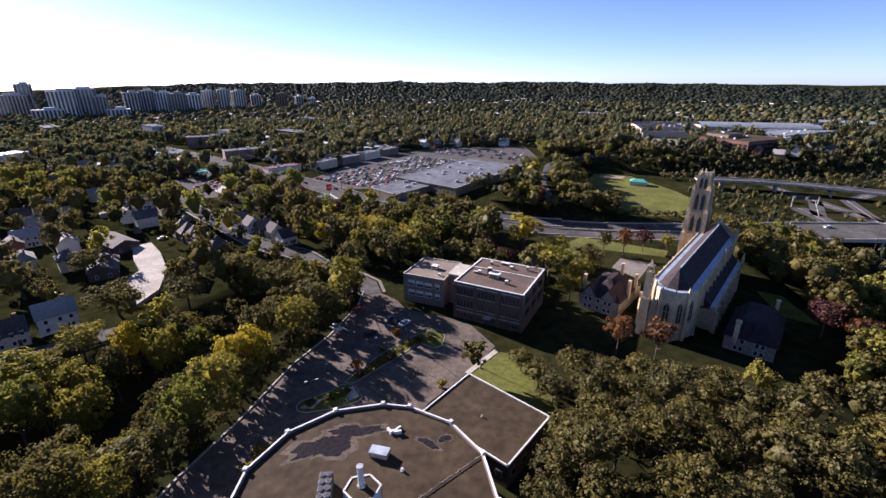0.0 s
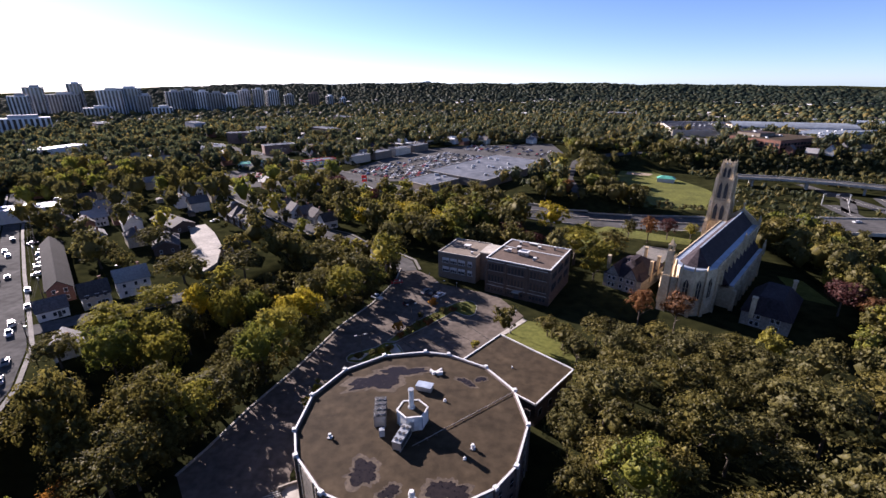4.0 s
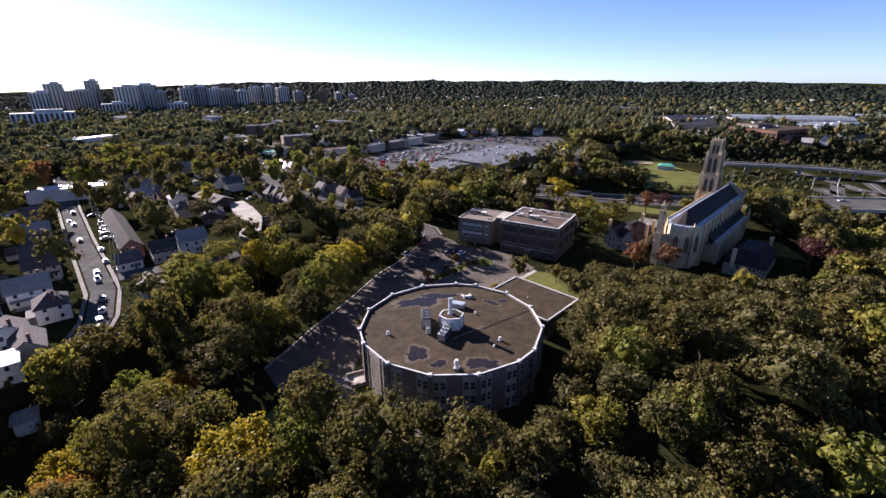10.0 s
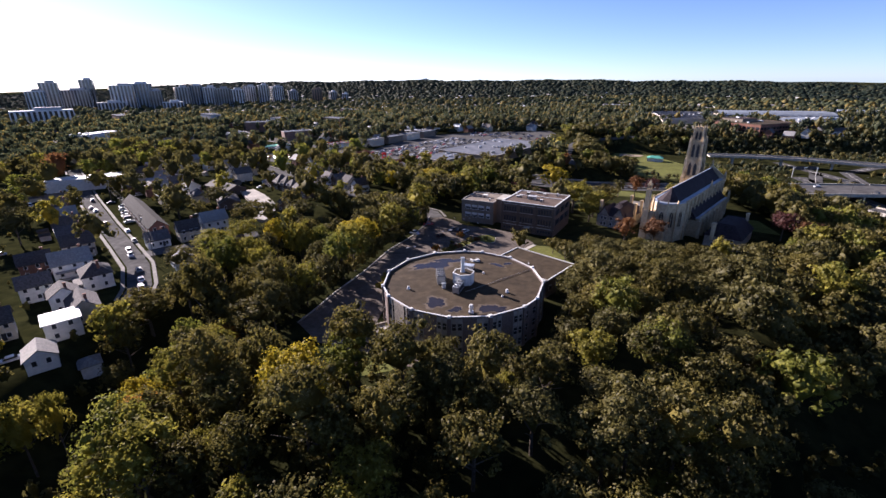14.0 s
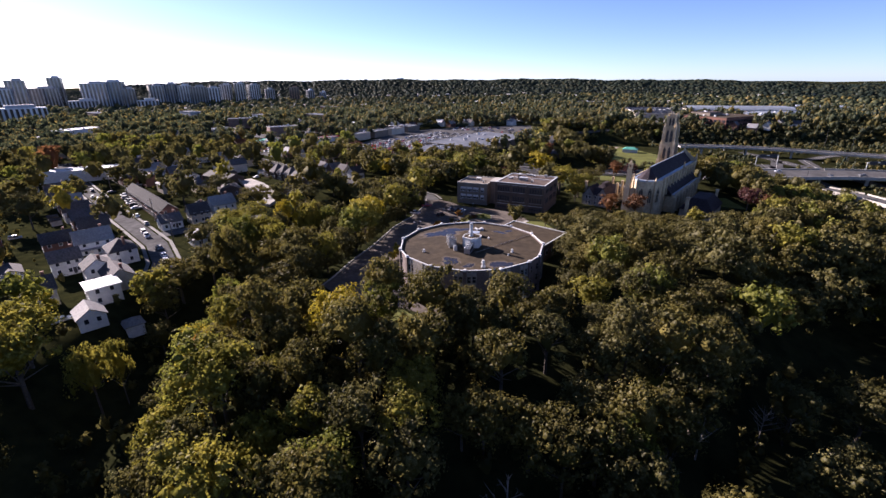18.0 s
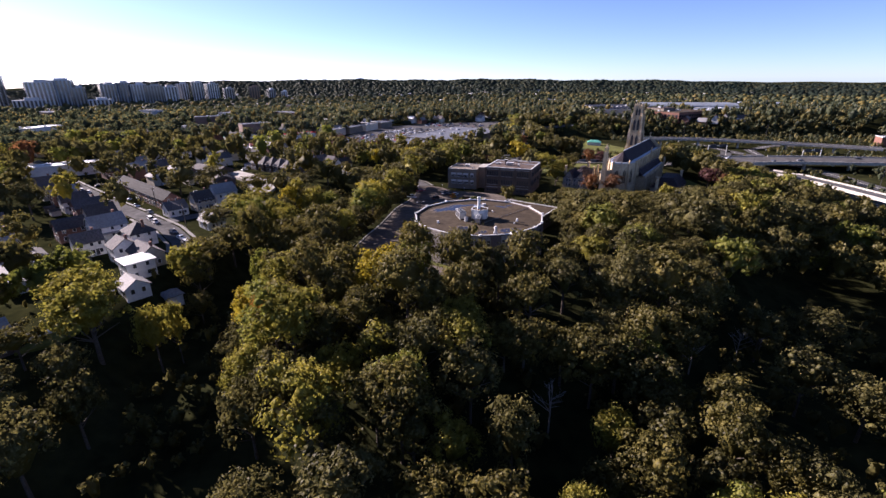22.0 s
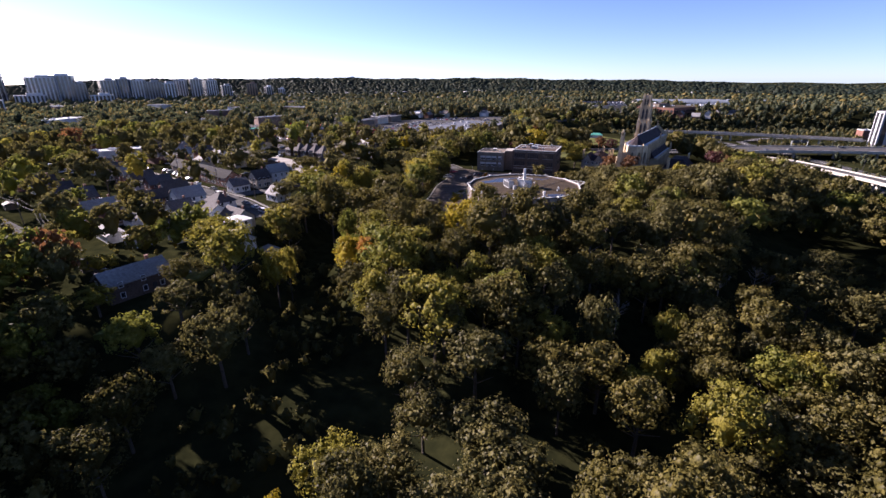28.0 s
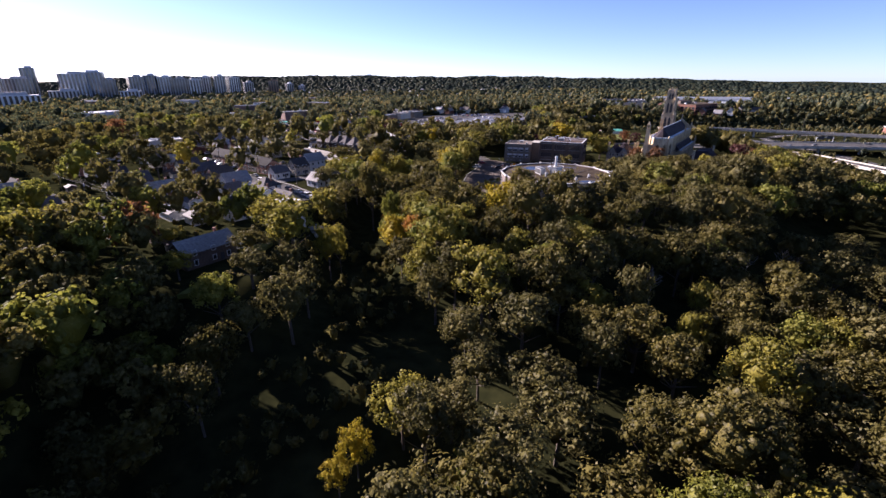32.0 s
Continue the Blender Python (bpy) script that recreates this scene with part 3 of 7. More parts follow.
for k in range(6):
    (x0, y0), (x1, y1) = HEX[k], HEX[(k + 1) % 6]
    part("coping", box((x0 + x1) / 2, (y0 + y1) / 2, 3.0, math.hypot(x1 - x0, y1 - y0) + 0.1, 0.28, 0.2, math.degrees(math.atan2(y1 - y0, x1 - x0))), WHITE, ph)
    part("corner_seam", box(x0, y0, 0, 0.12, 0.12, 3.0), STEEL, ph)
part("door", box(0.4, -2.42, 0, 0.95, 0.1, 2.05, 8), STEEL, ph, "grey metal door")
fl = thing("boiler_flue", pose(-2.2, 7.2, ZR + 3.0), "tall pale round metal flue on the plant room", "flue")
part("flue_pipe", tube(bmesh.new(), (0, 0, 0), (0, 0, 3.9), 0.48, 0.48, 16), WHITE, fl)
part("flue_rim", tube(bmesh.new(), (0, 0, 3.8), (0, 0, 4.1), 0.56, 0.56, 16), STEEL, fl)
part("flue_base", tube(bmesh.new(), (0, 0, 0), (0, 0, 0.35), 0.75, 0.6, 16), STEEL, fl)


def condenser(x, y, turn, l, w, h, fans, pale):
    c = thing("rooftop_condenser", pose(x, y, ZR, 0, 0, turn), "large grey rooftop cooling unit with fans on a frame", "cooling unit", "rooftop cooling units")
    for sx in (-1, 1):
        part("rail", box(0, sx * w * 0.4, 0, l, 0.18, 0.25), STEEL, c)
    part("body", box(0, 0, 0.25, l, w, h - 0.35), WHITE if pale else STEEL, c)
    for sx in (-1, 1):
        part("side_grille", box(0, sx * (w / 2 + 0.01), 0.45, l * 0.92, 0.06, h - 0.8), DARKMETAL, c)
    part("top_deck", box(0, 0, h - 0.1, l + 0.08, w + 0.08, 0.1), STEEL if l < 5 else DARKMETAL, c)
    for k in range(fans):
        for sy in (-1, 1):
            f = part("fan_guard", tube(bmesh.new(), (l * ((k + 0.5) / fans - 0.5), sy * w * 0.24, h), (l * ((k + 0.5) / fans - 0.5), sy * w * 0.24, h + 0.16), w * 0.22, w * 0.21, 12), STEEL, c)
            part("fan", tube(bmesh.new(), (l * ((k + 0.5) / fans - 0.5), sy * w * 0.24, h + 0.15), (l * ((k + 0.5) / fans - 0.5), sy * w * 0.24, h + 0.185), w * 0.2, w * 0.19, 12), DARKMETAL, f)
    return c


condenser(-8.3, 6.9, 105, 5.6, 2.2, 2.6, 4, False)
condenser(-2.6, 1.4, 80, 4.6, 1.7, 1.9, 3, False)
cb = thing("roof_cabinet", pose(-6.6, 2.3, ZR, 0, 0, 20), "small grey electrical cabinet on the roof", "cabinet")
part("body", box(0, 0, 0, 1.0, 0.8, 1.5), STEEL, cb)
part("door", box(0, -0.41, 0.15, 0.8, 0.04, 1.2), WHITE, cb)


def roof_vent(x, y, z, r, h, label):
    v = thing("roof_vent", pose(x, y, z), label, "roof vent", "roof vents")
    part("curb", box(0, 0, 0, r * 2.8, r * 2.8, h * 0.2), STEEL, v)
    part("neck", tube(bmesh.new(), (0, 0, 0), (0, 0, h * 0.75), r * 0.8, r * 0.8, 10), WHITE, v)
    part("cowl", tube(bmesh.new(), (0, 0, h * 0.65), (0, 0, h), r * 1.25, r * 0.9, 10), WHITE, v)


roof_vent(2.1, -10.3, ZR, 0.44, 2.2, "tall white roof vent with a round cowl near the edge")
roof_vent(-15.8, 0.2, ZR, 0.3, 0.9, "small white roof vent")
roof_vent(10.1, 2.0, ZR, 0.3, 1.0, "small white roof vent")
roof_vent(3.0, 13.6, ZR, 0.22, 0.6, "small white roof vent")
roof_vent(9.0, -0.6, ZR, 0.2, 0.5, "small white roof vent")
hv = thing("roof_hatch_unit", pose(-1.8, 16.6, ZR, 0, 0, -8), "low grey metal air handler on the roof", "air handler")
part("body", box(0, 0, 0.15, 3.4, 1.9, 1.0), STEEL, hv)
part("base", box(0, 0, 0, 3.0, 1.6, 0.15), DARKMETAL, hv)
part("lid", box(0, 0, 1.15, 3.5, 2.0, 0.08), LEAD, hv)
pl = thing("junk_pile", pose(-0.6, 22.6, ZR, 0, 0, -10), "white pipes and blocks lying on the roof", "pipes")
for k, (x, y, l, t) in enumerate(((0, 0, 2.6, 10), (0.5, 0.5, 2.0, 70), (-0.7, -0.3, 1.5, -40), (1.1, -0.2, 1.2, 30))):
    part("block", box(x, y, 0, l, 0.45, 0.4 + 0.12 * k, t), WHITE, pl)
cd = thing("roof_conduit", pose(0, 0, ZR), "thin pipe run on sleepers across the roof", "pipe")
p0, p1 = Vector((-0.5, 0.6)), Vector((16.4, 18.4))
part("pipe", tube(bmesh.new(), (p0.x, p0.y, 0.22), (p1.x, p1.y, 0.22), 0.06, 0.06, 8), KERB, cd)
for k in range(12):
    q = p0.lerp(p1, (k + 0.5) / 12)
    part("sleeper", box(q.x, q.y, 0, 0.9, 0.25, 0.16, 137), BRICK, cd)


def patch(x, y, rx, ry, turn, seed, material, label, z):
    """An uneven thin film lying on the roof."""
    rnd = random.Random(seed)
    n = 110
    ph = [rnd.uniform(0, 6.28) for _ in range(22)]
    pts = []
    for k in range(n):
        t = 6.2832 * k / n
        r = max(0.25, 1 + sum(0.22 / (j + 1) ** 0.9 * math.sin((j + 2) * t + ph[j]) for j in range(22)))
        a, b = rx * r * math.cos(t), ry * r * math.sin(t)
        c, s = math.cos(radians(turn)), math.sin(radians(turn))
        pts.append((x + a * c - b * s, y + a * s + b * c))
    return tagged(part("puddle", prism(pts, z - 0.01, z), material), label, "puddle", kind="structure")


for k, (x, y, rx, ry, t) in enumerate(((-12.5, 17.5, 5.0, 2.6, 35), (-8, 22, 4.2, 1.6, 15), (-7.2, -6.2, 2.8, 2.0, -30), (-1.8, -9.2, 1.5, 1.2, 20), (7, -7.5, 3.0, 2.0, 20), (6.5, 20.5, 1.8, 0.9, -30), (9.5, 22, 1.4, 0.7, 10))):
    patch(x, y, rx * 1.3, ry * 1.4, t, k + 40, DRYRING, "silty brown ring round a puddle on the roof", ZR + 0.005 + 0.002 * k)
    patch(x, y, rx, ry, t, k + 40, WET, "shallow dark puddle on the flat roof", ZR + 0.022 + 0.002 * k)

# ---- annex ----
AN = [(2.8, 33.7), (12.2, 48.9), (30.5, 35.6), (21.4, 21.2)]
an = thing("annex", pose(0, 0, 0), "low brick annex with a brown flat roof and white edge", "building")
part("wall", prism(AN, -1.5, 5.75), BRICK, an)
cx, cy = sum(p[0] for p in AN) / 4, sum(p[1] for p in AN) / 4
part("roof", prism([(cx + (x - cx) * 0.985, cy + (y - cy) * 0.985) for x, y in AN], 5.75, 5.85), ROOFING, an)
for k in range(4):
    (x0, y0), (x1, y1) = AN[k], AN[(k + 1) % 4]
    t = math.degrees(math.atan2(y1 - y0, x1 - x0))
    d = math.hypot(x1 - x0, y1 - y0)
    part("parapet_cap", box((x0 + x1) / 2, (y0 + y1) / 2, 5.7, d + 0.3, 0.32, 0.4, t), WHITE, an)
    for j in range(int(d / 3.6)):
        u = (j + 0.5) / int(d / 3.6)
        f = part("window", box(x0 + (x1 - x0) * u, y0 + (y1 - y0) * u, 2.0, 1.5, 0.14, 1.7, t), CONCRETE, an)
        part("pane", box(x0 + (x1 - x0) * u, y0 + (y1 - y0) * u, 2.12, 1.3, 0.2, 1.46, t), GLASS, f)
roof_vent(16, 34, 5.85, 0.15, 0.5, "small pipe vent on the annex roof")


# ---- school buildings ----
def window_row(parent, kit, turn, pts):
    """Copies of one window kit (frame, pane, extra) at plan points with heights."""
    for x, y, z in pts:
        m = Matrix.Translation((x, y, z)) @ Matrix.Rotation(radians(turn), 4, "Z")
        f = share(kit[0], "window", parent, m)
        for o in kit[1:]:
            share(o, o.name.split(".")[0], f, Matrix())


def window_kit(w, h, frame_mat, blind=0.0, bars=1):
    """Meshes of a window that faces -y, with its frame, glass, bars and perhaps a blind."""
    f = new("window", bpy.data.meshes.new("window"))
    bm = boxes(((0, 0, -0.12, w + 0.24, 0.16, 0.12), (0, 0, h, w + 0.24, 0.14, 0.12), (-w / 2 - 0.06, 0, 0, 0.12, 0.14, h), (w / 2 + 0.06, 0, 0, 0.12, 0.14, h)))
    bm.to_mesh(f.data), bm.free()
    f.data.materials.append(frame_mat)
    p = part("pane", box(0, 0.02, 0, w, 0.06, h * (1 - blind)), GLASS)
    kit = [f, p]
    if blind:
        kit.append(part("blind", box(0, 0.0, h * (1 - blind), w, 0.07, h * blind), BLIND))
    if bars:
        kit.append(part("glazing_bar", boxes([(w * ((k + 1) / (bars + 1) - 0.5), -0.03, 0, 0.07, 0.06, h) for k in range(bars)]), frame_mat))
    return kit


def drop(kit):
    for o in kit:
        bpy.data.objects.remove(o)


def flat_roof(parent, w, d, z, roof, cap, capw=0.45):
    part("roof", box(w / 2, d / 2, z - 0.35, w - 0.5, d - 0.5, 0.2), roof, parent)
    for x, y, a, b in ((w / 2, 0.2, w + 0.2, capw), (w / 2, d - 0.2, w + 0.2, capw), (0.2, d / 2, capw, d - 0.6), (w - 0.2, d / 2, capw, d - 0.6)):
        part("parapet_cap", box(x, y, z - 0.1, a, b, 0.28), cap, parent)


KIT_TALL = window_kit(0.62, 2.2, DARKMETAL, 0.0, 1)
KIT_BASE = window_kit(0.62, 0.9, DARKMETAL, 0.0, 1)
KIT_BLIND = window_kit(2.5, 1.9, WHITE, 0.48, 2)
KIT_BLIND_S = window_kit(1.5, 1.9, WHITE, 0.48, 1)
KIT_HOUSE = window_kit(0.9, 1.3, WHITE, 0.0, 0)

SB_W, SB_D, SB_H = 23.5, 22.8, 13.0
sb = thing("brick_school", pose(4.5, 87.9, 0, 0, 0, -20.7), "three storey brown brick school with a tan flat roof", "school")
part("wall", box(SB_W / 2, SB_D / 2, -1, SB_W, SB_D, SB_H + 0.9), BRICK, sb)
flat_roof(sb, SB_W, SB_D, SB_H, ROOFING2, WHITE, 0.5)
part("roof_divider", box(SB_W / 2, 14.2, SB_H - 0.25, SB_W - 0.6, 0.4, 0.4), WHITE, sb, "white raised roof joint")
part("cornice", boxes(((SB_W / 2, -0.08, SB_H - 1.0, SB_W + 0.3, 0.2, 0.25), (SB_W / 2, -0.06, 3.0, SB_W + 0.15, 0.14, 0.25))), CONCRETE, sb)
for x in (0.4, 7.6, 15.6, 23.1):
    part("pier", box(x, -0.1, -1, 0.8, 0.35, SB_H + 0.3), BRICK, sb)
pts = []
for bay in (1.6, 9.0, 17.0):
    for k in range(5):
        pts += [(bay + k * 1.2, -0.02, z) for z in (4.6, 8.9)]
window_row(sb, KIT_TALL, 0, pts)
window_row(sb, KIT_BASE, 0, [(bay + k * 1.2, -0.02, 1.2) for bay in (1.6, 9.0, 17.0) for k in range(5) if not (bay == 9.0 and 1 < k < 4)])
window_row(sb, KIT_TALL, 90, [(SB_W + 0.02, 2.5 + k * 1.25 + (k // 4) * 1.8, z) for k in range(12) for z in (4.6, 8.9)])
part("door", box(12, -0.12, 0, 1.8, 0.2, 2.3), DARKMETAL, sb, "dark double entrance door")
for z in (4.3, 8.6):
    for bay in (1.6, 9.0, 17.0):
        part("sill_band", box(bay + 2.4, -0.1, z, 6.0, 0.16, 0.14), CONCRETE, sb)
part("door_canopy", box(12, -0.8, 2.7, 2.6, 1.6, 0.25), CONCRETE, sb)


def roof_unit(m, sx, sy, sz, label, material=STEEL):
    u = thing("roof_unit", m, label, "roof unit", "roof units")
    part("body", box(0, 0, 0.2, sx, sy, sz), material, u)
    part("curb", box(0, 0, 0, sx * 0.85, sy * 0.85, 0.2), DARKMETAL, u)
    part("lid", box(0, 0, sz + 0.2, sx + 0.15, sy + 0.15, 0.1), WHITE, u)
    part("louvre", boxes([(0, -sy / 2 - 0.02, 0.35 + k * 0.22, sx * 0.7, 0.06, 0.1) for k in range(max(1, int(sz / 0.25)))]), DARKMETAL, u)


SBM = sb.matrix_world
for x, y, a, b, c, l in ((10.5, 9.0, 3.6, 2.4, 1.3, "boxy grey ventilation unit on the school roof"), (8.3, 10.2, 1.2, 1.2, 2.4, "brick-coloured chimney block on the school roof"), (4.8, 9.8, 1.1, 1.1, 0.9, "small grey roof ventilator box"), (3.6, 9.4, 1.6, 0.4, 0.5, "white duct on the school roof"),
                     (15.8, 5.8, 0.9, 0.9, 1.0, "small grey roof ventilator box"), (5.5, 19, 0.8, 0.8, 0.9, "small grey roof ventilator box"), (10, 20.5, 3.2, 0.7, 0.6, "long low roof duct"), (13, 18.5, 1.0, 0.9, 0.6, "small grey roof ventilator box"), (18.5, 19.5, 0.8, 0.8, 1.1, "small grey roof ventilator box")):
    roof_unit(SBM @ pose(x, y, SB_H - 0.15), a, b, c, l, BRICK if c > 2 else STEEL)

SA_W, SA_D, SA_H = 15.6, 17.0, 10.4
sa = thing("tan_school", pose(-14.5, 98.2, 0, 0, 0, -17), "two storey tan brick school wing with white blinds", "school")
part("wall", box(SA_W / 2, SA_D / 2, -1, SA_W, SA_D, SA_H + 0.9), TAN, sa)
flat_roof(sa, SA_W, SA_D, SA_H, ROOFING2, CONCRETE, 0.4)
window_row(sa, KIT_BLIND, 0, [(x, -0.02, z) for x in (3.2, 6.5, 9.8) for z in (2.8, 6.4)])
window_row(sa, KIT_BLIND_S, 0, [(13.2, -0.02, z) for z in (2.8, 6.4)])
window_row(sa, KIT_BLIND, -90, [(-0.02, 3 + k * 3.4, z) for k in range(4) for z in (2.8, 6.4)])
part("stair_tower", box(SA_W + 2.0, 9.5, -1, 4.6, 10, 11.9), TAN, sa, "plain stair tower between two wings")
part("stair_cap", box(SA_W + 2.0, 9.5, 10.9, 4.8, 10.2, 0.25), CONCRETE, sa)
roof_unit(sa.matrix_world @ pose(8.5, 8.5, SA_H - 0.15), 2.2, 2.0, 1.1, "grey roof ventilator with a wide white lid", STEEL)
roof_unit(sa.matrix_world @ pose(12.5, 3.5, SA_H - 0.15), 0.7, 0.7, 0.6, "small white roof vent", WHITE)


# ---- the church ----
CH = pose(69.2, 82.4, 0, 0, 0, 57.0)
ch = thing("church", CH, "large buff limestone gothic church with dark slate roof", "church")
NL, NW, EAVE, RIDGE, AW, AZ = 66.0, 6.3, 15.4, 20.6, 10.6, 8.0
part("nave_wall", box(NL / 2 + 3, 0, -1, NL - 6, NW * 2, EAVE + 1), STONE, ch)
apse = [(6, -NW), (6, NW), (1.5, 4.6), (-1.8, 1.8), (-1.8, -1.8), (1.5, -4.6)]
part("apse", prism(apse, -1, EAVE), STONE, ch)
bm = bmesh.new()
rw = NW - 1.9
v = [bm.verts.new(p) for p in ((3.5, -rw, EAVE + 0.5), (NL - 1, -rw, EAVE + 0.5), (NL - 1, rw, EAVE + 0.5), (3.5, rw, EAVE + 0.5), (6.5, 0, RIDGE), (NL - 1, 0, RIDGE), (0.8, -1.6, EAVE + 0.5), (0.8, 1.6, EAVE + 0.5))]
for f in ((0, 1, 5, 4), (2, 3, 4, 5), (1, 2, 5), (0, 4, 6), (3, 7, 4), (6, 4, 7), (0, 6, 7, 3, 2, 1)):
    bm.faces.new([v[k] for k in f])
part("roof", bm, SLATE, ch, "dark purple slate roof")
for s in (-1, 1):
    part("gutter_flat", box(NL / 2 + 3, s * (NW - 0.9), EAVE, NL - 6, 2.0, 0.5), LEAD, ch, "blue grey lead gutter walk")
    part("nave_parapet", box(NL / 2 + 3, s * (NW + 0.05), EAVE, NL - 6, 0.35, 0.75), STONE, ch)
    # sloping aisle roof with its lead foot
    bm = bmesh.new()
    y0, y1 = s * NW, s * (AW - 1.5)
    vs = [bm.verts.new(p) for p in ((13, y0, 11.6), (NL - 6, y0, 11.6), (NL - 6, y1, AZ + 0.2), (13, y1, AZ + 0.2), (13, y0, 7), (NL - 6, y0, 7), (NL - 6, y1, 7), (13, y1, 7))]
    for f in ((0, 1, 2, 3), (4, 5, 1, 0), (7, 6, 5, 4), (3, 2, 6, 7), (0, 3, 7, 4), (1, 5, 6, 2)):
        bm.faces.new([vs[k] for k in f])
    part("aisle_roof", bm, SLATE, ch)
    part("aisle_gutter", box((NL + 7) / 2, s * (AW - 0.75), AZ - 0.15, NL - 19, 1.6, 0.4), LEAD, ch)
    part("aisle_wall", box((NL + 7) / 2, s * (AW - 2.1), -1, NL - 19, 4.2, AZ + 0.9), STONE, ch)
    part("aisle_parapet", box((NL + 7) / 2, s * AW, AZ, NL - 19, 0.3, 0.6), STONE, ch)
for part_y in (rw + 0.05, -rw - 0.05):
    part("roof_foot_flashing", box(NL / 2 + 2, part_y, EAVE + 0.48, NL - 7, 0.3, 0.12), LEAD, ch)
part("apse_gutter", prism([(6, -NW + 0.1), (6, NW - 0.1), (1.6, 4.5), (-1.7, 1.7), (-1.7, -1.7), (1.6, -4.5)], EAVE, EAVE + 0.45), LEAD, ch)
part("ridge_cap", box(NL / 2 + 3, 0, RIDGE - 0.08, NL - 8, 0.4, 0.25), LEAD, ch)


def lancet(w, h, y0):
    """A pointed window opening filled with dark glass, facing -y."""
    pts = [(-w / 2, 0), (w / 2, 0), (w / 2, h * 0.72), (w * 0.3, h * 0.88), (0, h), (-w * 0.3, h * 0.88), (-w / 2, h * 0.72)]
    bm = bmesh.new()
    a = [bm.verts.new((x, y0, z)) for x, z in pts]
    b = [bm.verts.new((x, y0 + 0.4, z)) for x, z in pts]
    bm.faces.new(a), bm.faces.new(b[::-1])
    for k in range(len(pts)):
        j = (k + 1) % len(pts)
        bm.faces.new((a[k], b[k], b[j], a[j]))
    return bm


lw = part("lancet_window", lancet(1.7, 6.4, -0.06), GLASS)
lt = part("tracery", boxes(((0, -0.1, 0, 0.16, 0.14, 5.9), (-0.88, -0.08, 0, 0.18, 0.16, 4.7), (0.88, -0.08, 0, 0.18, 0.16, 4.7), (0, -0.1, 3.4, 1.7, 0.12, 0.14))), STONE)
la = part("lancet_window", lancet(1.5, 4.0, -0.06), GLASS)


def lancets(src, x, y, z, turn):
    f = share(src, "lancet_window", ch, Matrix.Translation((x, y, z)) @ Matrix.Rotation(radians(turn), 4, "Z"))
    if src is lw:
        share(lt, "tracery", f, Matrix())


for k in range(11):
    x = 9.5 + k * 5.4
    for s, t in ((-1, 0), (1, 180)):
        lancets(lw, x, s * NW, 8.4 if k > 0 else 5.5, t)
        if k > 0 and x < NL - 8:
            lancets(la, x, s * AW, 2.0, t)
            part("buttress", box(x - 2.7, s * (AW + 0.45), -1, 0.9, 1.3, 8.2, 0, 0.85), STONE, ch)
        part("clerestory_buttress", box(x - 2.7, s * (NW + 0.35), -1 if k == 0 else 8, 0.7, 0.9, EAVE + 1.9 if k == 0 else 7.8, 0, 0.9), STONE, ch)
for (xa, ya), (xb, yb) in zip(apse[1:], apse[2:] + apse[:1]):
    t = math.degrees(math.atan2(yb - ya, xb - xa))
    if abs(xb - xa) + abs(yb - ya) > 11:
        continue
    lancets(lw, (xa + xb) / 2, (ya + yb) / 2, 6, t)
    b = part("apse_buttress", box(xa, ya, -1, 1.5, 0.9, EAVE + 0.4, math.degrees(math.atan2(ya, xa - 6)), 0.8), STONE, ch)
    part("buttress_cap", box(xa, ya, EAVE - 0.6, 1.0, 0.8, 2.3, math.degrees(math.atan2(ya, xa - 6)), 0.2), STONE, b)
# gables and cross
for x, hgt in ((NL - 0.6, RIDGE + 1.2), (3 + 0.01, 0)):
    if hgt:
        bm = bmesh.new()
        q = [(-NW - 0.2, -1), (NW + 0.2, -1), (NW + 0.2, EAVE + 1.2), (0, hgt), (-NW - 0.2, EAVE + 1.2)]
        a = [bm.verts.new((x, y, z)) for y, z in q]
        b = [bm.verts.new((x + 1.0, y, z)) for y, z in q]
        bm.faces.new(a), bm.faces.new(b)
        for k in range(5):
            j = (k + 1) % 5
            bm.faces.new((a[k], a[j], b[j], b[k]))
        part("front_gable", bm, STONE, ch)
        part("gable_cross", boxes(((x + 0.5, 0, hgt, 0.5, 0.6, 0.9), (x + 0.5, 0, hgt + 0.9, 0.3, 0.35, 1.6), (x + 0.5, 0, hgt + 1.7, 0.3, 1.1, 0.35))), STONE, ch)
for x, y, h in ((NL, -NW, 19.5), (NL, NW, 19.5), (40, -NW - 0.4, 18.6), (NL - 6, -AW, 11.5)):
    p = part("pinnacle", box(x, y, EAVE - 1 if h > 12 else 6, 0.95, 0.95, h - EAVE + 1 - 1.6 if h > 12 else 4), STONE, ch)
    part("pinnacle_tip", box(x, y, h - 1.6 if h > 12 else 10, 0.95, 0.95, 2.2, 0, 0.1), STONE, p)

# bell tower
tw = thing("bell_tower", CH @ pose(66.3, 8.3, 0), "tall tapering buff limestone bell tower with open belfry", "bell tower")
stages = ((-1, 15, 8.6, 8.0), (15, 24, 7.6, 7.1), (24, 33, 6.6, 5.9), (33, 38.6, 4.8, 4.2))
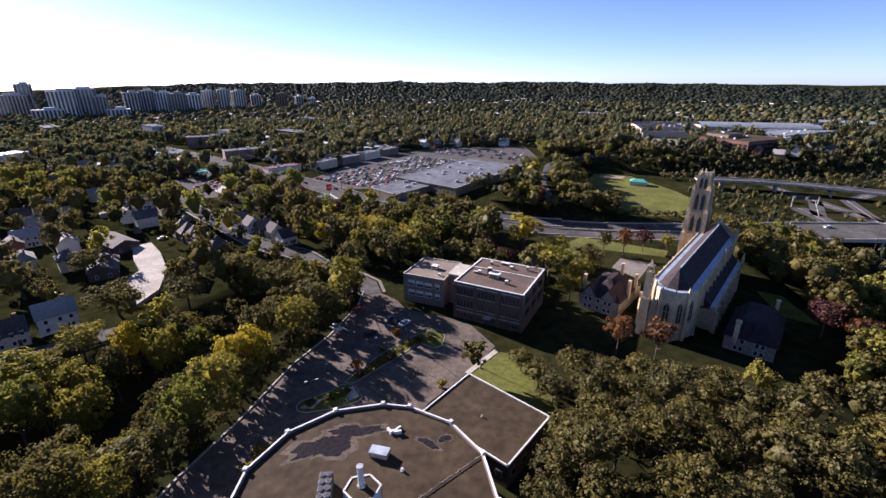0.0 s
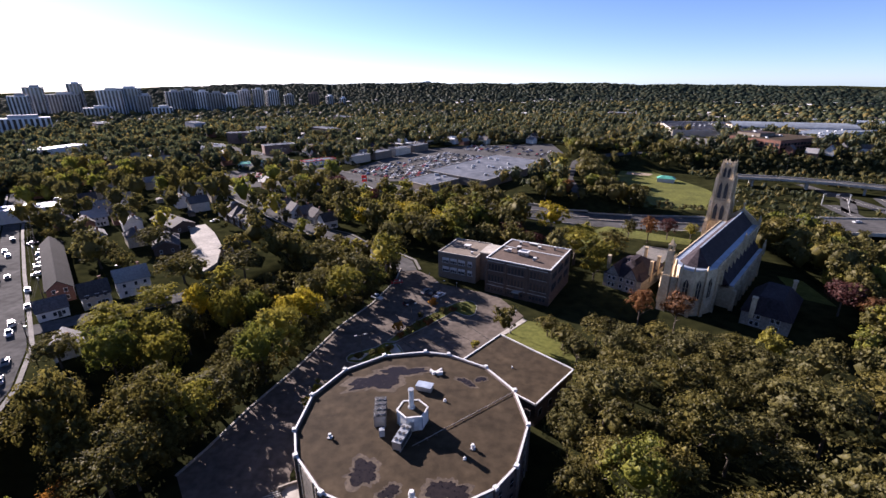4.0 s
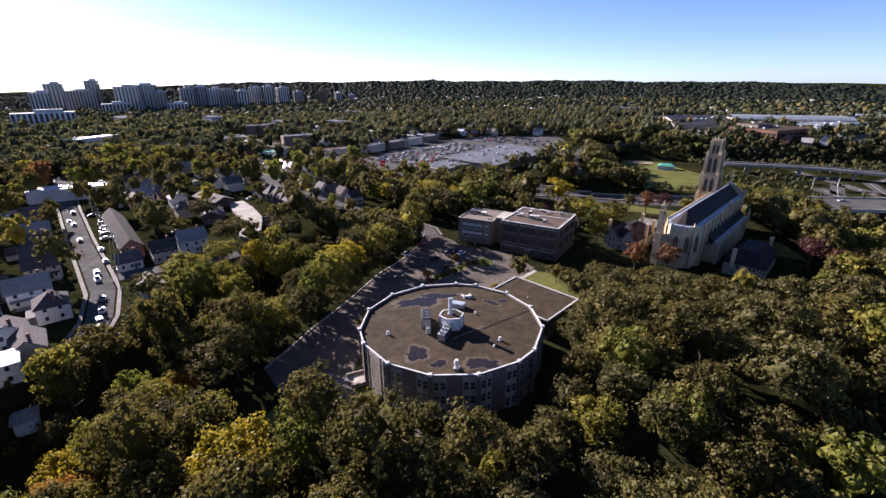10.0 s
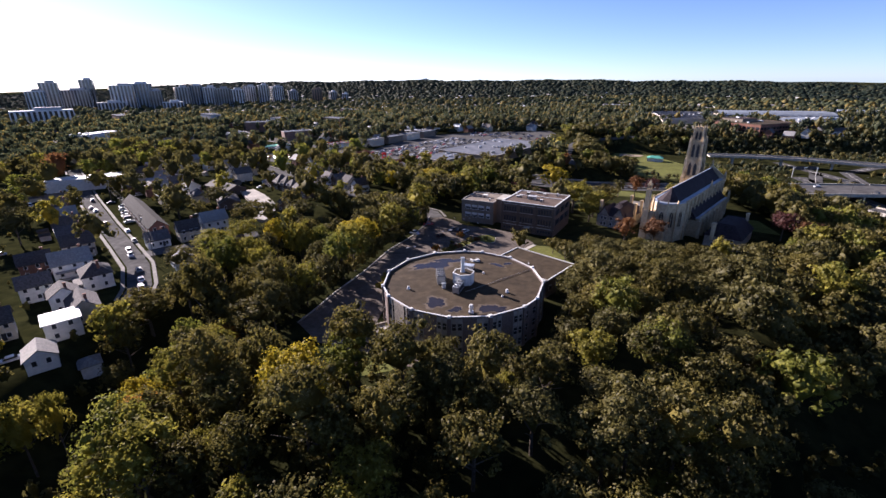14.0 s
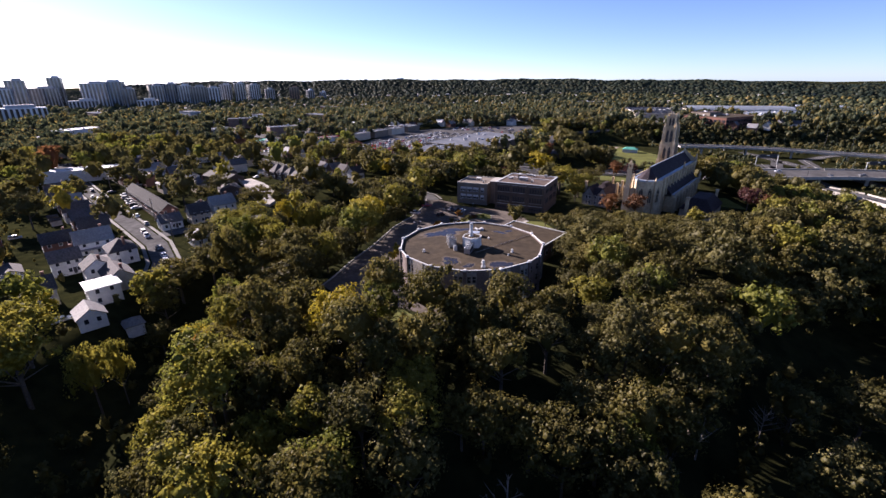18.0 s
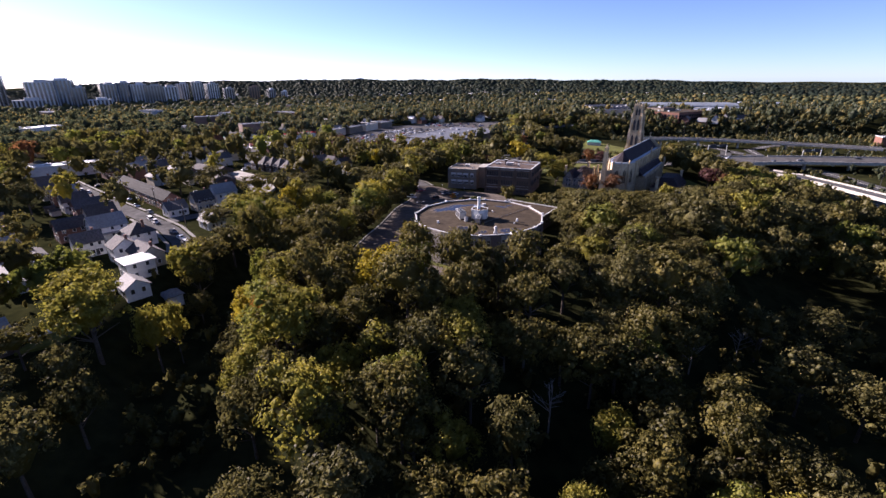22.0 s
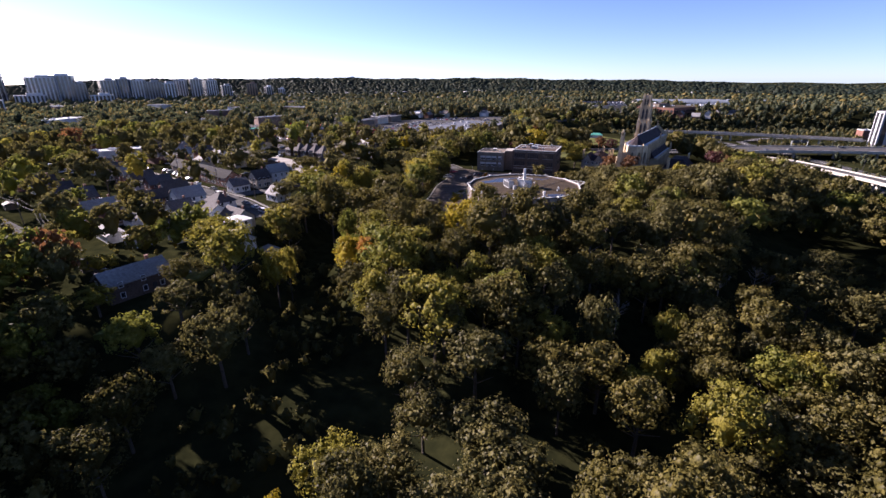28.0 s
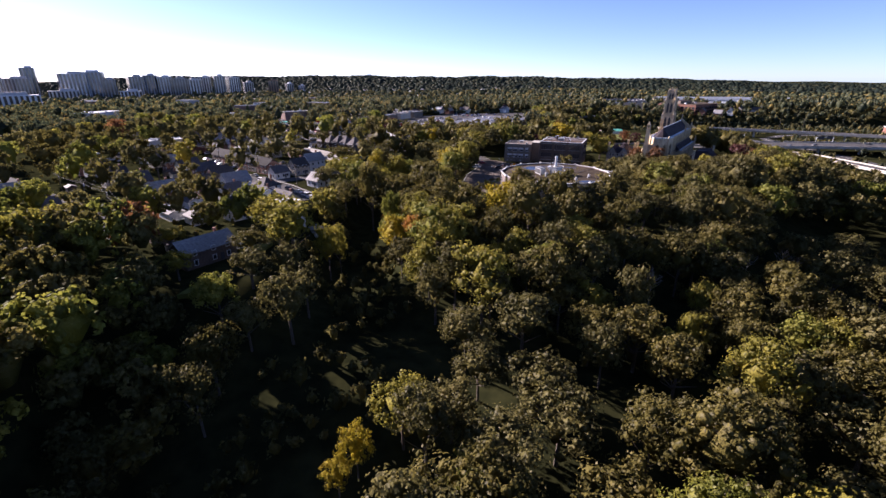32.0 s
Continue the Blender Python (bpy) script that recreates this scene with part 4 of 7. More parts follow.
for z0, z1, w0, w1 in stages:
    core = 0.8
    part("stage", box(0, 0, z0, w0 * core, w0 * core, z1 - z0, 0, w1 / w0), STONE, tw)
    part("string_course", box(0, 0, z1 - 0.25, w1 * 0.9, w1 * 0.9, 0.5), STONE, tw)
    for sx in (-1, 1):
        for sy in (-1, 1):
            c = part("corner_buttress", box(sx * w0 * 0.42, sy * w0 * 0.42, z0, w0 * 0.2, w0 * 0.2, z1 - z0, 0, 0.86), STONE, tw)
            part("pinnacle_tip", box(sx * w0 * 0.42, sy * w0 * 0.42, z1, w0 * 0.17, w0 * 0.17, 2.2, 0, 0.12), STONE, c)
for z0, z1, w0, w1 in stages[1:]:
    for k in range(4):
        for o in (-0.16, 0.16):
            h = (z1 - z0) * 0.72
            wv = part("belfry_opening", lancet(w0 * 0.18, h, -0.16), DARKMETAL, tw, "dark louvred belfry opening")
            wv.matrix_basis = Matrix.Rotation(radians(90 * k), 4, "Z") @ Matrix.Translation((o * w0, -w0 * 0.4, z0 + (z1 - z0) * 0.12)) @ Matrix.Rotation(math.atan((w0 - w1) * 0.4 / (z1 - z0)) * -1, 4, "X")
for k in range(4):
    for o in (-1.1, 0, 1.1):
        part("battlement", box(*(Matrix.Rotation(radians(90 * k), 3, "Z") @ Vector((o, -1.75, 38.6))), 0.7, 0.5, 1.1, 90 * k), STONE, tw)
part("tower_cap", box(0, 0, 38.6, 3.0, 3.0, 0.5), LEAD, tw)
part("tower_finial", box(0.5, 0.4, 39.0, 0.9, 0.9, 1.8, 0, 0.4), STONE, tw)

# slim turret beside the apse
tr = thing("stair_turret", CH @ pose(-1.6, 6.0, 0), "slim pale stone stair turret with a pointed cap", "turret")
part("shaft", box(0, 0, -1, 2.9, 2.7, 13.5, 0, 0.85), STONE, tr)
part("upper_shaft", box(0, 0, 12.5, 2.1, 2.0, 8.2, 0, 0.85), STONE, tr)
part("lantern", boxes([(sx * 0.6, sy * 0.6, 20.7, 0.4, 0.4, 1.8) for sx in (-1, 1) for sy in (-1, 1)] + [(0, 0, 22.3, 1.8, 1.8, 0.35)]), STONE, tr)
part("spirelet", box(0, 0, 22.6, 1.3, 1.3, 1.9, 0, 0.1), STONE, tr)
for z in (5, 10, 15, 19):
    part("slit_window", box(0, -1.38 if z < 12 else -0.98, z, 0.3, 0.12, 1.3), GLASS, tr)
fb = thing("buttress_wall", CH @ pose(0, 0, 0), "sloping stone buttress between turret and apse", "buttress")
for x, y, h in ((0.2, 5.8, 11), (3.5, 8.2, 9), (-1.5, 3.8, 12)):
    part("buttress", box(x, y, -1, 1.0, 2.4, h + 1, 30, 0.75), STONE, fb)


def steep_house(name, m, l, w, eave, ridge, wall, roof, label, category, flat=0.0, gables=(), wins=()):
    """A masonry house with a steep hipped roof, perhaps cut flat, and cross gables."""
    h = thing(name, m, label, category)
    part("wall", box(l / 2, w / 2, -1, l, w, eave + 1), wall, h)
    bm = bmesh.new()
    o = 0.45
    k = (w / 2 + o) * (1 - flat)
    lo = [bm.verts.new(p) for p in ((-o, -o, eave - 0.15), (l + o, -o, eave - 0.15), (l + o, w + o, eave - 0.15), (-o, w + o, eave - 0.15))]
    hi = [bm.verts.new(p) for p in ((k - o, k - o, ridge), (l + o - k, k - o, ridge), (l + o - k, w + o - k, ridge), (k - o, w + o - k, ridge))]
    for a in range(4):
        b = (a + 1) % 4
        bm.faces.new((lo[a], lo[b], hi[b], hi[a]))
    bm.faces.new(hi), bm.faces.new(lo[::-1])
    part("roof", bm, roof, h)
    if flat:
        part("roof_deck", box(l / 2, w / 2, ridge, l + 2 * o - 2 * k - 0.3, w + 2 * o - 2 * k - 0.3, 0.12), SLATE, h, "grey lead roof deck")
    for x, gw in gables:
        bm = bmesh.new()
        top = eave + gw * 0.75
        pf = [bm.verts.new(p) for p in ((x - gw / 2, -0.3, -1), (x + gw / 2, -0.3, -1), (x + gw / 2, -0.3, eave), (x, -0.3, top), (x - gw / 2, -0.3, eave))]
        pb = [bm.verts.new(p) for p in ((x - gw / 2, w * 0.45, -1), (x + gw / 2, w * 0.45, -1), (x + gw / 2, w * 0.45, eave), (x, w * 0.45, top), (x - gw / 2, w * 0.45, eave))]
        bm.faces.new(pf), bm.faces.new(pb)
        for a in (0, 1, 4):
            b = (a + 1) % 5
            bm.faces.new((pf[a], pf[b], pb[b], pb[a]))
        g = part("gable", bm, wall, h)
        bm = bmesh.new()
        for s in (-1, 1):
            e = [(x + s * (gw / 2 + 0.3), -0.5, eave - 0.3), (x, -0.5, top + 0.15), (x, w * 0.45, top + 0.15), (x + s * (gw / 2 + 0.3), w * 0.45, eave - 0.3)]
            vs = [bm.verts.new(p) for p in e] + [bm.verts.new((p[0], p[1], p[2] + 0.2)) for p in e]
            for f in ((0, 1, 2, 3), (7, 6, 5, 4), (0, 4, 5, 1), (1, 5, 6, 2), (2, 6, 7, 3), (3, 7, 4, 0)):
                bm.faces.new([vs[q] for q in f])
        part("gable_roof", bm, roof, g)
    for x, y, z, t in wins:
        window_row(h, KIT_HOUSE, t, [(x, y, z)])
    return h


sac = steep_house("parish_house", CH @ pose(5, -27.5, 0), 21, 12.5, 4.6, 9.0, STONE2, SLATE, "grey stone parish house with steep slate hip roof", "house", 0.45,
                  wins=[(-0.02, y, z, -90) for y in (3, 4.4, 8, 9.4) for z in (0.6, 2.9)] + [(x, 12.55, z, 180) for x in (3, 7, 11, 15) for z in (0.6, 2.9)])
part("chimney", boxes(((-0.2, 9.8, 3, 1.6, 1.2, 6.4), (-0.2, 9.8, 9.4, 1.9, 1.5, 0.35))), STONE, sac)
part("chimney", boxes(((20.6, 2.6, 3, 1.0, 1.0, 7.2), (20.6, 2.6, 10.2, 1.3, 1.3, 0.3))), STONE, sac)
rec = steep_house("rectory", CH @ pose(3, 28.5, 0, 0, 0, -90) @ pose(0, 0, 0), 13.5, 22, 5.4, 9.6, STONE2, SLATE, "grey stone rectory with gables and slate roof", "house", 0.3, gables=((3.2, 4.6), (9.8, 4.6)),
                  wins=[(x, -0.35, z, 0) for x in (2.4, 3.9, 9.0, 10.5) for z in (0.8, 3.4)] + [(x, -0.05, z, 0) for x in (6.5,) for z in (0.8, 3.4)] + [(-0.02, y, z, -90) for y in (3, 6, 9, 13, 17, 19) for z in (0.8, 3.4)])
for x, y in ((-0.2, 4), (13.6, 8), (13.6, 15), (6.5, 21.8)):
    part("chimney", boxes(((x, y, 3, 0.9, 1.3, 7.4), (x, y, 10.4, 1.1, 1.5, 0.3))), STONE, rec)


# ---- trees ----
rng = np.random.default_rng(7)


def crown_arrays(seed, h, r, puffs, leaves, size, low=0.28, rough=(6, 4), lumps=True, knot=0.6):
    """Leaf quads in puffs round an egg-shaped crown, and a lumpy dark inside. Gives vertices and quads."""
    g = np.random.default_rng(seed)
    zc, rz = h * (1 + low) / 2, h * (1 - low) / 2
    d = g.normal(size=(puffs, 3))
    d /= np.linalg.norm(d, axis=1)[:, None]
    d[:, 2] = np.where(d[:, 2] < -0.45, -d[:, 2], d[:, 2])
    rad = g.uniform(0.62, 0.93, puffs) * (1 + 0.16 * np.sin(3 * np.arctan2(d[:, 1], d[:, 0]) + g.uniform(0, 6)))
    pc = d * rad[:, None] * np.array([r, r, rz])
    pr = g.uniform(0.17, 0.36, puffs) * r
    n = g.normal(size=(puffs, leaves, 3))
    n /= np.linalg.norm(n, axis=2)[:, :, None]
    n = np.where(np.sum(n * d[:, None], axis=2, keepdims=True) < -0.35, -n, n)
    c = pc[:, None] + n * (pr[:, None, None] * g.uniform(0.75, 1.15, (puffs, leaves, 1)) * np.array([1, 1, 0.8]))
    n = (n + g.normal(size=n.shape) * 0.28).reshape(-1, 3)
    c = c.reshape(-1, 3)
    n /= np.linalg.norm(n, axis=1)[:, None]
    t = np.cross(n, g.normal(size=n.shape))
    t /= np.linalg.norm(t, axis=1)[:, None]
    b = np.cross(n, t)
    s = size * g.uniform(0.55, 1.25, (len(c), 1))
    k = len(c)
    v = np.empty((k, 4, 3))
    v[:, 0], v[:, 1], v[:, 2], v[:, 3] = c - t * s - b * s * 0.25, c + b * s * 0.7 - t * s * 0.1, c + t * s + b * s * 0.2, c - b * s * 0.7 + n * s * 0.25
    v = v.reshape(-1, 3) + (0, 0, zc)
    f = np.arange(k * 4).reshape(-1, 4)
    # a rough knot inside each puff, and one in the middle
    m, q = rough
    th, ph = np.meshgrid(np.arange(m) * 2 * np.pi / m, np.linspace(0.25, np.pi - 0.3, q))
    ball = np.stack([np.cos(th) * np.sin(ph), np.sin(th) * np.sin(ph), np.cos(ph)], 2).reshape(-1, 3)
    lf = np.array([(a * m + e, a * m + (e + 1) % m, (a + 1) * m + (e + 1) % m, (a + 1) * m + e) for a in range(q - 1) for e in range(m)])
    cores = np.concatenate([pc, np.zeros((1, 3))])
    sizes = np.concatenate([np.repeat((pr * knot)[:, None], 3, 1) * (1, 1, 0.85), np.array([[r * 0.55, r * 0.55, rz * 0.6]])])
    if not lumps:
        cores, sizes = cores[-1:], sizes[-1:] * 1.3
    lump = (ball[None] * (1 + 0.36 * g.uniform(-1, 1, (len(cores), len(ball), 1))) * sizes[:, None] + cores[:, None]).reshape(-1, 3) + (0, 0, zc)
    lq = (lf[None] + (np.arange(len(cores)) * len(ball))[:, None, None]).reshape(-1, 4)
    return np.concatenate([v, lump]), np.concatenate([f, lq + len(v)])


def trunk_mesh(seed, h, r):
    g = random.Random(seed)
    bm = bmesh.new()
    tube(bm, (0, 0, -0.8), (0.1, 0, h * 0.35), 0.32, 0.24)
    tube(bm, (0.1, 0, h * 0.35), (0, 0.1, h * 0.72), 0.24, 0.1)
    for k in range(6):
        t = 1.05 * k + g.uniform(-0.3, 0.3)
        z = h * g.uniform(0.28, 0.5)
        tube(bm, (0.05, 0, z), (r * 0.75 * math.cos(t), r * 0.75 * math.sin(t), z + h * g.uniform(0.14, 0.3)), 0.13, 0.04, 5)
    me = bpy.data.meshes.new("trunk")
    bm.to_mesh(me), bm.free()
    me.materials.append(BARK)
    return me


SHAPES = [(3, 15, 5.2), (4, 17, 5.6), (5, 13, 4.8), (6, 17, 4.6), (8, 18, 6.2), (9, 12, 4.2)]
FINE = [crown_arrays(s, h, r, 60, 27, 0.245, rough=(4, 3), knot=0.46) for s, h, r in SHAPES]
WOOD = [crown_arrays(s + 50, h, r, 34, 13, 0.45, rough=(4, 3)) for s, h, r in SHAPES]
MID = [crown_arrays(s + 70, h, r, 24, 10, 0.48, rough=(4, 3)) for s, h, r in SHAPES]
FAR = [crown_arrays(s + 90, h, r, 10, 3, 1.45, rough=(5, 3), lumps=False) for s, h, r in SHAPES]
THIN = [crown_arrays(s + 80, h, r, 20, 8, 0.72, rough=(5, 3), lumps=False) for s, h, r in SHAPES]
TRUNKS = [trunk_mesh(s, h, r) for s, h, r in SHAPES]
TREES = {}
NAMES = {"olive": (OLIVE, "tall olive green deciduous tree with a rounded clumpy crown"), "dull": (DULL, "tall dull grey-green deciduous tree in full leaf"), "fresh": (FRESH, "bright green leafy deciduous tree"),
         "gold": (GOLD, "golden yellow autumn tree"), "lime": (LIME, "tree turning yellow green in autumn"), "rust": (RUST, "russet brown autumn tree"), "orange": (ORANGE, "tree turning orange in autumn"), "purple": (PURPLE, "dark red-leaved maple tree")}


def tree(kind, x, y, scale=1.0, shape=None, turn=None, wide=1.0, z=None):
    """One tree with its trunk and its crown."""
    k = int(rng.integers(len(SHAPES))) if shape is None else shape
    material, label = NAMES[kind]
    m = pose(x, y, gz(x, y) if z is None else z, 0, 0, float(rng.uniform(0, 360)) if turn is None else turn) @ Matrix.Diagonal((scale * wide, scale * wide, scale, 1))
    if (kind, k) not in TREES:
        t = new("tree")
        tagged(t, label, "tree", "trees of the wood")
        part("trunk", TRUNKS[k], None, t)
        part("crown", mesh_np("crown", *FINE[k], material), None, t, label if kind in ("gold", "rust", "orange", "purple") else "")
        TREES[kind, k] = t
        t.matrix_world = m
        return t
    t = copy_thing(TREES[kind, k], m)
    t.scale = (scale * wide, scale * wide, scale)
    return t


def woods(name, label, rows, shapes, material, trunks=False):
    """Many trees joined into one mesh: rows of x, y, z, scale, shape, turn."""
    vs, fs, o = [], [], 0
    for x, y, z, s, k, t in rows:
        v, f = shapes[int(k)]
        c, q = math.cos(t), math.sin(t)
        w = v * s
        vs.append(np.stack([w[:, 0] * c - w[:, 1] * q + x, w[:, 0] * q + w[:, 1] * c + y, w[:, 2] + z], 1))
        fs.append(f + o)
        o += len(v)
    if not vs:
        return None
    ob = part(name, mesh_np(name, np.concatenate(vs), np.concatenate(fs), material), None)
    return tagged(ob, label, "trees", kind="stuff")


def scatter(x0, x1, y0, y1, gap, seed, jitter=0.42):
    """Uneven grid of plan points."""
    g = np.random.default_rng(seed)
    xs, ys = np.arange(x0, x1, gap), np.arange(y0, y1, gap * 0.87)
    X, Y = np.meshgrid(xs, ys)
    X = X + (np.arange(len(ys)) % 2)[:, None] * gap / 2
    X, Y = X.ravel() + g.uniform(-jitter, jitter, X.size) * gap, Y.ravel() + g.uniform(-jitter, jitter, X.size) * gap
    return X, Y


def grow(poly, d):
    cx, cy = sum(p[0] for p in poly) / len(poly), sum(p[1] for p in poly) / len(poly)
    return [(x + (x - cx) / max(1, math.hypot(x - cx, y - cy)) * d, y + (y - cy) / max(1, math.hypot(x - cx, y - cy)) * d) for x, y in poly]


VALLEY = [(38, -64), (52, -42), (66, -24), (86, -12), (110, -2), (120, -30), (100, -75), (62, -90), (44, -84)]
OPEN_FRONT = [[(-2, 36), (4, 32), (14, 48), (12, 58), (2, 46)], [(-42, -8), (-40, -24), (-22, -28), (-6, -23), (-2, -16), (-20, -8)]]
OPEN = [grow(LOT, 3.0), grow(AN, 7.0), [(11, 48), (16, 70), (26, 84), (40, 98), (20, 116), (-12, 118), (-28, 106), (-26, 92), (4, 84)], [(12, 52), (21, 70), (27, 68), (36, 44), (32, 33)],
        [(37, 91), (84, 163), (112, 142), (122, 116), (116, 84), (100, 58), (60, 54), (38, 60)], [(-112, -82), (-94, -84), (-94, -64), (-106, -64)], [(112, 98), (122, 94), (122, 118), (112, 122)], [(12, 66), (38, 66), (42, 92), (24, 86)], [(74, 118), (90, 148), (62, 160), (42, 140)],
        [(82, 312), (98, 266), (118, 255), (145, 256), (172, 317), (167, 345), (154, 387), (138, 434), (112, 430), (92, 360)],
        [(-136, 290), (-124, 440), (-60, 480), (60, 512), (58, 385), (-2, 250), (-60, 228)], VALLEY]


def clear(x, y, pad=0.0):
    """True where nothing is built."""
    ok = np.hypot(x - RC[0], y - RC[1]) > 27.5
    for p in OPEN + OPEN_FRONT:
        ok &= ~inside(p, x, y)
    for pts, w in STREETS.values():
        ok &= near_line(pts, x, y) > w / 2 + (18 if w == 17 else 3) + pad
    ok &= near_line(HIGHWAY, x, y) > 20
    for hx, hy, hr in HOUSE_SPOTS:
        ok &= np.hypot(x - hx, y - hy) > hr
    return ok


# ---- houses ----
HOUSE_SPOTS = []


def house(x, y, turn, w, d, eave, ridge, wall, roof, hip=False, label="", wins=True, chimney=True, porch=False, far=False):
    """A dwelling: walls, thick pitched roof with eaves, windows, door, chimney. The ridge runs along its width."""
    HOUSE_SPOTS.append((x, y, max(w, d) * 0.5 + (1.5 if far else 3.6)))
    h = thing("house", pose(x, y, gz(x, y), 0, 0, turn), label, "house", "houses of the neighbourhood")
    o, t = 0.45, 0.22
    if hip:
        part("wall", box(0, 0, -1, w, d, eave + 1), wall, h)
        bm = bmesh.new()
        a, b = w / 2 + o, d / 2 + o
        e = max(0.3, a - b)
        lo = [bm.verts.new(p) for p in ((-a, -b, eave - t), (a, -b, eave - t), (a, b, eave - t), (-a, b, eave - t))]
        mi = [bm.verts.new((v.co.x, v.co.y, eave)) for v in lo]
        r0, r1 = bm.verts.new((-e, 0, ridge)), bm.verts.new((e, 0, ridge))
        for k in range(4):
            j = (k + 1) % 4
            bm.faces.new((lo[k], lo[j], mi[j], mi[k]))
        bm.faces.new(lo[::-1]), bm.faces.new((mi[0], mi[1], r1, r0)), bm.faces.new((mi[2], mi[3], r0, r1)), bm.faces.new((mi[1], mi[2], r1)), bm.faces.new((mi[3], mi[0], r0))
        part("roof", bm, roof, h)
    else:
        bm = bmesh.new()
        q = [(-d / 2, -1), (d / 2, -1), (d / 2, eave), (0, ridge - 0.25), (-d / 2, eave)]
        f, g = [bm.verts.new((-w / 2, a, b)) for a, b in q], [bm.verts.new((w / 2, a, b)) for a, b in q]
        bm.faces.new(f), bm.faces.new(g)
        for k in range(5):
            j = (k + 1) % 5
            bm.faces.new((f[k], f[j], g[j], g[k]))
        part("wall", bm, wall, h)
        slope = (ridge - eave) / (d / 2)
        for s in (-1, 1):
            bm = bmesh.new()
            e = [(-w / 2 - o, s * (d / 2 + o), eave - slope * o), (w / 2 + o, s * (d / 2 + o), eave - slope * o), (w / 2 + o, 0, ridge), (-w / 2 - o, 0, ridge)]
            vs = [bm.verts.new(p) for p in e] + [bm.verts.new((p[0], p[1], p[2] + t)) for p in e]
            for k in ((0, 1, 2, 3), (7, 6, 5, 4), (0, 4, 5, 1), (1, 5, 6, 2), (2, 6, 7, 3), (3, 7, 4, 0)):
                bm.faces.new([vs[i] for i in k])
            part("roof_slope", bm, roof, h)
    if chimney:
        part("chimney", boxes(((w * 0.3, d * 0.12, eave * 0.8, 0.7, 0.7, ridge - eave * 0.8 + 0.9), (w * 0.3, d * 0.12, ridge + 0.9, 0.85, 0.85, 0.15))), REDBRICK, h)
    if far:
        return h
    if wins:
        for z in ((1.0, 3.7) if eave > 4.4 else (1.0,)):
            window_row(h, KIT_HOUSE, 0, [(u * w, -d / 2 - 0.02, z) for u in (-0.3, 0.05, 0.33)])
            window_row(h, KIT_HOUSE, 180, [(u * w, d / 2 + 0.02, z) for u in (-0.28, 0.28)])
            window_row(h, KIT_HOUSE, 90, [(w / 2 + 0.02, u * d, z) for u in (-0.22, 0.22)])
            window_row(h, KIT_HOUSE, -90, [(-w / 2 - 0.02, u * d, z) for u in (-0.22, 0.22)])
        part("door", box(w * 0.2, -d / 2 - 0.03, 0.3, 0.95, 0.1, 2.05), DARKMETAL, h)
    if porch:
        p = part("porch_roof", box(0, -d / 2 - 1.1, 2.7, w * 0.9, 2.3, 0.22), roof, h)
        for s in (-1, 1):
            part("porch_post", box(s * w * 0.4, -d / 2 - 2.0, 0, 0.2, 0.2, 2.7), SIDING, p)
        part("porch_floor", box(0, -d / 2 - 1.1, -0.3, w * 0.9, 2.2, 0.6), CONCRETE, h)
    return h


ST = -37.5
L_WHITE, L_BRICK, L_BEIGE = "white-sided house with a dark shingle roof", "red brick house with a grey shingle roof", "beige house with a dark shingle roof"
# beside the street of houses
house(-124, 9.5, ST, 9.5, 8, 5.0, 8.2, SIDING, SHINGLE, True, "white house with a dark hipped roof at the street corner", porch=True)
house(-141, 16.5, ST + 90, 11, 8.5, 5.2, 8.8, SIDING, SHINGLE2, False, "white gabled house with a pale grey roof", porch=True)
house(-156, 33, ST + 90, 10, 8, 5.2, 8.4, BEIGE, SHINGLE, False, L_BEIGE, porch=True)
house(-169, 43, ST + 90, 10, 8, 5.2, 8.4, REDBRICK, SHINGLE, False, L_BRICK, porch=True)
house(-184, 54, ST + 90, 10, 8, 5.2, 8.4, SIDING, SHINGLE, False, L_WHITE, porch=True)
house(-199, 66, ST + 90, 10, 8, 5.2, 8.6, REDBRICK, SHINGLE2, False, L_BRICK)
house(-214, 77, ST + 90, 10, 8, 5.2, 8.6, BEIGE, SHINGLE, False, L_BEIGE)
house(-229, 89, ST + 90, 10, 8, 5.2, 8.6, SIDING, SHINGLE, False, L_WHITE)
house(-105.5, -19, ST, 7.6, 7.6, 5.4, 5.8, SIDING, WHITE, True, "white house with a bright nearly flat roof", chimney=False)
house(-109, -9.5, ST, 11, 7, 4.2, 6.8, BEIGE, SHINGLE, False, "low beige bungalow with a brown shingle roof")
house(-118.5, -6.5, ST, 7, 7, 5.4, 7.8, SIDING, SHINGLE, False, "narrow white house with a dark gable")
house(-98.8, -31, ST, 7, 6, 2.8, 4.8, SIDING, SHINGLE2, False, "small white bungalow with a pale grey roof at the ravine edge", chimney=False)
house(-92.5, -25.5, ST, 4.6, 4.2, 2.6, 4.0, SIDING, SHINGLE2, True, "small white garden house with a pale pyramid roof", chimney=False, wins=False)
house(-134, -2, ST + 90, 8, 6.5, 5.2, 8.0, SIDING, SHINGLE, False, L_WHITE)
house(-153, 14, ST + 90, 9, 7.5, 5.2, 8.2, REDBRICK, SHINGLE, False, L_BRICK)
house(-107.5, 29, ST, 8.5, 7, 3.2, 6.0, SIDING, SHINGLE2, False, "small white bungalow by the corner lawn")
house(-126, 56, ST + 90, 8, 7, 4.8, 8.4, BEIGE, SHINGLE, False, L_BEIGE)
house(-133, 46.5, ST + 90, 8, 7, 3.4, 6.2, SIDING, SHINGLE, False, "small white bungalow with a dark roof")
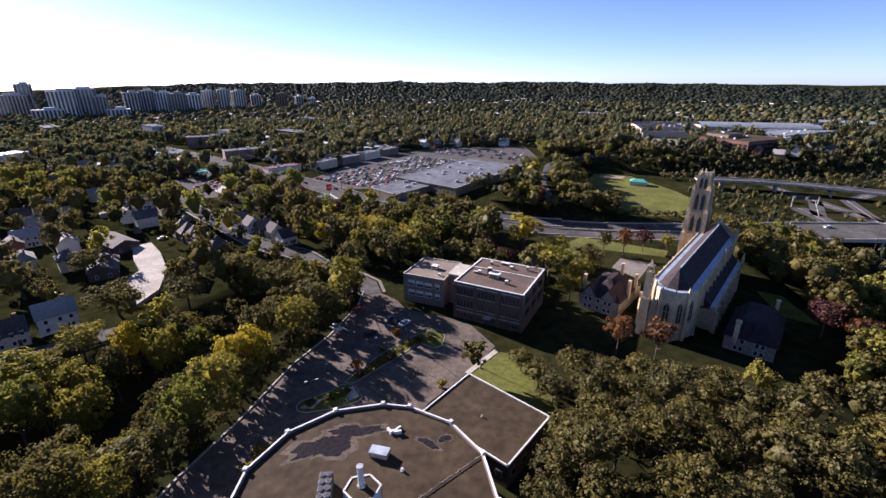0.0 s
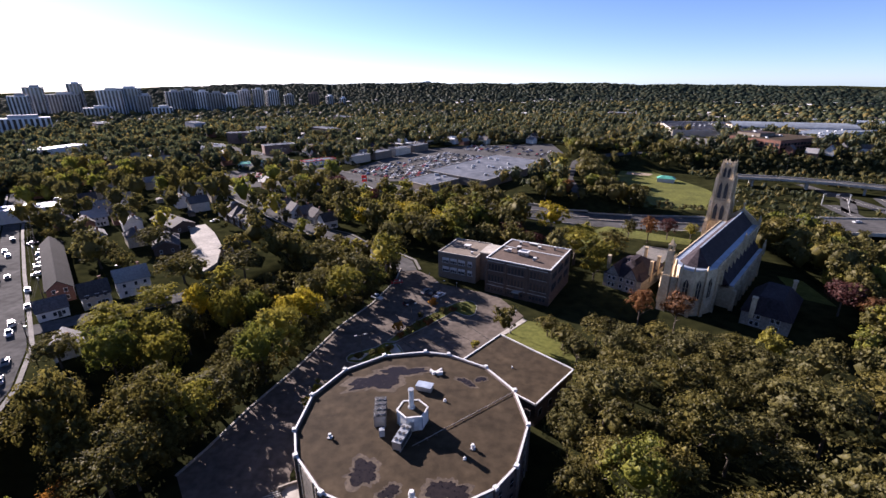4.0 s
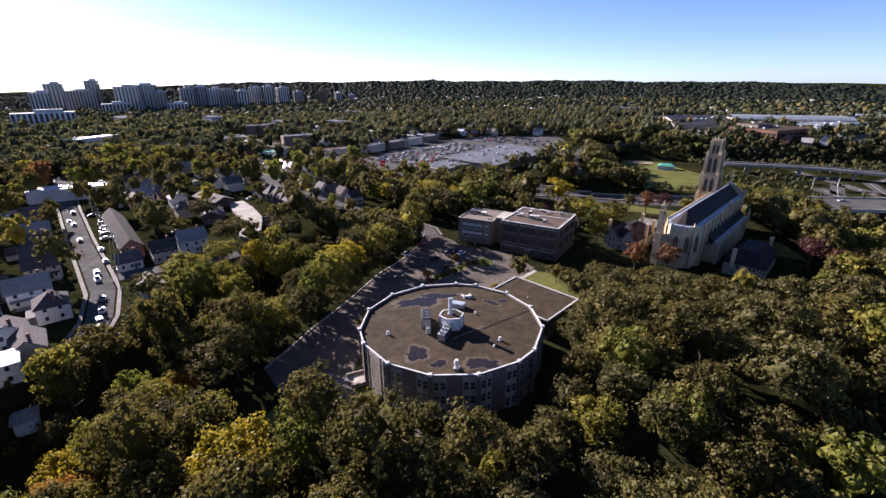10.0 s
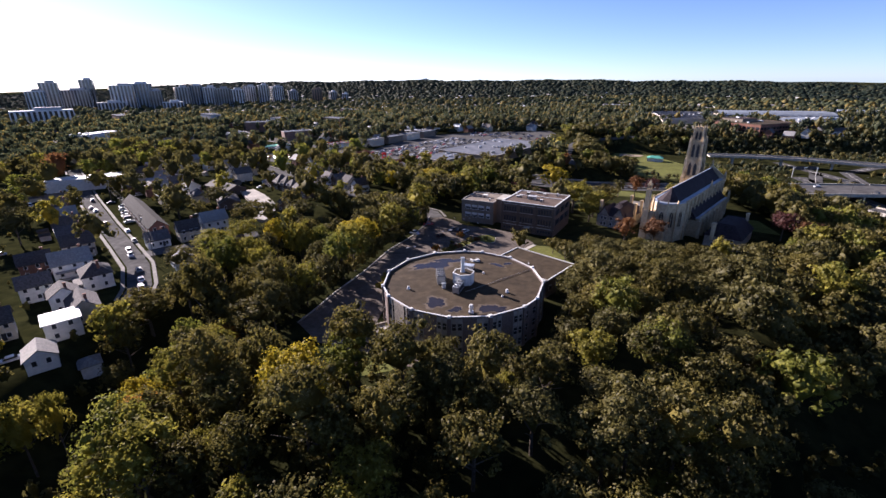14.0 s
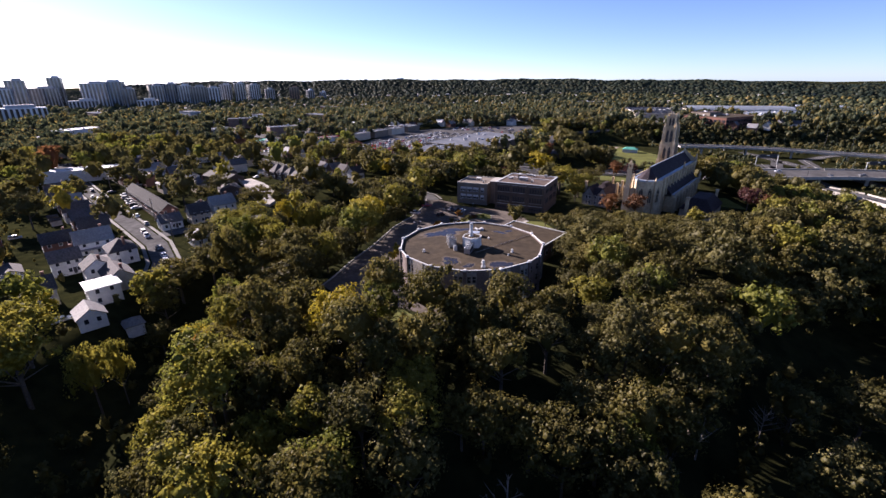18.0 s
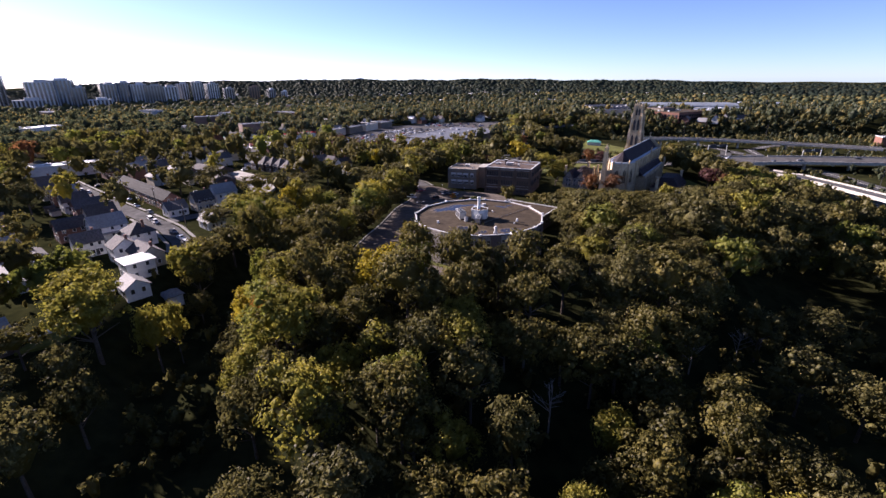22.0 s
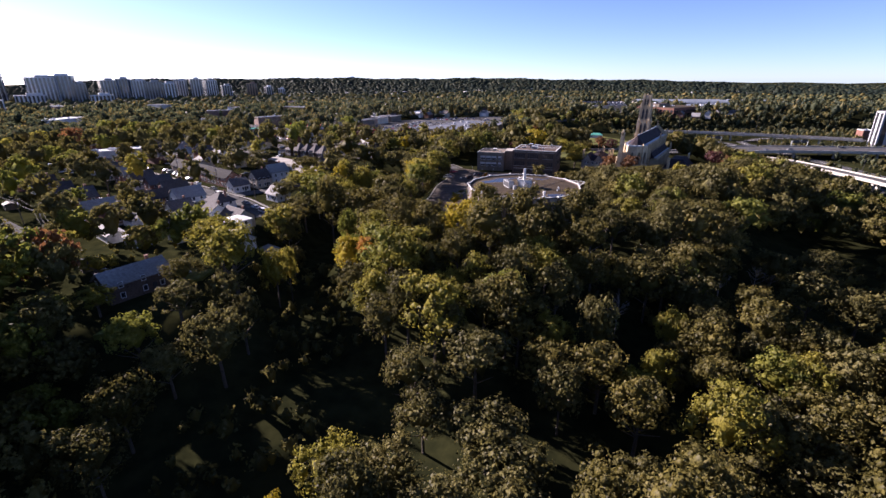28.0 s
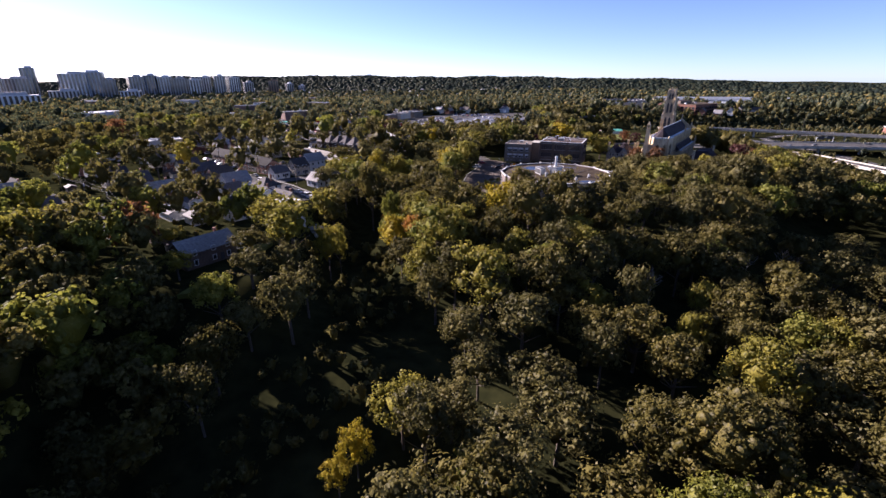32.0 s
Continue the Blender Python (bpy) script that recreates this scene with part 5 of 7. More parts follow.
house(-121.5, 67, ST + 90, 10, 8, 6.0, 9.4, SIDING, SHINGLE2, False, "white two storey gabled house with dark shutters")
for k in range(6):
    house(-184.5 + k * 8.3, 91.3 - k * 6.62, ST - 1.1, 10.7, 7.4, 5.0, 8.0, (BRICK, REDBRICK)[k % 2], BLACKROOF, False, "brick terrace house with a dark roof in a long row", chimney=False)
# beside the back street and the ravine edge
HOUSE_SPOTS += [(-106, -77, 6), (-102, -87, 6), (-110, -72, 6), (-98, -96, 5)]
house(-111.5, -64.5, 57, 14.5, 7.6, 4.6, 7.2, BRICK, SHINGLE2, False, "long brown bungalow with a grey shingle roof at the ravine edge")
house(-160, -7, ST + 90, 11, 8, 5.8, 9.6, REDBRICK, SHINGLE2, False, "red brick house with a grey gable roof and porch", porch=True)
house(-184, 13, ST + 90, 11, 9, 5.6, 9.2, REDBRICK, SHINGLE, False, L_BRICK, porch=True)
house(-203, 26, ST + 90, 10, 8, 5.4, 8.8, BEIGE, SHINGLE, False, L_BEIGE)
house(-147, -9, ST, 9, 5.5, 3.0, 4.2, SIDING, SHINGLE, False, "low white garage with a shallow roof", chimney=False, wins=False)
house(-146, -24, ST, 12, 5.5, 2.8, 3.9, SIDING, SHINGLE2, False, "row of low garages with pale roofs", chimney=False, wins=False)
house(-133, -30, ST, 7, 5.5, 2.8, 3.9, SIDING, SHINGLE2, False, "small garage with a pale roof", chimney=False, wins=False)
house(-121, -24, ST + 90, 8, 7, 5.2, 8.2, BEIGE, SHINGLE, False, L_BEIGE)
house(-172, -45, ST + 90, 11, 8, 5.2, 8.4, SIDING, SHINGLE2, False, "white house with a pale metal roof")
house(-188, -30, ST + 90, 10, 8, 5.2, 8.4, REDBRICK, SHINGLE, False, L_BRICK)
house(-205, -18, ST + 90, 10, 8, 5.2, 8.4, BEIGE, SHINGLE, False, L_BEIGE)
house(-222, -6, ST + 90, 10, 8, 5.2, 8.4, REDBRICK, SHINGLE2, False, L_BRICK)
house(-222, 40, ST + 90, 10, 8, 5.4, 8.8, SIDING, SHINGLE, False, L_WHITE)
house(-240, 52, ST + 90, 10, 8, 5.4, 8.8, REDBRICK, SHINGLE, False, L_BRICK)
# terrace with repeated gables near the school street
for k in range(6):
    house(-141 + k * 6.7, 156.5 - k * 4.6, ST, 6.4, 9, 4.6, 9.4, BRICK, SHINGLE, True, "narrow dark-roofed terrace house with a steep pointed roof", chimney=False)
house(-106.5, 106.8, ST + 45, 9, 9, 4.6, 8.6, BRICK, SHINGLE, True, "brown brick house with a steep dark roof beside the yard", chimney=False)
for k, (x, y) in enumerate(((-130, 182), (-120.5, 175), (-110.5, 168.5), (-101.5, 164), (-93, 159), (-83.5, 151.5))):
    house(x, y, ST + (90 if k % 2 else 0), 7.5, 7.5, 4.4, 7.8, (BRICK, BEIGE, SIDING)[k % 3], SHINGLE, False, ("brown brick house with a dark gable roof", L_BEIGE, L_WHITE)[k % 3])
for x, y in ((-223, 207), (-202, 203), (-224, 175), (-222, 154), (-208, 135)):
    house(x, y, ST + 90, 10, 9, 5.0, 8.4, SIDING, SHINGLE2, False, "white house with a pale grey gable roof")


def hall(name, outline, h, wall, roof, label, category, cap=WHITE, units=0, z0=None):
    """A flat-roofed block on a plan outline with a parapet and windows along its walls."""
    cx, cy = sum(p[0] for p in outline) / len(outline), sum(p[1] for p in outline) / len(outline)
    HOUSE_SPOTS.append((cx, cy, max(math.hypot(x - cx, y - cy) for x, y in outline) * 0.85))
    z = gz(cx, cy) if z0 is None else z0
    b = thing(name, pose(cx, cy, z), label, category)
    loc = [(x - cx, y - cy) for x, y in outline]
    part("wall", prism(loc, -1.5, h - 0.2), wall, b)
    part("roof", prism([(x * 0.985, y * 0.985) for x, y in loc], h - 0.2, h - 0.08), roof, b)
    for k in range(len(loc)):
        (x0, y0), (x1, y1) = loc[k], loc[(k + 1) % len(loc)]
        part("parapet_cap", box((x0 + x1) / 2, (y0 + y1) / 2, h - 0.25, math.hypot(x1 - x0, y1 - y0) + 0.3, 0.4, 0.5, math.degrees(math.atan2(y1 - y0, x1 - x0))), cap, b)
    g = random.Random(len(name) + int(abs(cx)))
    for k in range(units):
        q0, q1, q2 = Vector(loc[0]), Vector(loc[1]), Vector(loc[-1])
        p = q0 + (q1 - q0) * g.uniform(0.15, 0.85) + (q2 - q0) * g.uniform(0.15, 0.85)
        part("roof_unit", box(p.x, p.y, h - 0.1, g.uniform(1.5, 3.5), g.uniform(1.5, 2.5), g.uniform(0.9, 1.6), 20), STEEL, b)
    return b


def rect(x, y, turn, w, d):
    c, s = math.cos(radians(turn)), math.sin(radians(turn))
    return [(x + a * c - b * s, y + a * s + b * c) for a, b in ((0, 0), (w, 0), (w, d), (0, d))]


hall("white_block", rect(-270, 118, 40, 40, 14), 7.2, SIDING, WHITE, "long two storey white building with a bright flat roof", "commercial building", units=4)
house(-164, 138, -27, 26, 11, 3.6, 5.8, BRICK, SHINGLE, False, "long low hall with a dark pitched roof", chimney=False)
house(-143, 109, -50, 18, 10, 3.6, 5.8, BRICK, SHINGLE, False, "low hall with a dark pitched roof beside a yard", chimney=False)
slab("paved_yard", [(-153, 136), (-148, 142), (-134, 130), (-118, 113), (-107, 94), (-106, 82), (-112, 84), (-126, 101), (-128, 110), (-140, 121)], 0.25 + 1.2, KERB, "bright pale concrete yard", "yard", 1.5)
OPEN_YARD = [(-160, 132), (-148, 146), (-130, 134), (-112, 112), (-100, 92), (-104, 76), (-118, 78), (-134, 98)]


# ---- mall, shops, field, highway ----
mall = hall("mall", [(-59.3, 286.5), (-11, 253), (37, 342), (-12, 376)], 5.8, TAN, GREYROOF, "large low shopping mall with a grey flat roof", "shopping mall", CONCRETE, 14)
hall("mall_wing", [(-70, 256), (-49, 238), (-30, 268), (-53, 288)], 4.2, TAN, GREYROOF, "low wing of the mall with a grey roof", "shopping mall", CONCRETE, 4)
MALL_LOT = [(-134, 292), (-122, 366), (-110, 430), (-58, 474), (46, 508), (56, 420), (42, 380), (36, 346), (-12, 380), (-60, 296), (-66, 286), (-54, 276), (-86, 268), (-88, 258)]
slab("mall_parking_lot", MALL_LOT, 0.12, STREET, "wide grey parking lot full of cars", "parking lot", 0.3)
OPEN.append(OPEN_YARD)


def car_mesh(kind):
    """Body shell and glass of a car along x, 4.5 m long."""
    bm = bmesh.new()
    top = {"sedan": ((-0.95, 0.75), 1.42), "suv": ((-1.9, 0.8), 1.68), "pickup": ((-0.35, 0.95), 1.75)}[kind]
    prof = [(-2.25, 0.35), (-2.28, 0.62), (-2.1, 0.86), (1.15, 0.95), (2.05, 0.8), (2.25, 0.6), (2.22, 0.35)]
    rows = []
    for y, k in ((-0.86, 0.97), (-0.9, 1.0), (0.9, 1.0), (0.86, 0.97)):
        rows.append([bm.verts.new((x * k, y, z)) for x, z in prof])
    for a, b in zip(rows, rows[1:]):
        for k in range(len(prof) - 1):
            bm.faces.new((a[k], a[k + 1], b[k + 1], b[k]))
        bm.faces.new((a[-1], a[0], b[0], b[-1]))
    bm.faces.new(rows[0]), bm.faces.new(rows[-1])
    (x0, x1), zt = top
    addbox(bm, (x0 + x1) / 2, 0, zt - 0.08, x1 - x0, 1.36, 0.1)
    if kind == "pickup":
        for s in (-1, 1):
            addbox(bm, -1.35, s * 0.82, 0.85, 1.8, 0.12, 0.28)
    gl = bmesh.new()
    lo, hi = [], []
    for x, y in ((x0 - 0.55, -0.8), (x1 + 0.6, -0.8), (x1 + 0.6, 0.8), (x0 - 0.55, 0.8)):
        lo.append(gl.verts.new((max(x, -2.05), y, 0.88)))
    for x, y in ((x0, -0.67), (x1, -0.67), (x1, 0.67), (x0, 0.67)):
        hi.append(gl.verts.new((x, y, zt - 0.06)))
    for k in range(4):
        j = (k + 1) % 4
        gl.faces.new((lo[k], lo[j], hi[j], hi[k]))
    gl.faces.new(hi), gl.faces.new(lo[::-1])
    return bm, gl


CARS = {}


def car(x, y, turn, paint, kind="sedan", z=None, near=False):
    key = (paint, kind, near)
    m = pose(x, y, (gz(x, y) + 0.14) if z is None else z, 0, 0, turn)
    if key in CARS:
        return copy_thing(CARS[key], m)
    word = PAINTS[paint].name.split()[-1]
    body, gl = car_mesh(kind)
    if near:
        c = thing("car", m, f"{word} {kind} car parked on asphalt", "car", "parked cars")
        part("body", body, PAINTS[paint], c)
    else:
        c = tagged(part("car", body, PAINTS[paint]), f"{word} {kind} car parked on asphalt", "car", "parked cars")
        c.matrix_world = m
    part("glasshouse", gl, GLASS, c, "dark car windows")
    for sx in (-1.38, 1.38):
        if near:
            for sy in (-0.82, 0.82):
                w = part("wheel", tube(bmesh.new(), (sx, sy - 0.1, 0.32), (sx, sy + 0.1, 0.32), 0.32, 0.32, 12), TYRE, c)
                part("rim", tube(bmesh.new(), (sx, sy - 0.115, 0.32), (sx, sy + 0.115, 0.32), 0.2, 0.2, 10), STEEL, w)
    if near:
        for sy in (-0.62, 0.62):
            part("headlight", box(2.2, sy, 0.6, 0.1, 0.35, 0.14), WHITE, c)
            part("tail_light", box(-2.24, sy, 0.64, 0.08, 0.3, 0.16), RED, c)
    CARS[key] = c
    return c


g = random.Random(3)
# school lot
for x, y, t, p, k in ((-32.0, 75.5, 152, 0, "pickup"), (-10.8, 80.8, 60, 0, "sedan"), (-13.4, 82.0, 60, 2, "sedan"), (-19.8, 73.3, 55, 2, "suv"), (-28.6, 89.0, 20, 5, "sedan"), (-16.2, 83.0, 60, 3, "sedan")):
    car(x, y, t, p, k, 0.06, True)
# street of houses
for x, y, t, p, k in ((-225.5, 106, 142, 2, "suv"), (-139.5, 38.5, 142, 0, "suv"), (-134, 33.5, 142, 0, "pickup"), (-146.5, 49, -38, 3, "sedan"), (-112, 14, 140, 0, "sedan"), (-107, 8.5, 140, 0, "suv"), (-103.5, 4.5, 140, 1, "sedan"), (-119, 21, -40, 3, "sedan"), (-205, 88, 142, 0, "sedan"),
                      (-198, 98, 50, 1, "sedan"), (-192, 92, 50, 0, "suv"), (-186, 87, 50, 1, "sedan"), (-181, 82, 50, 0, "sedan"), (-176, 78, 50, 2, "suv"), (-171, 73, 50, 1, "sedan"), (-212, 92, 142, 1, "sedan"), (-180, 68.5, 142, 6, "sedan"), (-160, 60, -38, 0, "sedan")):
    car(x, y, t, p, k, None, True)
# mall rows
u, v = Vector((math.cos(radians(-25)), math.sin(radians(-25)))), Vector((-math.sin(radians(-25)), math.cos(radians(-25))))
n = 0
for r in range(15):
    for k in range(24):
        q = Vector((-128, 296)) + v * (r * 9.0 + 4) + u * (k * 2.9 + r * 0.4)
        if g.random() < 0.62 and inside(grow(MALL_LOT, -3), np.array([q.x]), np.array([q.y]))[0] and not inside(grow([(-59.3, 286.5), (-11, 253), (37, 342), (-12, 376)], 4), np.array([q.x]), np.array([q.y]))[0] and n < 240:
            car(q.x, q.y, 65 + (180 if g.random() < 0.5 else 0), g.choice((0, 0, 1, 1, 2, 2, 3, 3, 4, 5, 6)), g.choice(("sedan", "sedan", "suv")), 0.12)
            n += 1
for k in range(60):
    q = Vector((-40, 440)) + u * g.uniform(-20, 80) + v * (g.choice((0, 9, 18, 27, 36)))
    if inside(grow(MALL_LOT, -3), np.array([q.x]), np.array([q.y]))[0]:
        car(q.x, q.y, 65, g.choice((0, 1, 2, 3, 4, 5)), "sedan", 0.12)
for x, y, t in ((-150, 305, -37), (-182, 322, 143), (-100, 266, -37), (-215, 350, 143), (-66, 236, -37), (-130, 283, 143), (-255, 378, -37)):
    car(x, y, t, g.choice((0, 1, 2, 3)), "sedan")
# shops along the main street
hall("corner_shop", rect(-97, 212, 38, 18, 15), 4.2, SIDING, GREYROOF, "white flat-roofed corner shop", "shop", WHITE, 2)
hall("strip_shop", rect(-150, 244, -37, 30, 12), 4.0, BRICK, GREYROOF, "low brick shop row with a dark roof", "shop", WHITE, 2)
hall("strip_shop", rect(-176, 316, 52, 30, 12), 4.6, SIDING, GREYROOF, "white and red shop across the street", "shop", RED, 2)
hall("restaurant", rect(-229, 296, 45, 24, 14), 4.5, SIDING, GREENROOF, "low restaurant with a pale green roof", "restaurant", GREENROOF, 1)
hall("apartment_block", rect(-352, 461, 26, 42, 16), 13, BROWNWALL, GREYROOF, "brown brick apartment block with a flat roof", "apartment building", CONCRETE, 3)
hall("apartment_block", rect(-250, 374, 42, 32, 14), 10, BROWNWALL, GREYROOF, "low brown apartment block", "apartment building", CONCRETE, 2)
hall("long_block", rect(-312, 345, 50, 36, 30), 9, TOWERWALL, GREYROOF, "large pale flat-roofed building among trees", "commercial building", CONCRETE, 4)
hall("apartment_block", rect(-416, 285, 86, 42, 18), 15, TOWERWALL, WHITE, "pale four storey apartment block", "apartment building", WHITE, 3)
for k in range(4):
    hall("terrace_block", rect(-140 + k * 13, 336 + k * 27, 64, 23, 11), 7.0, (BEIGE, TAN)[k % 2], GREYROOF, "two storey grey terrace block beside the mall lot", "terrace", CONCRETE, 1)
slab("shop_parking", [(-215, 300), (-180, 276), (-150, 250), (-178, 232), (-216, 262), (-240, 284)], 0.16, STREET, "grey parking area by the shops", "parking lot", 0.3)
OPEN.append([(-240, 300), (-150, 255), (-178, 228), (-250, 280)])
for k in range(16):
    car(-205 + (k % 6) * 6 + g.uniform(-1, 1), 262 + (k // 6) * 9 - (k % 6) * 2.5, 50, g.choice((0, 1, 2, 3, 5)), "sedan", 0.16)


def sign(x, y, h, w, material, label):
    s = thing("pylon_sign", pose(x, y, gz(x, y), 0, 0, 20), label, "sign")
    part("post", box(0, 0, 0, 0.5, 0.5, h * 0.6), STEEL, s)
    part("panel", box(0, 0, h * 0.5, w, 0.6, h * 0.5), material, s)
    part("panel_bar", box(0, -0.33, h * 0.7, w * 0.7, 0.06, h * 0.08), WHITE, s)


sign(-186, 293, 11, 4.5, RED, "tall red pylon sign beside the main street")
sign(-96, 244, 9, 3.6, RED, "red and white pylon sign beside the main street")
sign(-166, 281, 7, 3.0, WHITE, "white pylon sign beside the main street")


def street_lamp(x, y, h, z=None, turn=0, label="grey steel street lamp with a curved arm", double=False):
    s = thing("street_lamp", pose(x, y, gz(x, y) if z is None else z, 0, 0, turn), label, "street lamp", "street lamps")
    part("base", box(0, 0, 0, 0.5, 0.5, 0.5, 0, 0.8), CONCRETE, s)
    part("pole", tube(bmesh.new(), (0, 0, 0.4), (0, 0, h), 0.09 if h < 12 else 0.16, 0.05, 8), DARKMETAL, s)
    for q in ((-1, 1) if double else (1,)):
        part("arm", tube(bmesh.new(), (0, 0, h), (q * 1.1, 0, h + 0.15), 0.04, 0.04, 6), DARKMETAL, s)
        part("lamp_head", box(q * 1.3, 0, h + 0.08, 0.7, 0.3, 0.14), STEEL, s)


for x, y in ((-24.8, 40.2), (-15.6, 60), (-9.8, 78), (14.6, 60)):
    street_lamp(x, y, 7.0, 0.1, 30, "parking lot lamp with two square heads", True)

# sports field
slab("sports_field", [(84, 312), (100, 268), (118, 257), (143, 257), (168, 317), (164, 345), (150, 385), (136, 432), (114, 428), (94, 360)], -13.85, GRASS, "wide green sports field", "sports field", 0.4)
slab("infield", [(112, 398), (132, 393), (138, 404), (116, 412)], -13.8, DIRT, "bare dirt infield at the end of the field", "infield", 0.1)
hut = steep_house("field_house", pose(132, 366, -13.85, 0, 0, -18), 14, 8, 3.4, 5.4, SIDING, GREENROOF, "white field house with a green metal roof", "pavilion", 0.15)

# highway and bridges
tagged(part("highway", ribbon(HIGHWAY[:6], 30, 0.2, deck_height), STREET), "wide grey highway with several lanes", "highway", kind="structure")
via = thing("viaduct", pose(0, 0, 0), "grey concrete road viaduct on piers", "viaduct")
part("deck", ribbon(HIGHWAY[5:], 30, 0.2, deck_height), STREET, via)
pts = along(HIGHWAY[5:], 14)
for k, (x, y) in enumerate(pts[:-1]):
    a, b = pts[k], pts[k + 1]
    t = math.degrees(math.atan2(b[1] - a[1], b[0] - a[0]))
    d = math.hypot(b[0] - a[0], b[1] - a[1])
    px, py = -math.sin(radians(t)), math.cos(radians(t))
    for s in (-1, 1):
        part("side_barrier", box((a[0] + b[0]) / 2 + px * s * 15, (a[1] + b[1]) / 2 + py * s * 15, -7.4, d + 0.3, 0.5, 2.0, t), CONCRETE, via)
    part("girder", box((a[0] + b[0]) / 2, (a[1] + b[1]) / 2, -8.0, d + 0.2, 27, 1.5, t), CONCRETE, via)
    if k % 2 == 0:
        for s in (-0.3, 0.3):
            p = part("pier", box(a[0] + px * s * 30, a[1] + py * s * 30, -13.5, 1.6, 1.2, 5.6, t), CONCRETE, via)
pts = along(HIGHWAY[:6], 20)
for s in (-15, 0, 15):
    for a, b in zip(pts, pts[1:]):
        t = math.degrees(math.atan2(b[1] - a[1], b[0] - a[0]))
        px, py = -math.sin(radians(t)), math.cos(radians(t))
        x, y = (a[0] + b[0]) / 2, (a[1] + b[1]) / 2
        tagged(part("road_barrier", box(x + px * s, y + py * s, float(deck_height(x)) + 0.2, math.hypot(b[0] - a[0], b[1] - a[1]), 0.45, 0.85, t), CONCRETE), "low concrete barrier along the highway", "barrier", kind="structure")
# ramp bridge with pale sides
RAMP = [(198, 166), (206, 150), (210, 120), (212, 86), (208, 40), (200, -20), (190, -90)]
ramp = thing("ramp_bridge", pose(0, 0, 0), "pale concrete ramp bridge curving on piers", "bridge")
part("deck", ribbon(RAMP, 11, 0, lambda x: -5.0), STREET, ramp)
pts = along(RAMP, 12)
for k, (a, b) in enumerate(zip(pts, pts[1:])):
    t = math.degrees(math.atan2(b[1] - a[1], b[0] - a[0]))
    d = math.hypot(b[0] - a[0], b[1] - a[1])
    px, py = -math.sin(radians(t)), math.cos(radians(t))
    x, y = (a[0] + b[0]) / 2, (a[1] + b[1]) / 2
    for s in (-1, 1):
        part("side_barrier", box(x + px * s * 5.5, y + py * s * 5.5, -5.9, d + 0.3, 0.4, 1.7, t), CONCRETE, ramp)
    part("girder", box(x, y, -6.4, d + 0.2, 9, 1.3, t), CONCRETE, ramp)
    if k % 2:
        part("pier", boxes(((a[0], a[1], -13.5, 1.6, 1.6, 6.4, t), (a[0], a[1], -7.6, 1.6, 7.0, 1.2, t))), CONCRETE, ramp)
over = thing("overpass", pose(0, 0, 0), "grey concrete road overpass with pale barriers", "bridge")
CROSS = [(186, 364), (225.6, 358.6), (261, 346), (291, 327), (326, 304), (366, 276)]
STREETS["cross"] = (CROSS, 14)
part("deck", ribbon(CROSS, 13, 0, lambda x: -6.5), STREET, over)
pts = along(CROSS, 16)
for k, (a, b) in enumerate(zip(pts, pts[1:])):
    t = math.degrees(math.atan2(b[1] - a[1], b[0] - a[0]))
    d = math.hypot(b[0] - a[0], b[1] - a[1])
    px, py = -math.sin(radians(t)), math.cos(radians(t))
    x, y = (a[0] + b[0]) / 2, (a[1] + b[1]) / 2
    for s in (-1, 1):
        part("side_barrier", box(x + px * s * 6.6, y + py * s * 6.6, -7.3, d + 0.3, 0.4, 1.7, t), CONCRETE, over)
    part("girder", box(x, y, -7.9, d + 0.2, 11, 1.3, t), CONCRETE, over)
    if k % 2:
        part("pier", box(a[0], a[1], -13.5, 1.6, 8.0, 5.8, t), CONCRETE, over)
for nm, pts, w in (("valley_road", [(232, 300), (228, 220), (226, 150), (220, 90), (210, 20), (200, -80)], 12), ("valley_road", [(256, 320), (262, 268), (262, 210), (255, 140), (246, 60), (236, -60)], 12), ("loop_road", [(262, 268), (280, 324), (320, 352), (380, 350), (430, 320)], 9), ("loop_road", [(233, 278), (256, 321), (250, 372)], 9)):
    tagged(part(nm, ribbon(pts, w, 0.2), STREET), "grey asphalt highway lane in the valley", "road", kind="structure")
    STREETS[nm + str(len(STREETS))] = (pts, w)
    tagged(part("lane_line", ribbon(pts, 0.25, 0.24), YELLOWPAINT), "pale painted lane line", "road marking", kind="structure")
for x, y, t in ((100, 214, 5), (128, 201, 186), (205, 226, 10), (252, 214, 183), (258, 250, 95), (223, 130, 92), (229, 210, 95), (150, 216, 10), (300, 220, 170), (240, 384, 0), (222, 60, 95)):
    z = gz(x, y) + 0.2 if near_line(HIGHWAY, np.array([x]), np.array([y]))[0] > 16 else float(deck_height(x)) + 0.2
    car(x, y, t, g.choice((0, 1, 2, 5, 3)), g.choice(("sedan", "suv")), z)
for k in range(9):
    x, y = along(HIGHWAY, 36)[k + 1]
    street_lamp(x, y + 16.5, 11, gz(x, y + 16.5), -90)
for x, y in ((196, 180), (222, 110), (236, 60), (270, 250), (300, 300), (250, 400), (330, 380)):
    street_lamp(x, y, 22, gz(x, y), 40, "very tall grey highway lamp mast")


# ---- far town ----
store = hall("warehouse", rect(205, 600, -8, 110, 150), 7, BEIGE, SLATE, "long low warehouse with many pale roof lines", "warehouse", WHITE, 12)
for k in range(11):
    part("roof_rib", box(0, -66 + k * 13.2, 6.9, 104, 2.4, 0.7, -8), GREYROOF, store, "pale raised roof rib")
FX, FY, FT = 268, 458, 32
fac = hall("factory", rect(FX, FY, FT, 62, 64), 12.5, REDBRICK, ROOFING, "dark red brick factory with a brown roof", "factory", BRICK, 8)
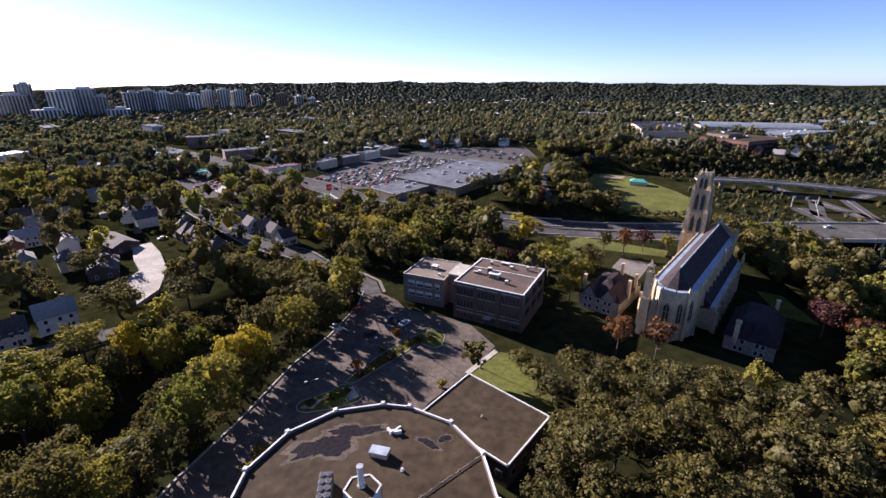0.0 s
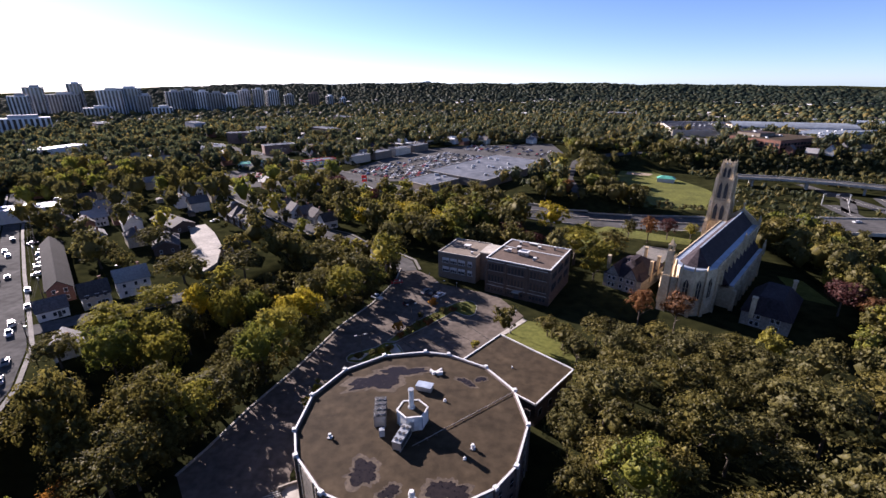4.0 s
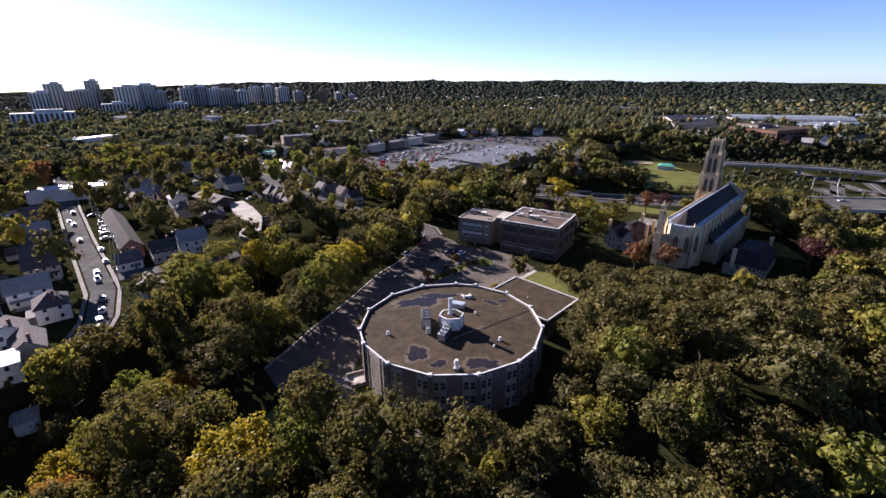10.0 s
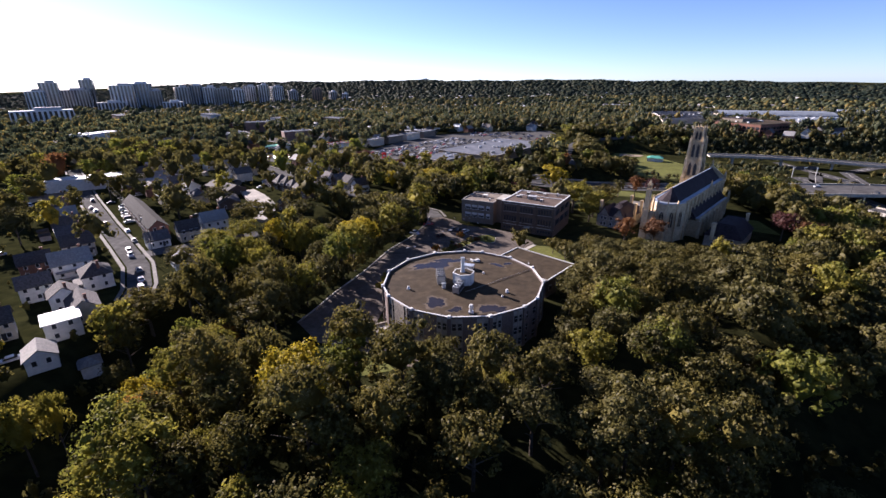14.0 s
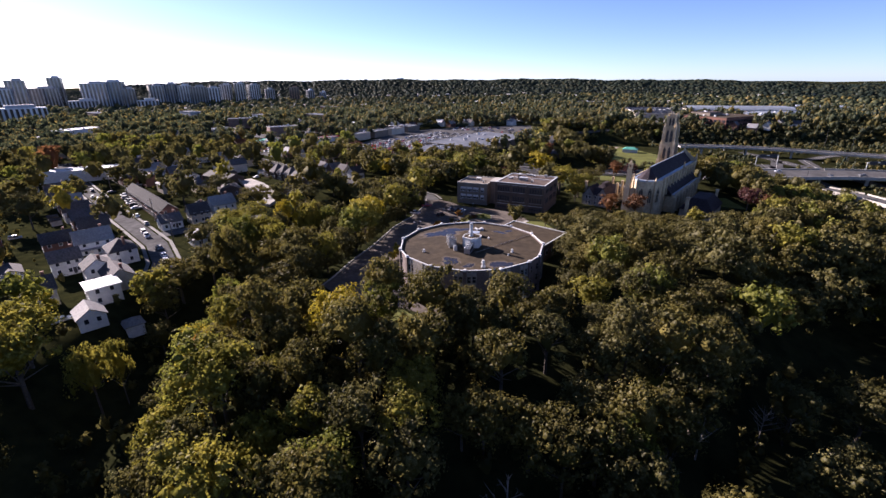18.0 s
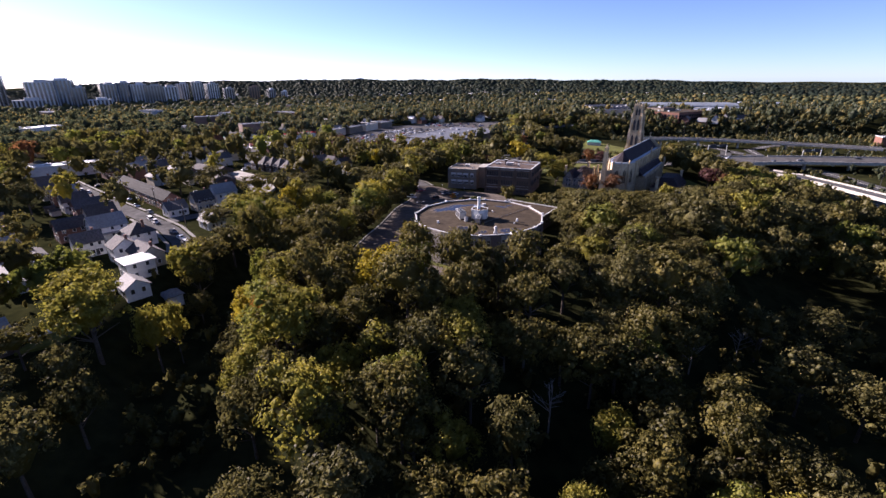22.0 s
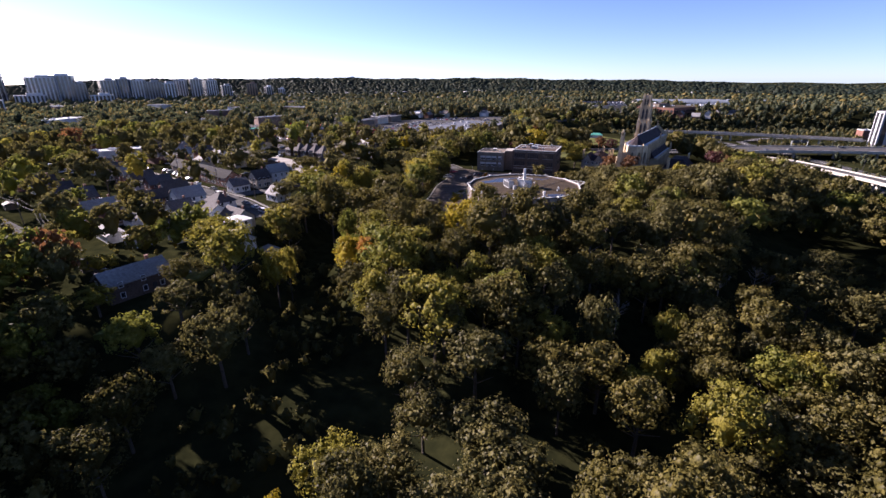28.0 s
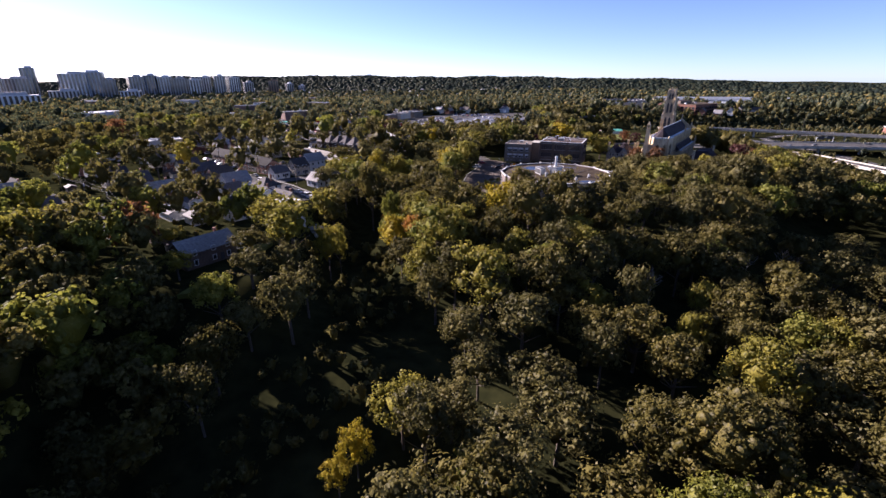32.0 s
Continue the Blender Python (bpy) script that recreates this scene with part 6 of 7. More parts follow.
for turn, length, sx in ((FT, 62, 1), (FT + 90, 64, 1)):
    for row in (2.6, 6.8):
        for k in range(12):
            u = 3 + k * (length - 6) / 11
            part("window", box(FX + math.cos(radians(turn)) * u - fac.location.x, FY + math.sin(radians(turn)) * u - fac.location.y, row, 3.6, 0.4, 2.6, turn), GLASS, fac)
hall("factory_wing", rect(330, 500, FT, 40, 34), 9, BRICK, GREYROOF, "low brown brick factory wing", "factory", BRICK, 4)
hall("factory_wing", rect(262, 490, FT, 24, 26), 16, TAN, SLATE, "raised centre of the factory", "factory", BRICK, 2)
slab("depot_yard", [(182, 500), (214, 482), (250, 556), (248, 596), (200, 596), (188, 580)], gz(215, 540) + 0.5, PAVING, "pale concrete yard in front of a warehouse", "yard", 3.0)
OPEN.append([(180, 498), (214, 480), (254, 556), (250, 596), (200, 598), (186, 580)])
bt = thing("arched_hall", pose(365, 650, gz(365, 650), 0, 0, -12), "large pale arched-roof industrial hall", "warehouse")
bm = bmesh.new()
prev = None
for k in range(13):
    t = math.pi * k / 12
    row = [bm.verts.new((x, -30 * math.cos(t), 8 + 6 * math.sin(t))) for x in (-70, 70)]
    if prev:
        bm.faces.new((prev[0], prev[1], row[1], row[0]))
    prev = row
part("roof", bm, GALV_ROOF, bt)
part("wall", box(0, 0, -1, 139, 59, 9.2), BEIGE, bt)
hall("warehouse", rect(450, 760, -30, 130, 50), 10, SIDING, GALV_ROOF, "very long pale blue-grey warehouse", "warehouse", WHITE, 10)
hall("warehouse", rect(346, 540, 34, 120, 40), 9, SIDING, GALV_ROOF, "pale warehouse near the highway", "warehouse", WHITE, 6)
hall("warehouse", rect(620, 620, -15, 160, 50), 10, SIDING, GALV_ROOF, "long pale warehouse with a grey roof", "warehouse", WHITE, 6)
hall("red_block", rect(424, 344, -20, 10, 16), 9, REDBRICK, GREYROOF, "red brick office block", "office building", WHITE, 1)


def tower_block(x, y, turn, w, d, h, wall, label, floors=3.0):
    """A far apartment tower with floor bands, window strips and a plant room."""
    b = thing("apartment_tower", pose(x, y, gz(x, y), 0, 0, turn), label, "apartment tower", "towers of the skyline")
    HOUSE_SPOTS.append((x, y, max(w, d) * 0.6))
    part("wall", box(0, 0, -2, w, d, h + 2), wall, b)
    part("plant_room", box(w * 0.1, 0, h, w * 0.45, d * 0.5, 4), wall, b)
    for k in range(int(w / 6)):
        xx = -w / 2 + (k + 0.5) * w / int(w / 6)
        part("window_strip", box(xx, 0, 1.5, w / int(w / 6) * 0.55, d + 0.3, h - 3), GLASS, b)
    for k in range(int(d / 6)):
        yy = -d / 2 + (k + 0.5) * d / int(d / 6)
        part("window_strip", box(0, yy, 1.5, w + 0.3, d / int(d / 6) * 0.55, h - 3), GLASS, b)


tower_block(392, 286, -20, 14, 16, 33, TOWERWALL, "pale apartment tower near the highway")
for az, dist, w, d, top in ((-51.4, 1285, 32, 28, 66), (-52.6, 1236, 30, 24, 50), (-48.3, 1384, 26, 26, 72), (-49.4, 1365, 60, 24, 50), (-45.8, 1233, 46, 24, 59), (-44.2, 1243, 46, 26, 62), (-42.9, 1222, 24, 22, 47), (-40.3, 1281, 32, 22, 53), (-38.9, 1290, 26, 22, 56),
                            (-37.6, 1280, 30, 20, 52), (-36.3, 1269, 36, 20, 49), (-34.9, 1279, 34, 20, 46), (-33.3, 1378, 30, 22, 52), (-31.9, 1358, 26, 22, 55), (-30.4, 1377, 30, 22, 51)):
    a = radians(az)
    x, y = 20 + dist * math.sin(a), -45 + dist * math.cos(a)
    tower_block(x, y, -az * 0.5 + (az * 37 % 40), w, d, top - gz(x, y), TOWERWALL, "pale concrete apartment tower of the skyline")
for az, dist, w, d, top in ((-28.6, 1430, 26, 20, 38), (-25.8, 1426, 28, 20, 42), (-24, 1436, 20, 18, 33), (-22.5, 1445, 18, 18, 27), (-53.4, 900, 75, 20, 26), (-41.6, 1150, 40, 18, 24), (-47, 1180, 50, 20, 26)):
    a = radians(az)
    x, y = 20 + dist * math.sin(a), -45 + dist * math.cos(a)
    tower_block(x, y, -az * 0.5 + (az * 37 % 40), w, d, top - gz(x, y), BROWNWALL if -27 < az < -24 else TOWERWALL, "pale concrete apartment tower of the skyline" if not -27 < az < -24 else "brown brick apartment tower of the skyline")
tower_block(-740, 3450, 5, 60, 20, 20, TOWERWALL, "long building standing on the wooded ridge")
for az, dist, w, h in ((-33, 700, 34, 14), (-27, 660, 50, 14), (-40, 820, 44, 16), (-24, 900, 40, 14), (-20, 760, 30, 9), (9, 960, 60, 10), (14, 900, 70, 9), (-48, 900, 50, 14)):
    a = radians(az)
    x, y = 20 + dist * math.sin(a), -45 + dist * math.cos(a)
    hall("flat_block", rect(x, y, -35, w, 16), h, (BROWNWALL, TOWERWALL, BRICK)[int(dist) % 3], GREYROOF, "low flat-roofed apartment block among trees", "apartment building", CONCRETE, 2)

# sheds and cars among the gardens
g = random.Random(29)
n = 0
for k in range(900):
    x, y = g.uniform(-290, -100), g.uniform(-60, 190)
    if n >= 46 or not clear(np.array([x]), np.array([y]), 1)[0]:
        continue
    n += 1
    if n % 2:
        car(x, y, ST + 90 * g.randrange(2) + g.uniform(-4, 4), g.choice((0, 0, 1, 1, 2, 3, 5)), g.choice(("sedan", "suv")), gz(x, y) + 0.02)
        HOUSE_SPOTS.append((x, y, 2.5))
    else:
        w, d = g.uniform(3, 5.5), g.uniform(2.6, 4)
        s = thing("garden_shed", pose(x, y, gz(x, y), 0, 0, ST + 90 * g.randrange(2)), "small garden shed with a shallow pitched roof", "shed", "sheds of the gardens")
        part("wall", box(0, 0, -0.5, w, d, 2.8), g.choice((SIDING, BEIGE, WOODPOLE)), s)
        for q in (-1, 1):
            bm = bmesh.new()
            vs = [bm.verts.new(p) for p in ((-w / 2 - 0.2, q * (d / 2 + 0.25), 2.15), (w / 2 + 0.2, q * (d / 2 + 0.25), 2.15), (w / 2 + 0.2, 0, 3.0), (-w / 2 - 0.2, 0, 3.0), (-w / 2 - 0.2, q * (d / 2 + 0.25), 2.3), (w / 2 + 0.2, q * (d / 2 + 0.25), 2.3), (w / 2 + 0.2, 0, 3.15), (-w / 2 - 0.2, 0, 3.15))]
            for f in ((0, 1, 2, 3), (7, 6, 5, 4), (0, 4, 5, 1), (1, 5, 6, 2), (2, 6, 7, 3), (3, 7, 4, 0)):
                bm.faces.new([vs[i] for i in f])
            part("roof_slope", bm, g.choice((SHINGLE, SHINGLE2)), s)
        HOUSE_SPOTS.append((x, y, 4))

# far houses
g = random.Random(11)
spots = []
for k in range(2600):
    az, dist = g.uniform(-56, 34), 230 + 900 * g.random() ** 1.3
    x, y = 20 + dist * math.sin(radians(az)), -45 + dist * math.cos(radians(az))
    if len(spots) >= 270 or (az > 2 and dist < 560) or (x > -120 and y < 260) or not clear(np.array([x]), np.array([y]), 4)[0] or any(math.hypot(x - a, y - b) < 15 for a, b in spots):
        continue
    spots.append((x, y))
for x, y in spots:
    k = g.randrange(3)
    house(x, y, ST + 90 * g.randrange(2), g.uniform(8, 12), g.uniform(7, 8.5), g.uniform(4.6, 5.8), g.uniform(7.6, 9.2), (SIDING, REDBRICK, BEIGE)[k], g.choice((SHINGLE, SHINGLE, SHINGLE2)), g.random() < 0.3, (L_WHITE, L_BRICK, L_BEIGE)[k], far=True)


# roofs of the town further off
FARTOWN = leaf("far roofs and walls", ((0.05, 0.045, 0.045), (0.12, 0.11, 0.11), (0.3, 0.27, 0.24), (0.6, 0.6, 0.6)), clear=0.0, vary=1.0)
vs, fs = [], []
for k in range(1500):
    az, dist = g.uniform(-56, 34), 480 + 1300 * g.random() ** 1.2
    x, y = 20 + dist * math.sin(radians(az)), -45 + dist * math.cos(radians(az))
    if (x > 60 and y < 640) or not clear(np.array([x]), np.array([y]), 2)[0]:
        continue
    w, d, e, z = g.uniform(8, 16) if k % 9 else g.uniform(25, 45), g.uniform(7, 10) if k % 9 else 15, g.uniform(4.5, 6), gz(x, y)
    t = radians(ST + 90 * g.randrange(2))
    top = e + (g.uniform(2.5, 3.6) if k % 9 else 0.02)
    c, q = math.cos(t), math.sin(t)
    b = len(vs)
    for px, py, pz in ((-w, -d, 0), (w, -d, 0), (w, d, 0), (-w, d, 0), (-w, -d, e), (w, -d, e), (w, d, e), (-w, d, e)):
        vs.append((x + (px * c - py * q) / 2, y + (px * q + py * c) / 2, z + pz))
    for f in ((0, 1, 5, 4), (1, 2, 6, 5), (2, 3, 7, 6), (3, 0, 4, 7)):
        fs.append([b + i for i in f])
    b = len(vs)
    for px, py, pz in ((-w - 1, -d - 1, e), (w + 1, -d - 1, e), (w + 1, d + 1, e), (-w - 1, d + 1, e), (-w - 1, 0, top), (w + 1, 0, top)):
        vs.append((x + (px * c - py * q) / 2, y + (px * q + py * c) / 2, z + pz))
    for f in ((0, 1, 5, 4), (2, 3, 4, 5)):
        fs.append([b + i for i in f])
    if len(vs) > 14 * 700:
        break
tagged(part("far_houses", mesh_np("far_houses", np.array(vs), np.array(fs), FARTOWN), None), "many small houses and low blocks of the far town", "houses", kind="stuff")

# ---- planting ----
# trees that stand out
for kind, x, y, s, w in (("gold", -45.5, 50, 1.15, 1.05), ("gold", -48, 45, 0.9, 1.0), ("lime", -43, -26, 0.8, 1.1), ("lime", -31.5, -38, 0.8, 1.0), ("gold", -25, 148, 1.0, 1.3), ("lime", -36, 150, 1.0, 1.3), ("gold", -44, 158, 0.9, 1.2), ("gold", 9, 182, 0.95, 1.1), ("gold", 30, 150, 1.0, 1.3),
                         ("purple", -97, 201, 1.0, 1.1), ("purple", -68, 178, 0.9, 1.1), ("rust", 53, 71, 0.75, 1.1), ("rust", 63, 69.5, 0.7, 1.1), ("rust", 74, 152, 0.75, 1.1), ("dull", 66, 155, 0.8, 1.0), ("purple", 84, 158, 0.7, 1.1), ("lime", 95, 160, 0.6, 1.1),
                         ("purple", 117, 88, 0.8, 1.2), ("rust", 122, 80, 0.7, 1.1), ("lime", -93, 40, 0.75, 1.2), ("dull", -190, 38, 0.95, 1.3), ("olive", 25.5, 60, 0.48, 1.5), ("olive", 29.5, 53, 0.52, 1.4), ("dull", 32.5, 46, 0.55, 1.3),
                         ("orange", -66, -10, 0.7, 1.0), ("lime", -58, 20, 0.8, 1.0)):
    if s > 0.01:
        tree(kind, x, y, s, wide=w)
        HOUSE_SPOTS.append((x, y, 5.5 * s * w))
        if kind in ("gold", "orange", "lime", "fresh"):
            HOUSE_SPOTS.append((x - 7.5, y + 4.8, 4.5))


def stand(kind, x, y, top, r):
    """A tree whose crown reaches a given height and spread."""
    k = int(abs(x * 7 + y * 3)) % len(SHAPES)
    scale = max(0.45, (top - 1.2 - gz(x, y)) / SHAPES[k][1])
    tree(kind, x, y, scale, k, wide=min(2.0, max(0.5, 0.88 * r / (SHAPES[k][2] * scale))))
    HOUSE_SPOTS.append((x, y, r * 0.92 + 1.6))


# along the ravine and the west bank
# rows from (-95, -90) on are added only to shade the ravine floor
for row in (("lime", -96, -50, 16.5, 8.5), ("lime", -89, -58, 15.5, 8), ("lime", -81, -51, 7.5, 5), ("lime", -79, -46, 6, 3), ("olive", -77, 0, 16.5, 7), ("lime", -78, 30, 9.5, 6.5), ("orange", -55, -47, 10, 4), ("dull", -58, -56, 5.5, 5), ("dull", -80, -88, 8.5, 7), ("dull", -87, -94, 4, 5.5),
            ("dull", -47, -77, 6, 6), ("dull", -42, -73, 10, 6), ("olive", -160, -49, 13, 9), ("lime", -125, -58, 8, 5), ("fresh", -118, -84, 9, 6), ("lime", -111, -78, 7, 5), ("fresh", -95, -90, 8, 5.5), ("dull", -92, -79, 9.5, 5.5), ("dull", -80, -76, 6.5, 5.5), ("olive", -97, -67, 11.5, 5.5), ("dull", -86, -70, 9, 5), ("olive", -90, -104, 4, 6), ("dull", -88, -114, 2, 6)):
    stand(*row)
# big trees between the street of houses and the ravine
for row in (("dull", -152, 83, 12.5, 8), ("dull", -145, 104, 12.5, 10), ("olive", -108, 76, 13, 11), ("dull", -88, 84, 12.5, 11), ("dull", -82, 107, 12.5, 11), ("dull", -59, 94, 12.5, 9), ("lime", -98, 35, 12.5, 10.5), ("lime", -97, 51, 12, 8), ("gold", -85, 54, 12, 5.6), ("lime", -73, 53, 12, 5.6), ("dull", -102, 22, 11, 6.5),
            ("dull", -55, 30, 12.5, 5.4), ("dull", -50, 13, 11.5, 7.5), ("olive", -55, -10, 10.5, 10), ("olive", -92, -6, 8.5, 9), ("dull", -90, 8, 8.5, 8), ("lime", -57, -24, 11, 5.5), ("fresh", -65, -22, 10, 4.5)):
    stand(*row)
for row in (("lime", 44, 104, 11, 6), ("lime", 38, 119, 16, 10), ("lime", 47, 113, 14, 7.5), ("olive", 54, 127, 14, 8), ("lime", 43, 141, 13, 7), ("purple", 12, 136, 13, 7), ("purple", 22, 130, 11, 5.5)):
    stand(*row)
# the brow of the wood below the round building
for row in (("gold", -27, -41, 18.4, 7.2), ("olive", -38, -46, 15.6, 6.2), ("olive", -38, -34, 17, 6), ("lime", -32, -68, 8.5, 5.6), ("dull", -16, -66, 14.2, 6.6), ("olive", -8, -46, 17, 6.2), ("dull", 16.4, -41.5, 16.2, 6), ("lime", -8.4, -56.4, 12.7, 5.6), ("dull", 22.5, -53.4, 8.7, 6), ("olive", 7, -50, 15, 6),
            ("dull", 30, -31, 12.4, 6), ("dull", 40, -30, 9.5, 6), ("olive", 19, -28.6, 14.4, 5.6), ("lime", 29.5, -18, 13.5, 5.4), ("dull", -49, -32, 12, 6), ("olive", 54, -3, 13.5, 6.5), ("dull", 60, -12, 11, 6)):
    stand(*row)
for row in (("dull", 27.5, 12, 13, 5), ("olive", 28, 0, 12.5, 5), ("dull", 25, -10.5, 11.5, 4.6), ("olive", 33, 6, 14, 5.2), ("dull", 21.5, -19, 10.5, 4.6), ("olive", 13, -22.5, 8, 4.2), ("dull", 4, -26, 7.5, 4.2), ("olive", 37, 14, 15, 5.4), ("dull", 35, -8, 13.5, 5.4), ("olive", 44, 4, 15, 5.6), ("dull", 30, 21, 12.5, 5), ("olive", 34, 31, 12, 5)):
    stand(*row)
# the crest east of the round building
for row in (("olive", 50, 14.6, 19, 6.5), ("dull", 57, 14, 14, 6), ("dull", 36, 22.4, 17.5, 6), ("olive", 51, 30, 16, 6.5), ("dull", 72, 26.6, 15, 6.5), ("dull", 77, 22, 17, 6.5), ("olive", 93, 32, 16, 7), ("dull", 106, 45, 16, 7), ("dull", 85, 42, 14, 6.5), ("dull", 64, 8, 14, 6)):
    stand(*row)
# the thick wood between the roof terrace and the church
for row in (("olive", 39, 57, 10.5, 5), ("dull", 46, 55, 10, 5.5), ("olive", 55, 56, 10, 5.5), ("dull", 64, 55, 9.5, 5.5), ("olive", 73, 54, 9.5, 5.5), ("dull", 41, 46, 12, 5.5), ("olive", 49, 46, 11.5, 5.5), ("dull", 58, 47, 12, 6), ("olive", 67, 46, 11, 5.5), ("dull", 76, 46, 11, 5.5),
            ("olive", 41, 36, 12.5, 5.5), ("dull", 49, 38, 12, 5), ("olive", 60, 37, 13, 6), ("dull", 69, 36, 12.5, 5.5), ("olive", 78, 34, 12.5, 5.5), ("dull", 43, 28, 13.5, 5.5), ("olive", 61, 27, 13.5, 6), ("dull", 64, 18, 13.5, 5.5), ("olive", 44, 14, 14, 5)):
    stand(*row)
# the foot of the slope and the valley
for row in (("dull", -0.5, -83.5, 8.8, 4.6), ("lime", 17.5, -79.5, 3.5, 4.4), ("lime", -10, -84, 4.8, 5.2), ("dull", 64, -44, 3.7, 6), ("dull", 78, -43, 3.3, 6.5), ("dull", 61, -63, 5, 7), ("dull", 68, -70, 3, 6.5), ("lime", 8, -94, 3.2, 3.6), ("dull", -27, -92, 6.4, 7.5), ("olive", 17, -99, 4.4, 6),
            ("dull", -26, -108, 0.6, 8), ("dull", -42, -114, -2, 6.5), ("gold", -57.5, -122, -3.2, 3.2), ("gold", -60, -125, -7.5, 2.8), ("olive", 0.5, -105, 3.2, 6), ("dull", -12, -100, 3.7, 5)):
    stand(*row)
for row in (("dull", -24, -118, 0.6, 8), ("dull", -34, -123, -0.4, 7.5), ("olive", 8, -118, 0.2, 7.5), ("dull", -5, -118, -0.8, 5.5), ("olive", 30, -108, 3, 7), ("dull", 24, -120, 0.5, 8), ("dull", -37, -104, 0.5, 6), ("olive", -18, -132, -1.5, 8), ("dull", 12, -134, -1.5, 8)):
    stand(*row)
HOUSE_SPOTS += [(-60, -138, 13), (-48, -131, 5), (-66, -124, 7), (-103, -82, 5), (-101, -57, 5), (-62, -88, 8), (-12, -108, 4), (-14, -116, 4), (-15, -126, 4.5), (-48, -96, 7), (-52, -105, 6), (-46, -88, 5), (-55, -84, 6), (0, -68, 5), (10, -70, 6), (8, -84, 5), (15, 63, 7), (18, 72, 7)]


def shrub(x, y, r, h, material, label, z=None):
    """A low bush of leaves on a few stems."""
    s = thing("shrub", pose(x, y, gz(x, y) if z is None else z), label, "shrub", "shrubs")
    v, f = crown_arrays(int(abs(x * 13 + y * 7)), h, r, 20, 18, 0.22, 0.0)
    part("leaves", mesh_np("leaves", v, f, material), None, s)
    part("stems", tube(bmesh.new(), (0, 0, -0.3), (0, 0, h * 0.6), 0.06, 0.03, 5), BARK, s)


for x, y, r, h, m, l in ((-11.4, 73, 1.5, 3.0, ORANGE, "rounded orange autumn shrub on a traffic island"), (-18.7, 55.5, 1.6, 2.8, ORANGE, "rounded orange autumn shrub on a traffic island"), (5.2, 50.6, 1.3, 1.8, LIME, "small yellow-green bush at the corner of the annex"), (-14, 65, 1.0, 1.5, OLIVE, "low green bush on a traffic island"), (-8, 70, 1.0, 1.4, OLIVE, "low green bush on a traffic island"),
                         (-1, 72, 0.9, 1.2, LIME, "low yellow-green bush on a traffic island"), (-28.4, 22, 2.6, 4.6, LIME, "yellow-green bush beside the round building"), (-29.4, 19, 1.9, 3.2, GOLD, "yellow bush beside the round building"), (-20.5, 43.5, 1.0, 1.2, LIME, "low bush on a traffic island")):
    shrub(x, y, r, h, m, l, 0.1)
for k in range(7):
    shrub(-17.2 + k * 2.1, 52.4 + k * 3.1, 1.25 + 0.3 * (k % 2), 1.3 + 0.5 * (k % 3), DULL if k % 3 else RUST, "low dark bush on a traffic island", 0.1)
for x, y in ((-25.5, 40.2), (-22, 42.2), (-18.6, 45.5)):
    shrub(x, y, 1.2, 1.2, DULL, "low dark bush on a traffic island", 0.1)

KERBSIDE = [(-52.5, -8), (-50, 6), (-48, 18), (-45, 33), (-42, 54), (-37.5, 72), (-34.5, 90), (-36.5, 104)]
for k, (x, y) in enumerate(along(KERBSIDE, 6.2)):
    if math.hypot(x + 46.5, y - 48) > 8:
        tree(("dull", "olive", "lime", "dull", "fresh", "lime", "olive")[k % 7], x + 1.6, y, (1.0, 0.88, 1.1, 0.84, 1.12)[k % 5] * (0.82 if y < 24 else 1.0))
hedge = [(x + 3.2 + rng.uniform(-0.8, 0.8), y + rng.uniform(-1, 1), 0.0, rng.uniform(0.26, 0.46), rng.integers(6), rng.uniform(0, 6.28)) for x, y in along(KERBSIDE, 1.7)]
hedge += [(x - 0.5 + rng.uniform(-1, 1), y + rng.uniform(-1, 1), -0.3, rng.uniform(0.3, 0.5), rng.integers(6), rng.uniform(0, 6.28)) for x, y in along(KERBSIDE, 2.6)]
woods("kerbside_bushes", "dense bushes along the edge of the lot", hedge, MID, OLIVE)
TRAIL = [(-84, -160), (-79, -130), (-75, -110), (-70, -90), (-69, -66), (-75, -44), (-77, 0), (-72, 45)]
tagged(part("trail", ribbon(TRAIL, 2.4, 0.12), SHADEGROUND), "dark trail at the bottom of the ravine", "trail", kind="structure")
# the wood: nearest trees singly, the others joined
X, Y = scatter(-90, 236, -158, 206, 8.0, 21)
ok = clear(X, Y) & ~((X < -84) & (Y < -92)) & ~((Y > 196)) & (near_line(TRAIL, X, Y) > np.where(Y < -95, 19, np.where(Y < -40, 13, 7))) & ~((X > 20) & (X < 150) & (Y > 118)) & (near_line(KERBSIDE, X, Y) > 5) & ~((X > 150) & (Y < 120)) & ~((X > 165))
X, Y = X[ok], Y[ok]
g = np.random.default_rng(5)
size = g.uniform(0.8, 1.2, len(X)) * np.where((near_line([(x + 8, y - 13) for x, y in STREETS["school_street"][0][1:-1]], X, Y) < 12) & (Y > 112), 0.62, 1) * np.where((np.hypot(X - RC[0], Y - RC[1]) < 40) & (Y < 0), np.where(X < 12, 0.62, 0.85), 1) * np.where(Y < -74, 1.12, 1) * np.where((X > 120) & (Y > 90), 0.72, 1) * np.where((X > 34) & (X < 120) & (Y > 30) & (Y < 64), 0.78, 1)
hue = g.random(len(X))
wide = near_line([(-10, -125), (-20, -60), (-50, 0)], X, Y)
order = np.argsort(np.minimum(np.hypot(X + 20, Y + 95), wide * 1.3))
rest = []
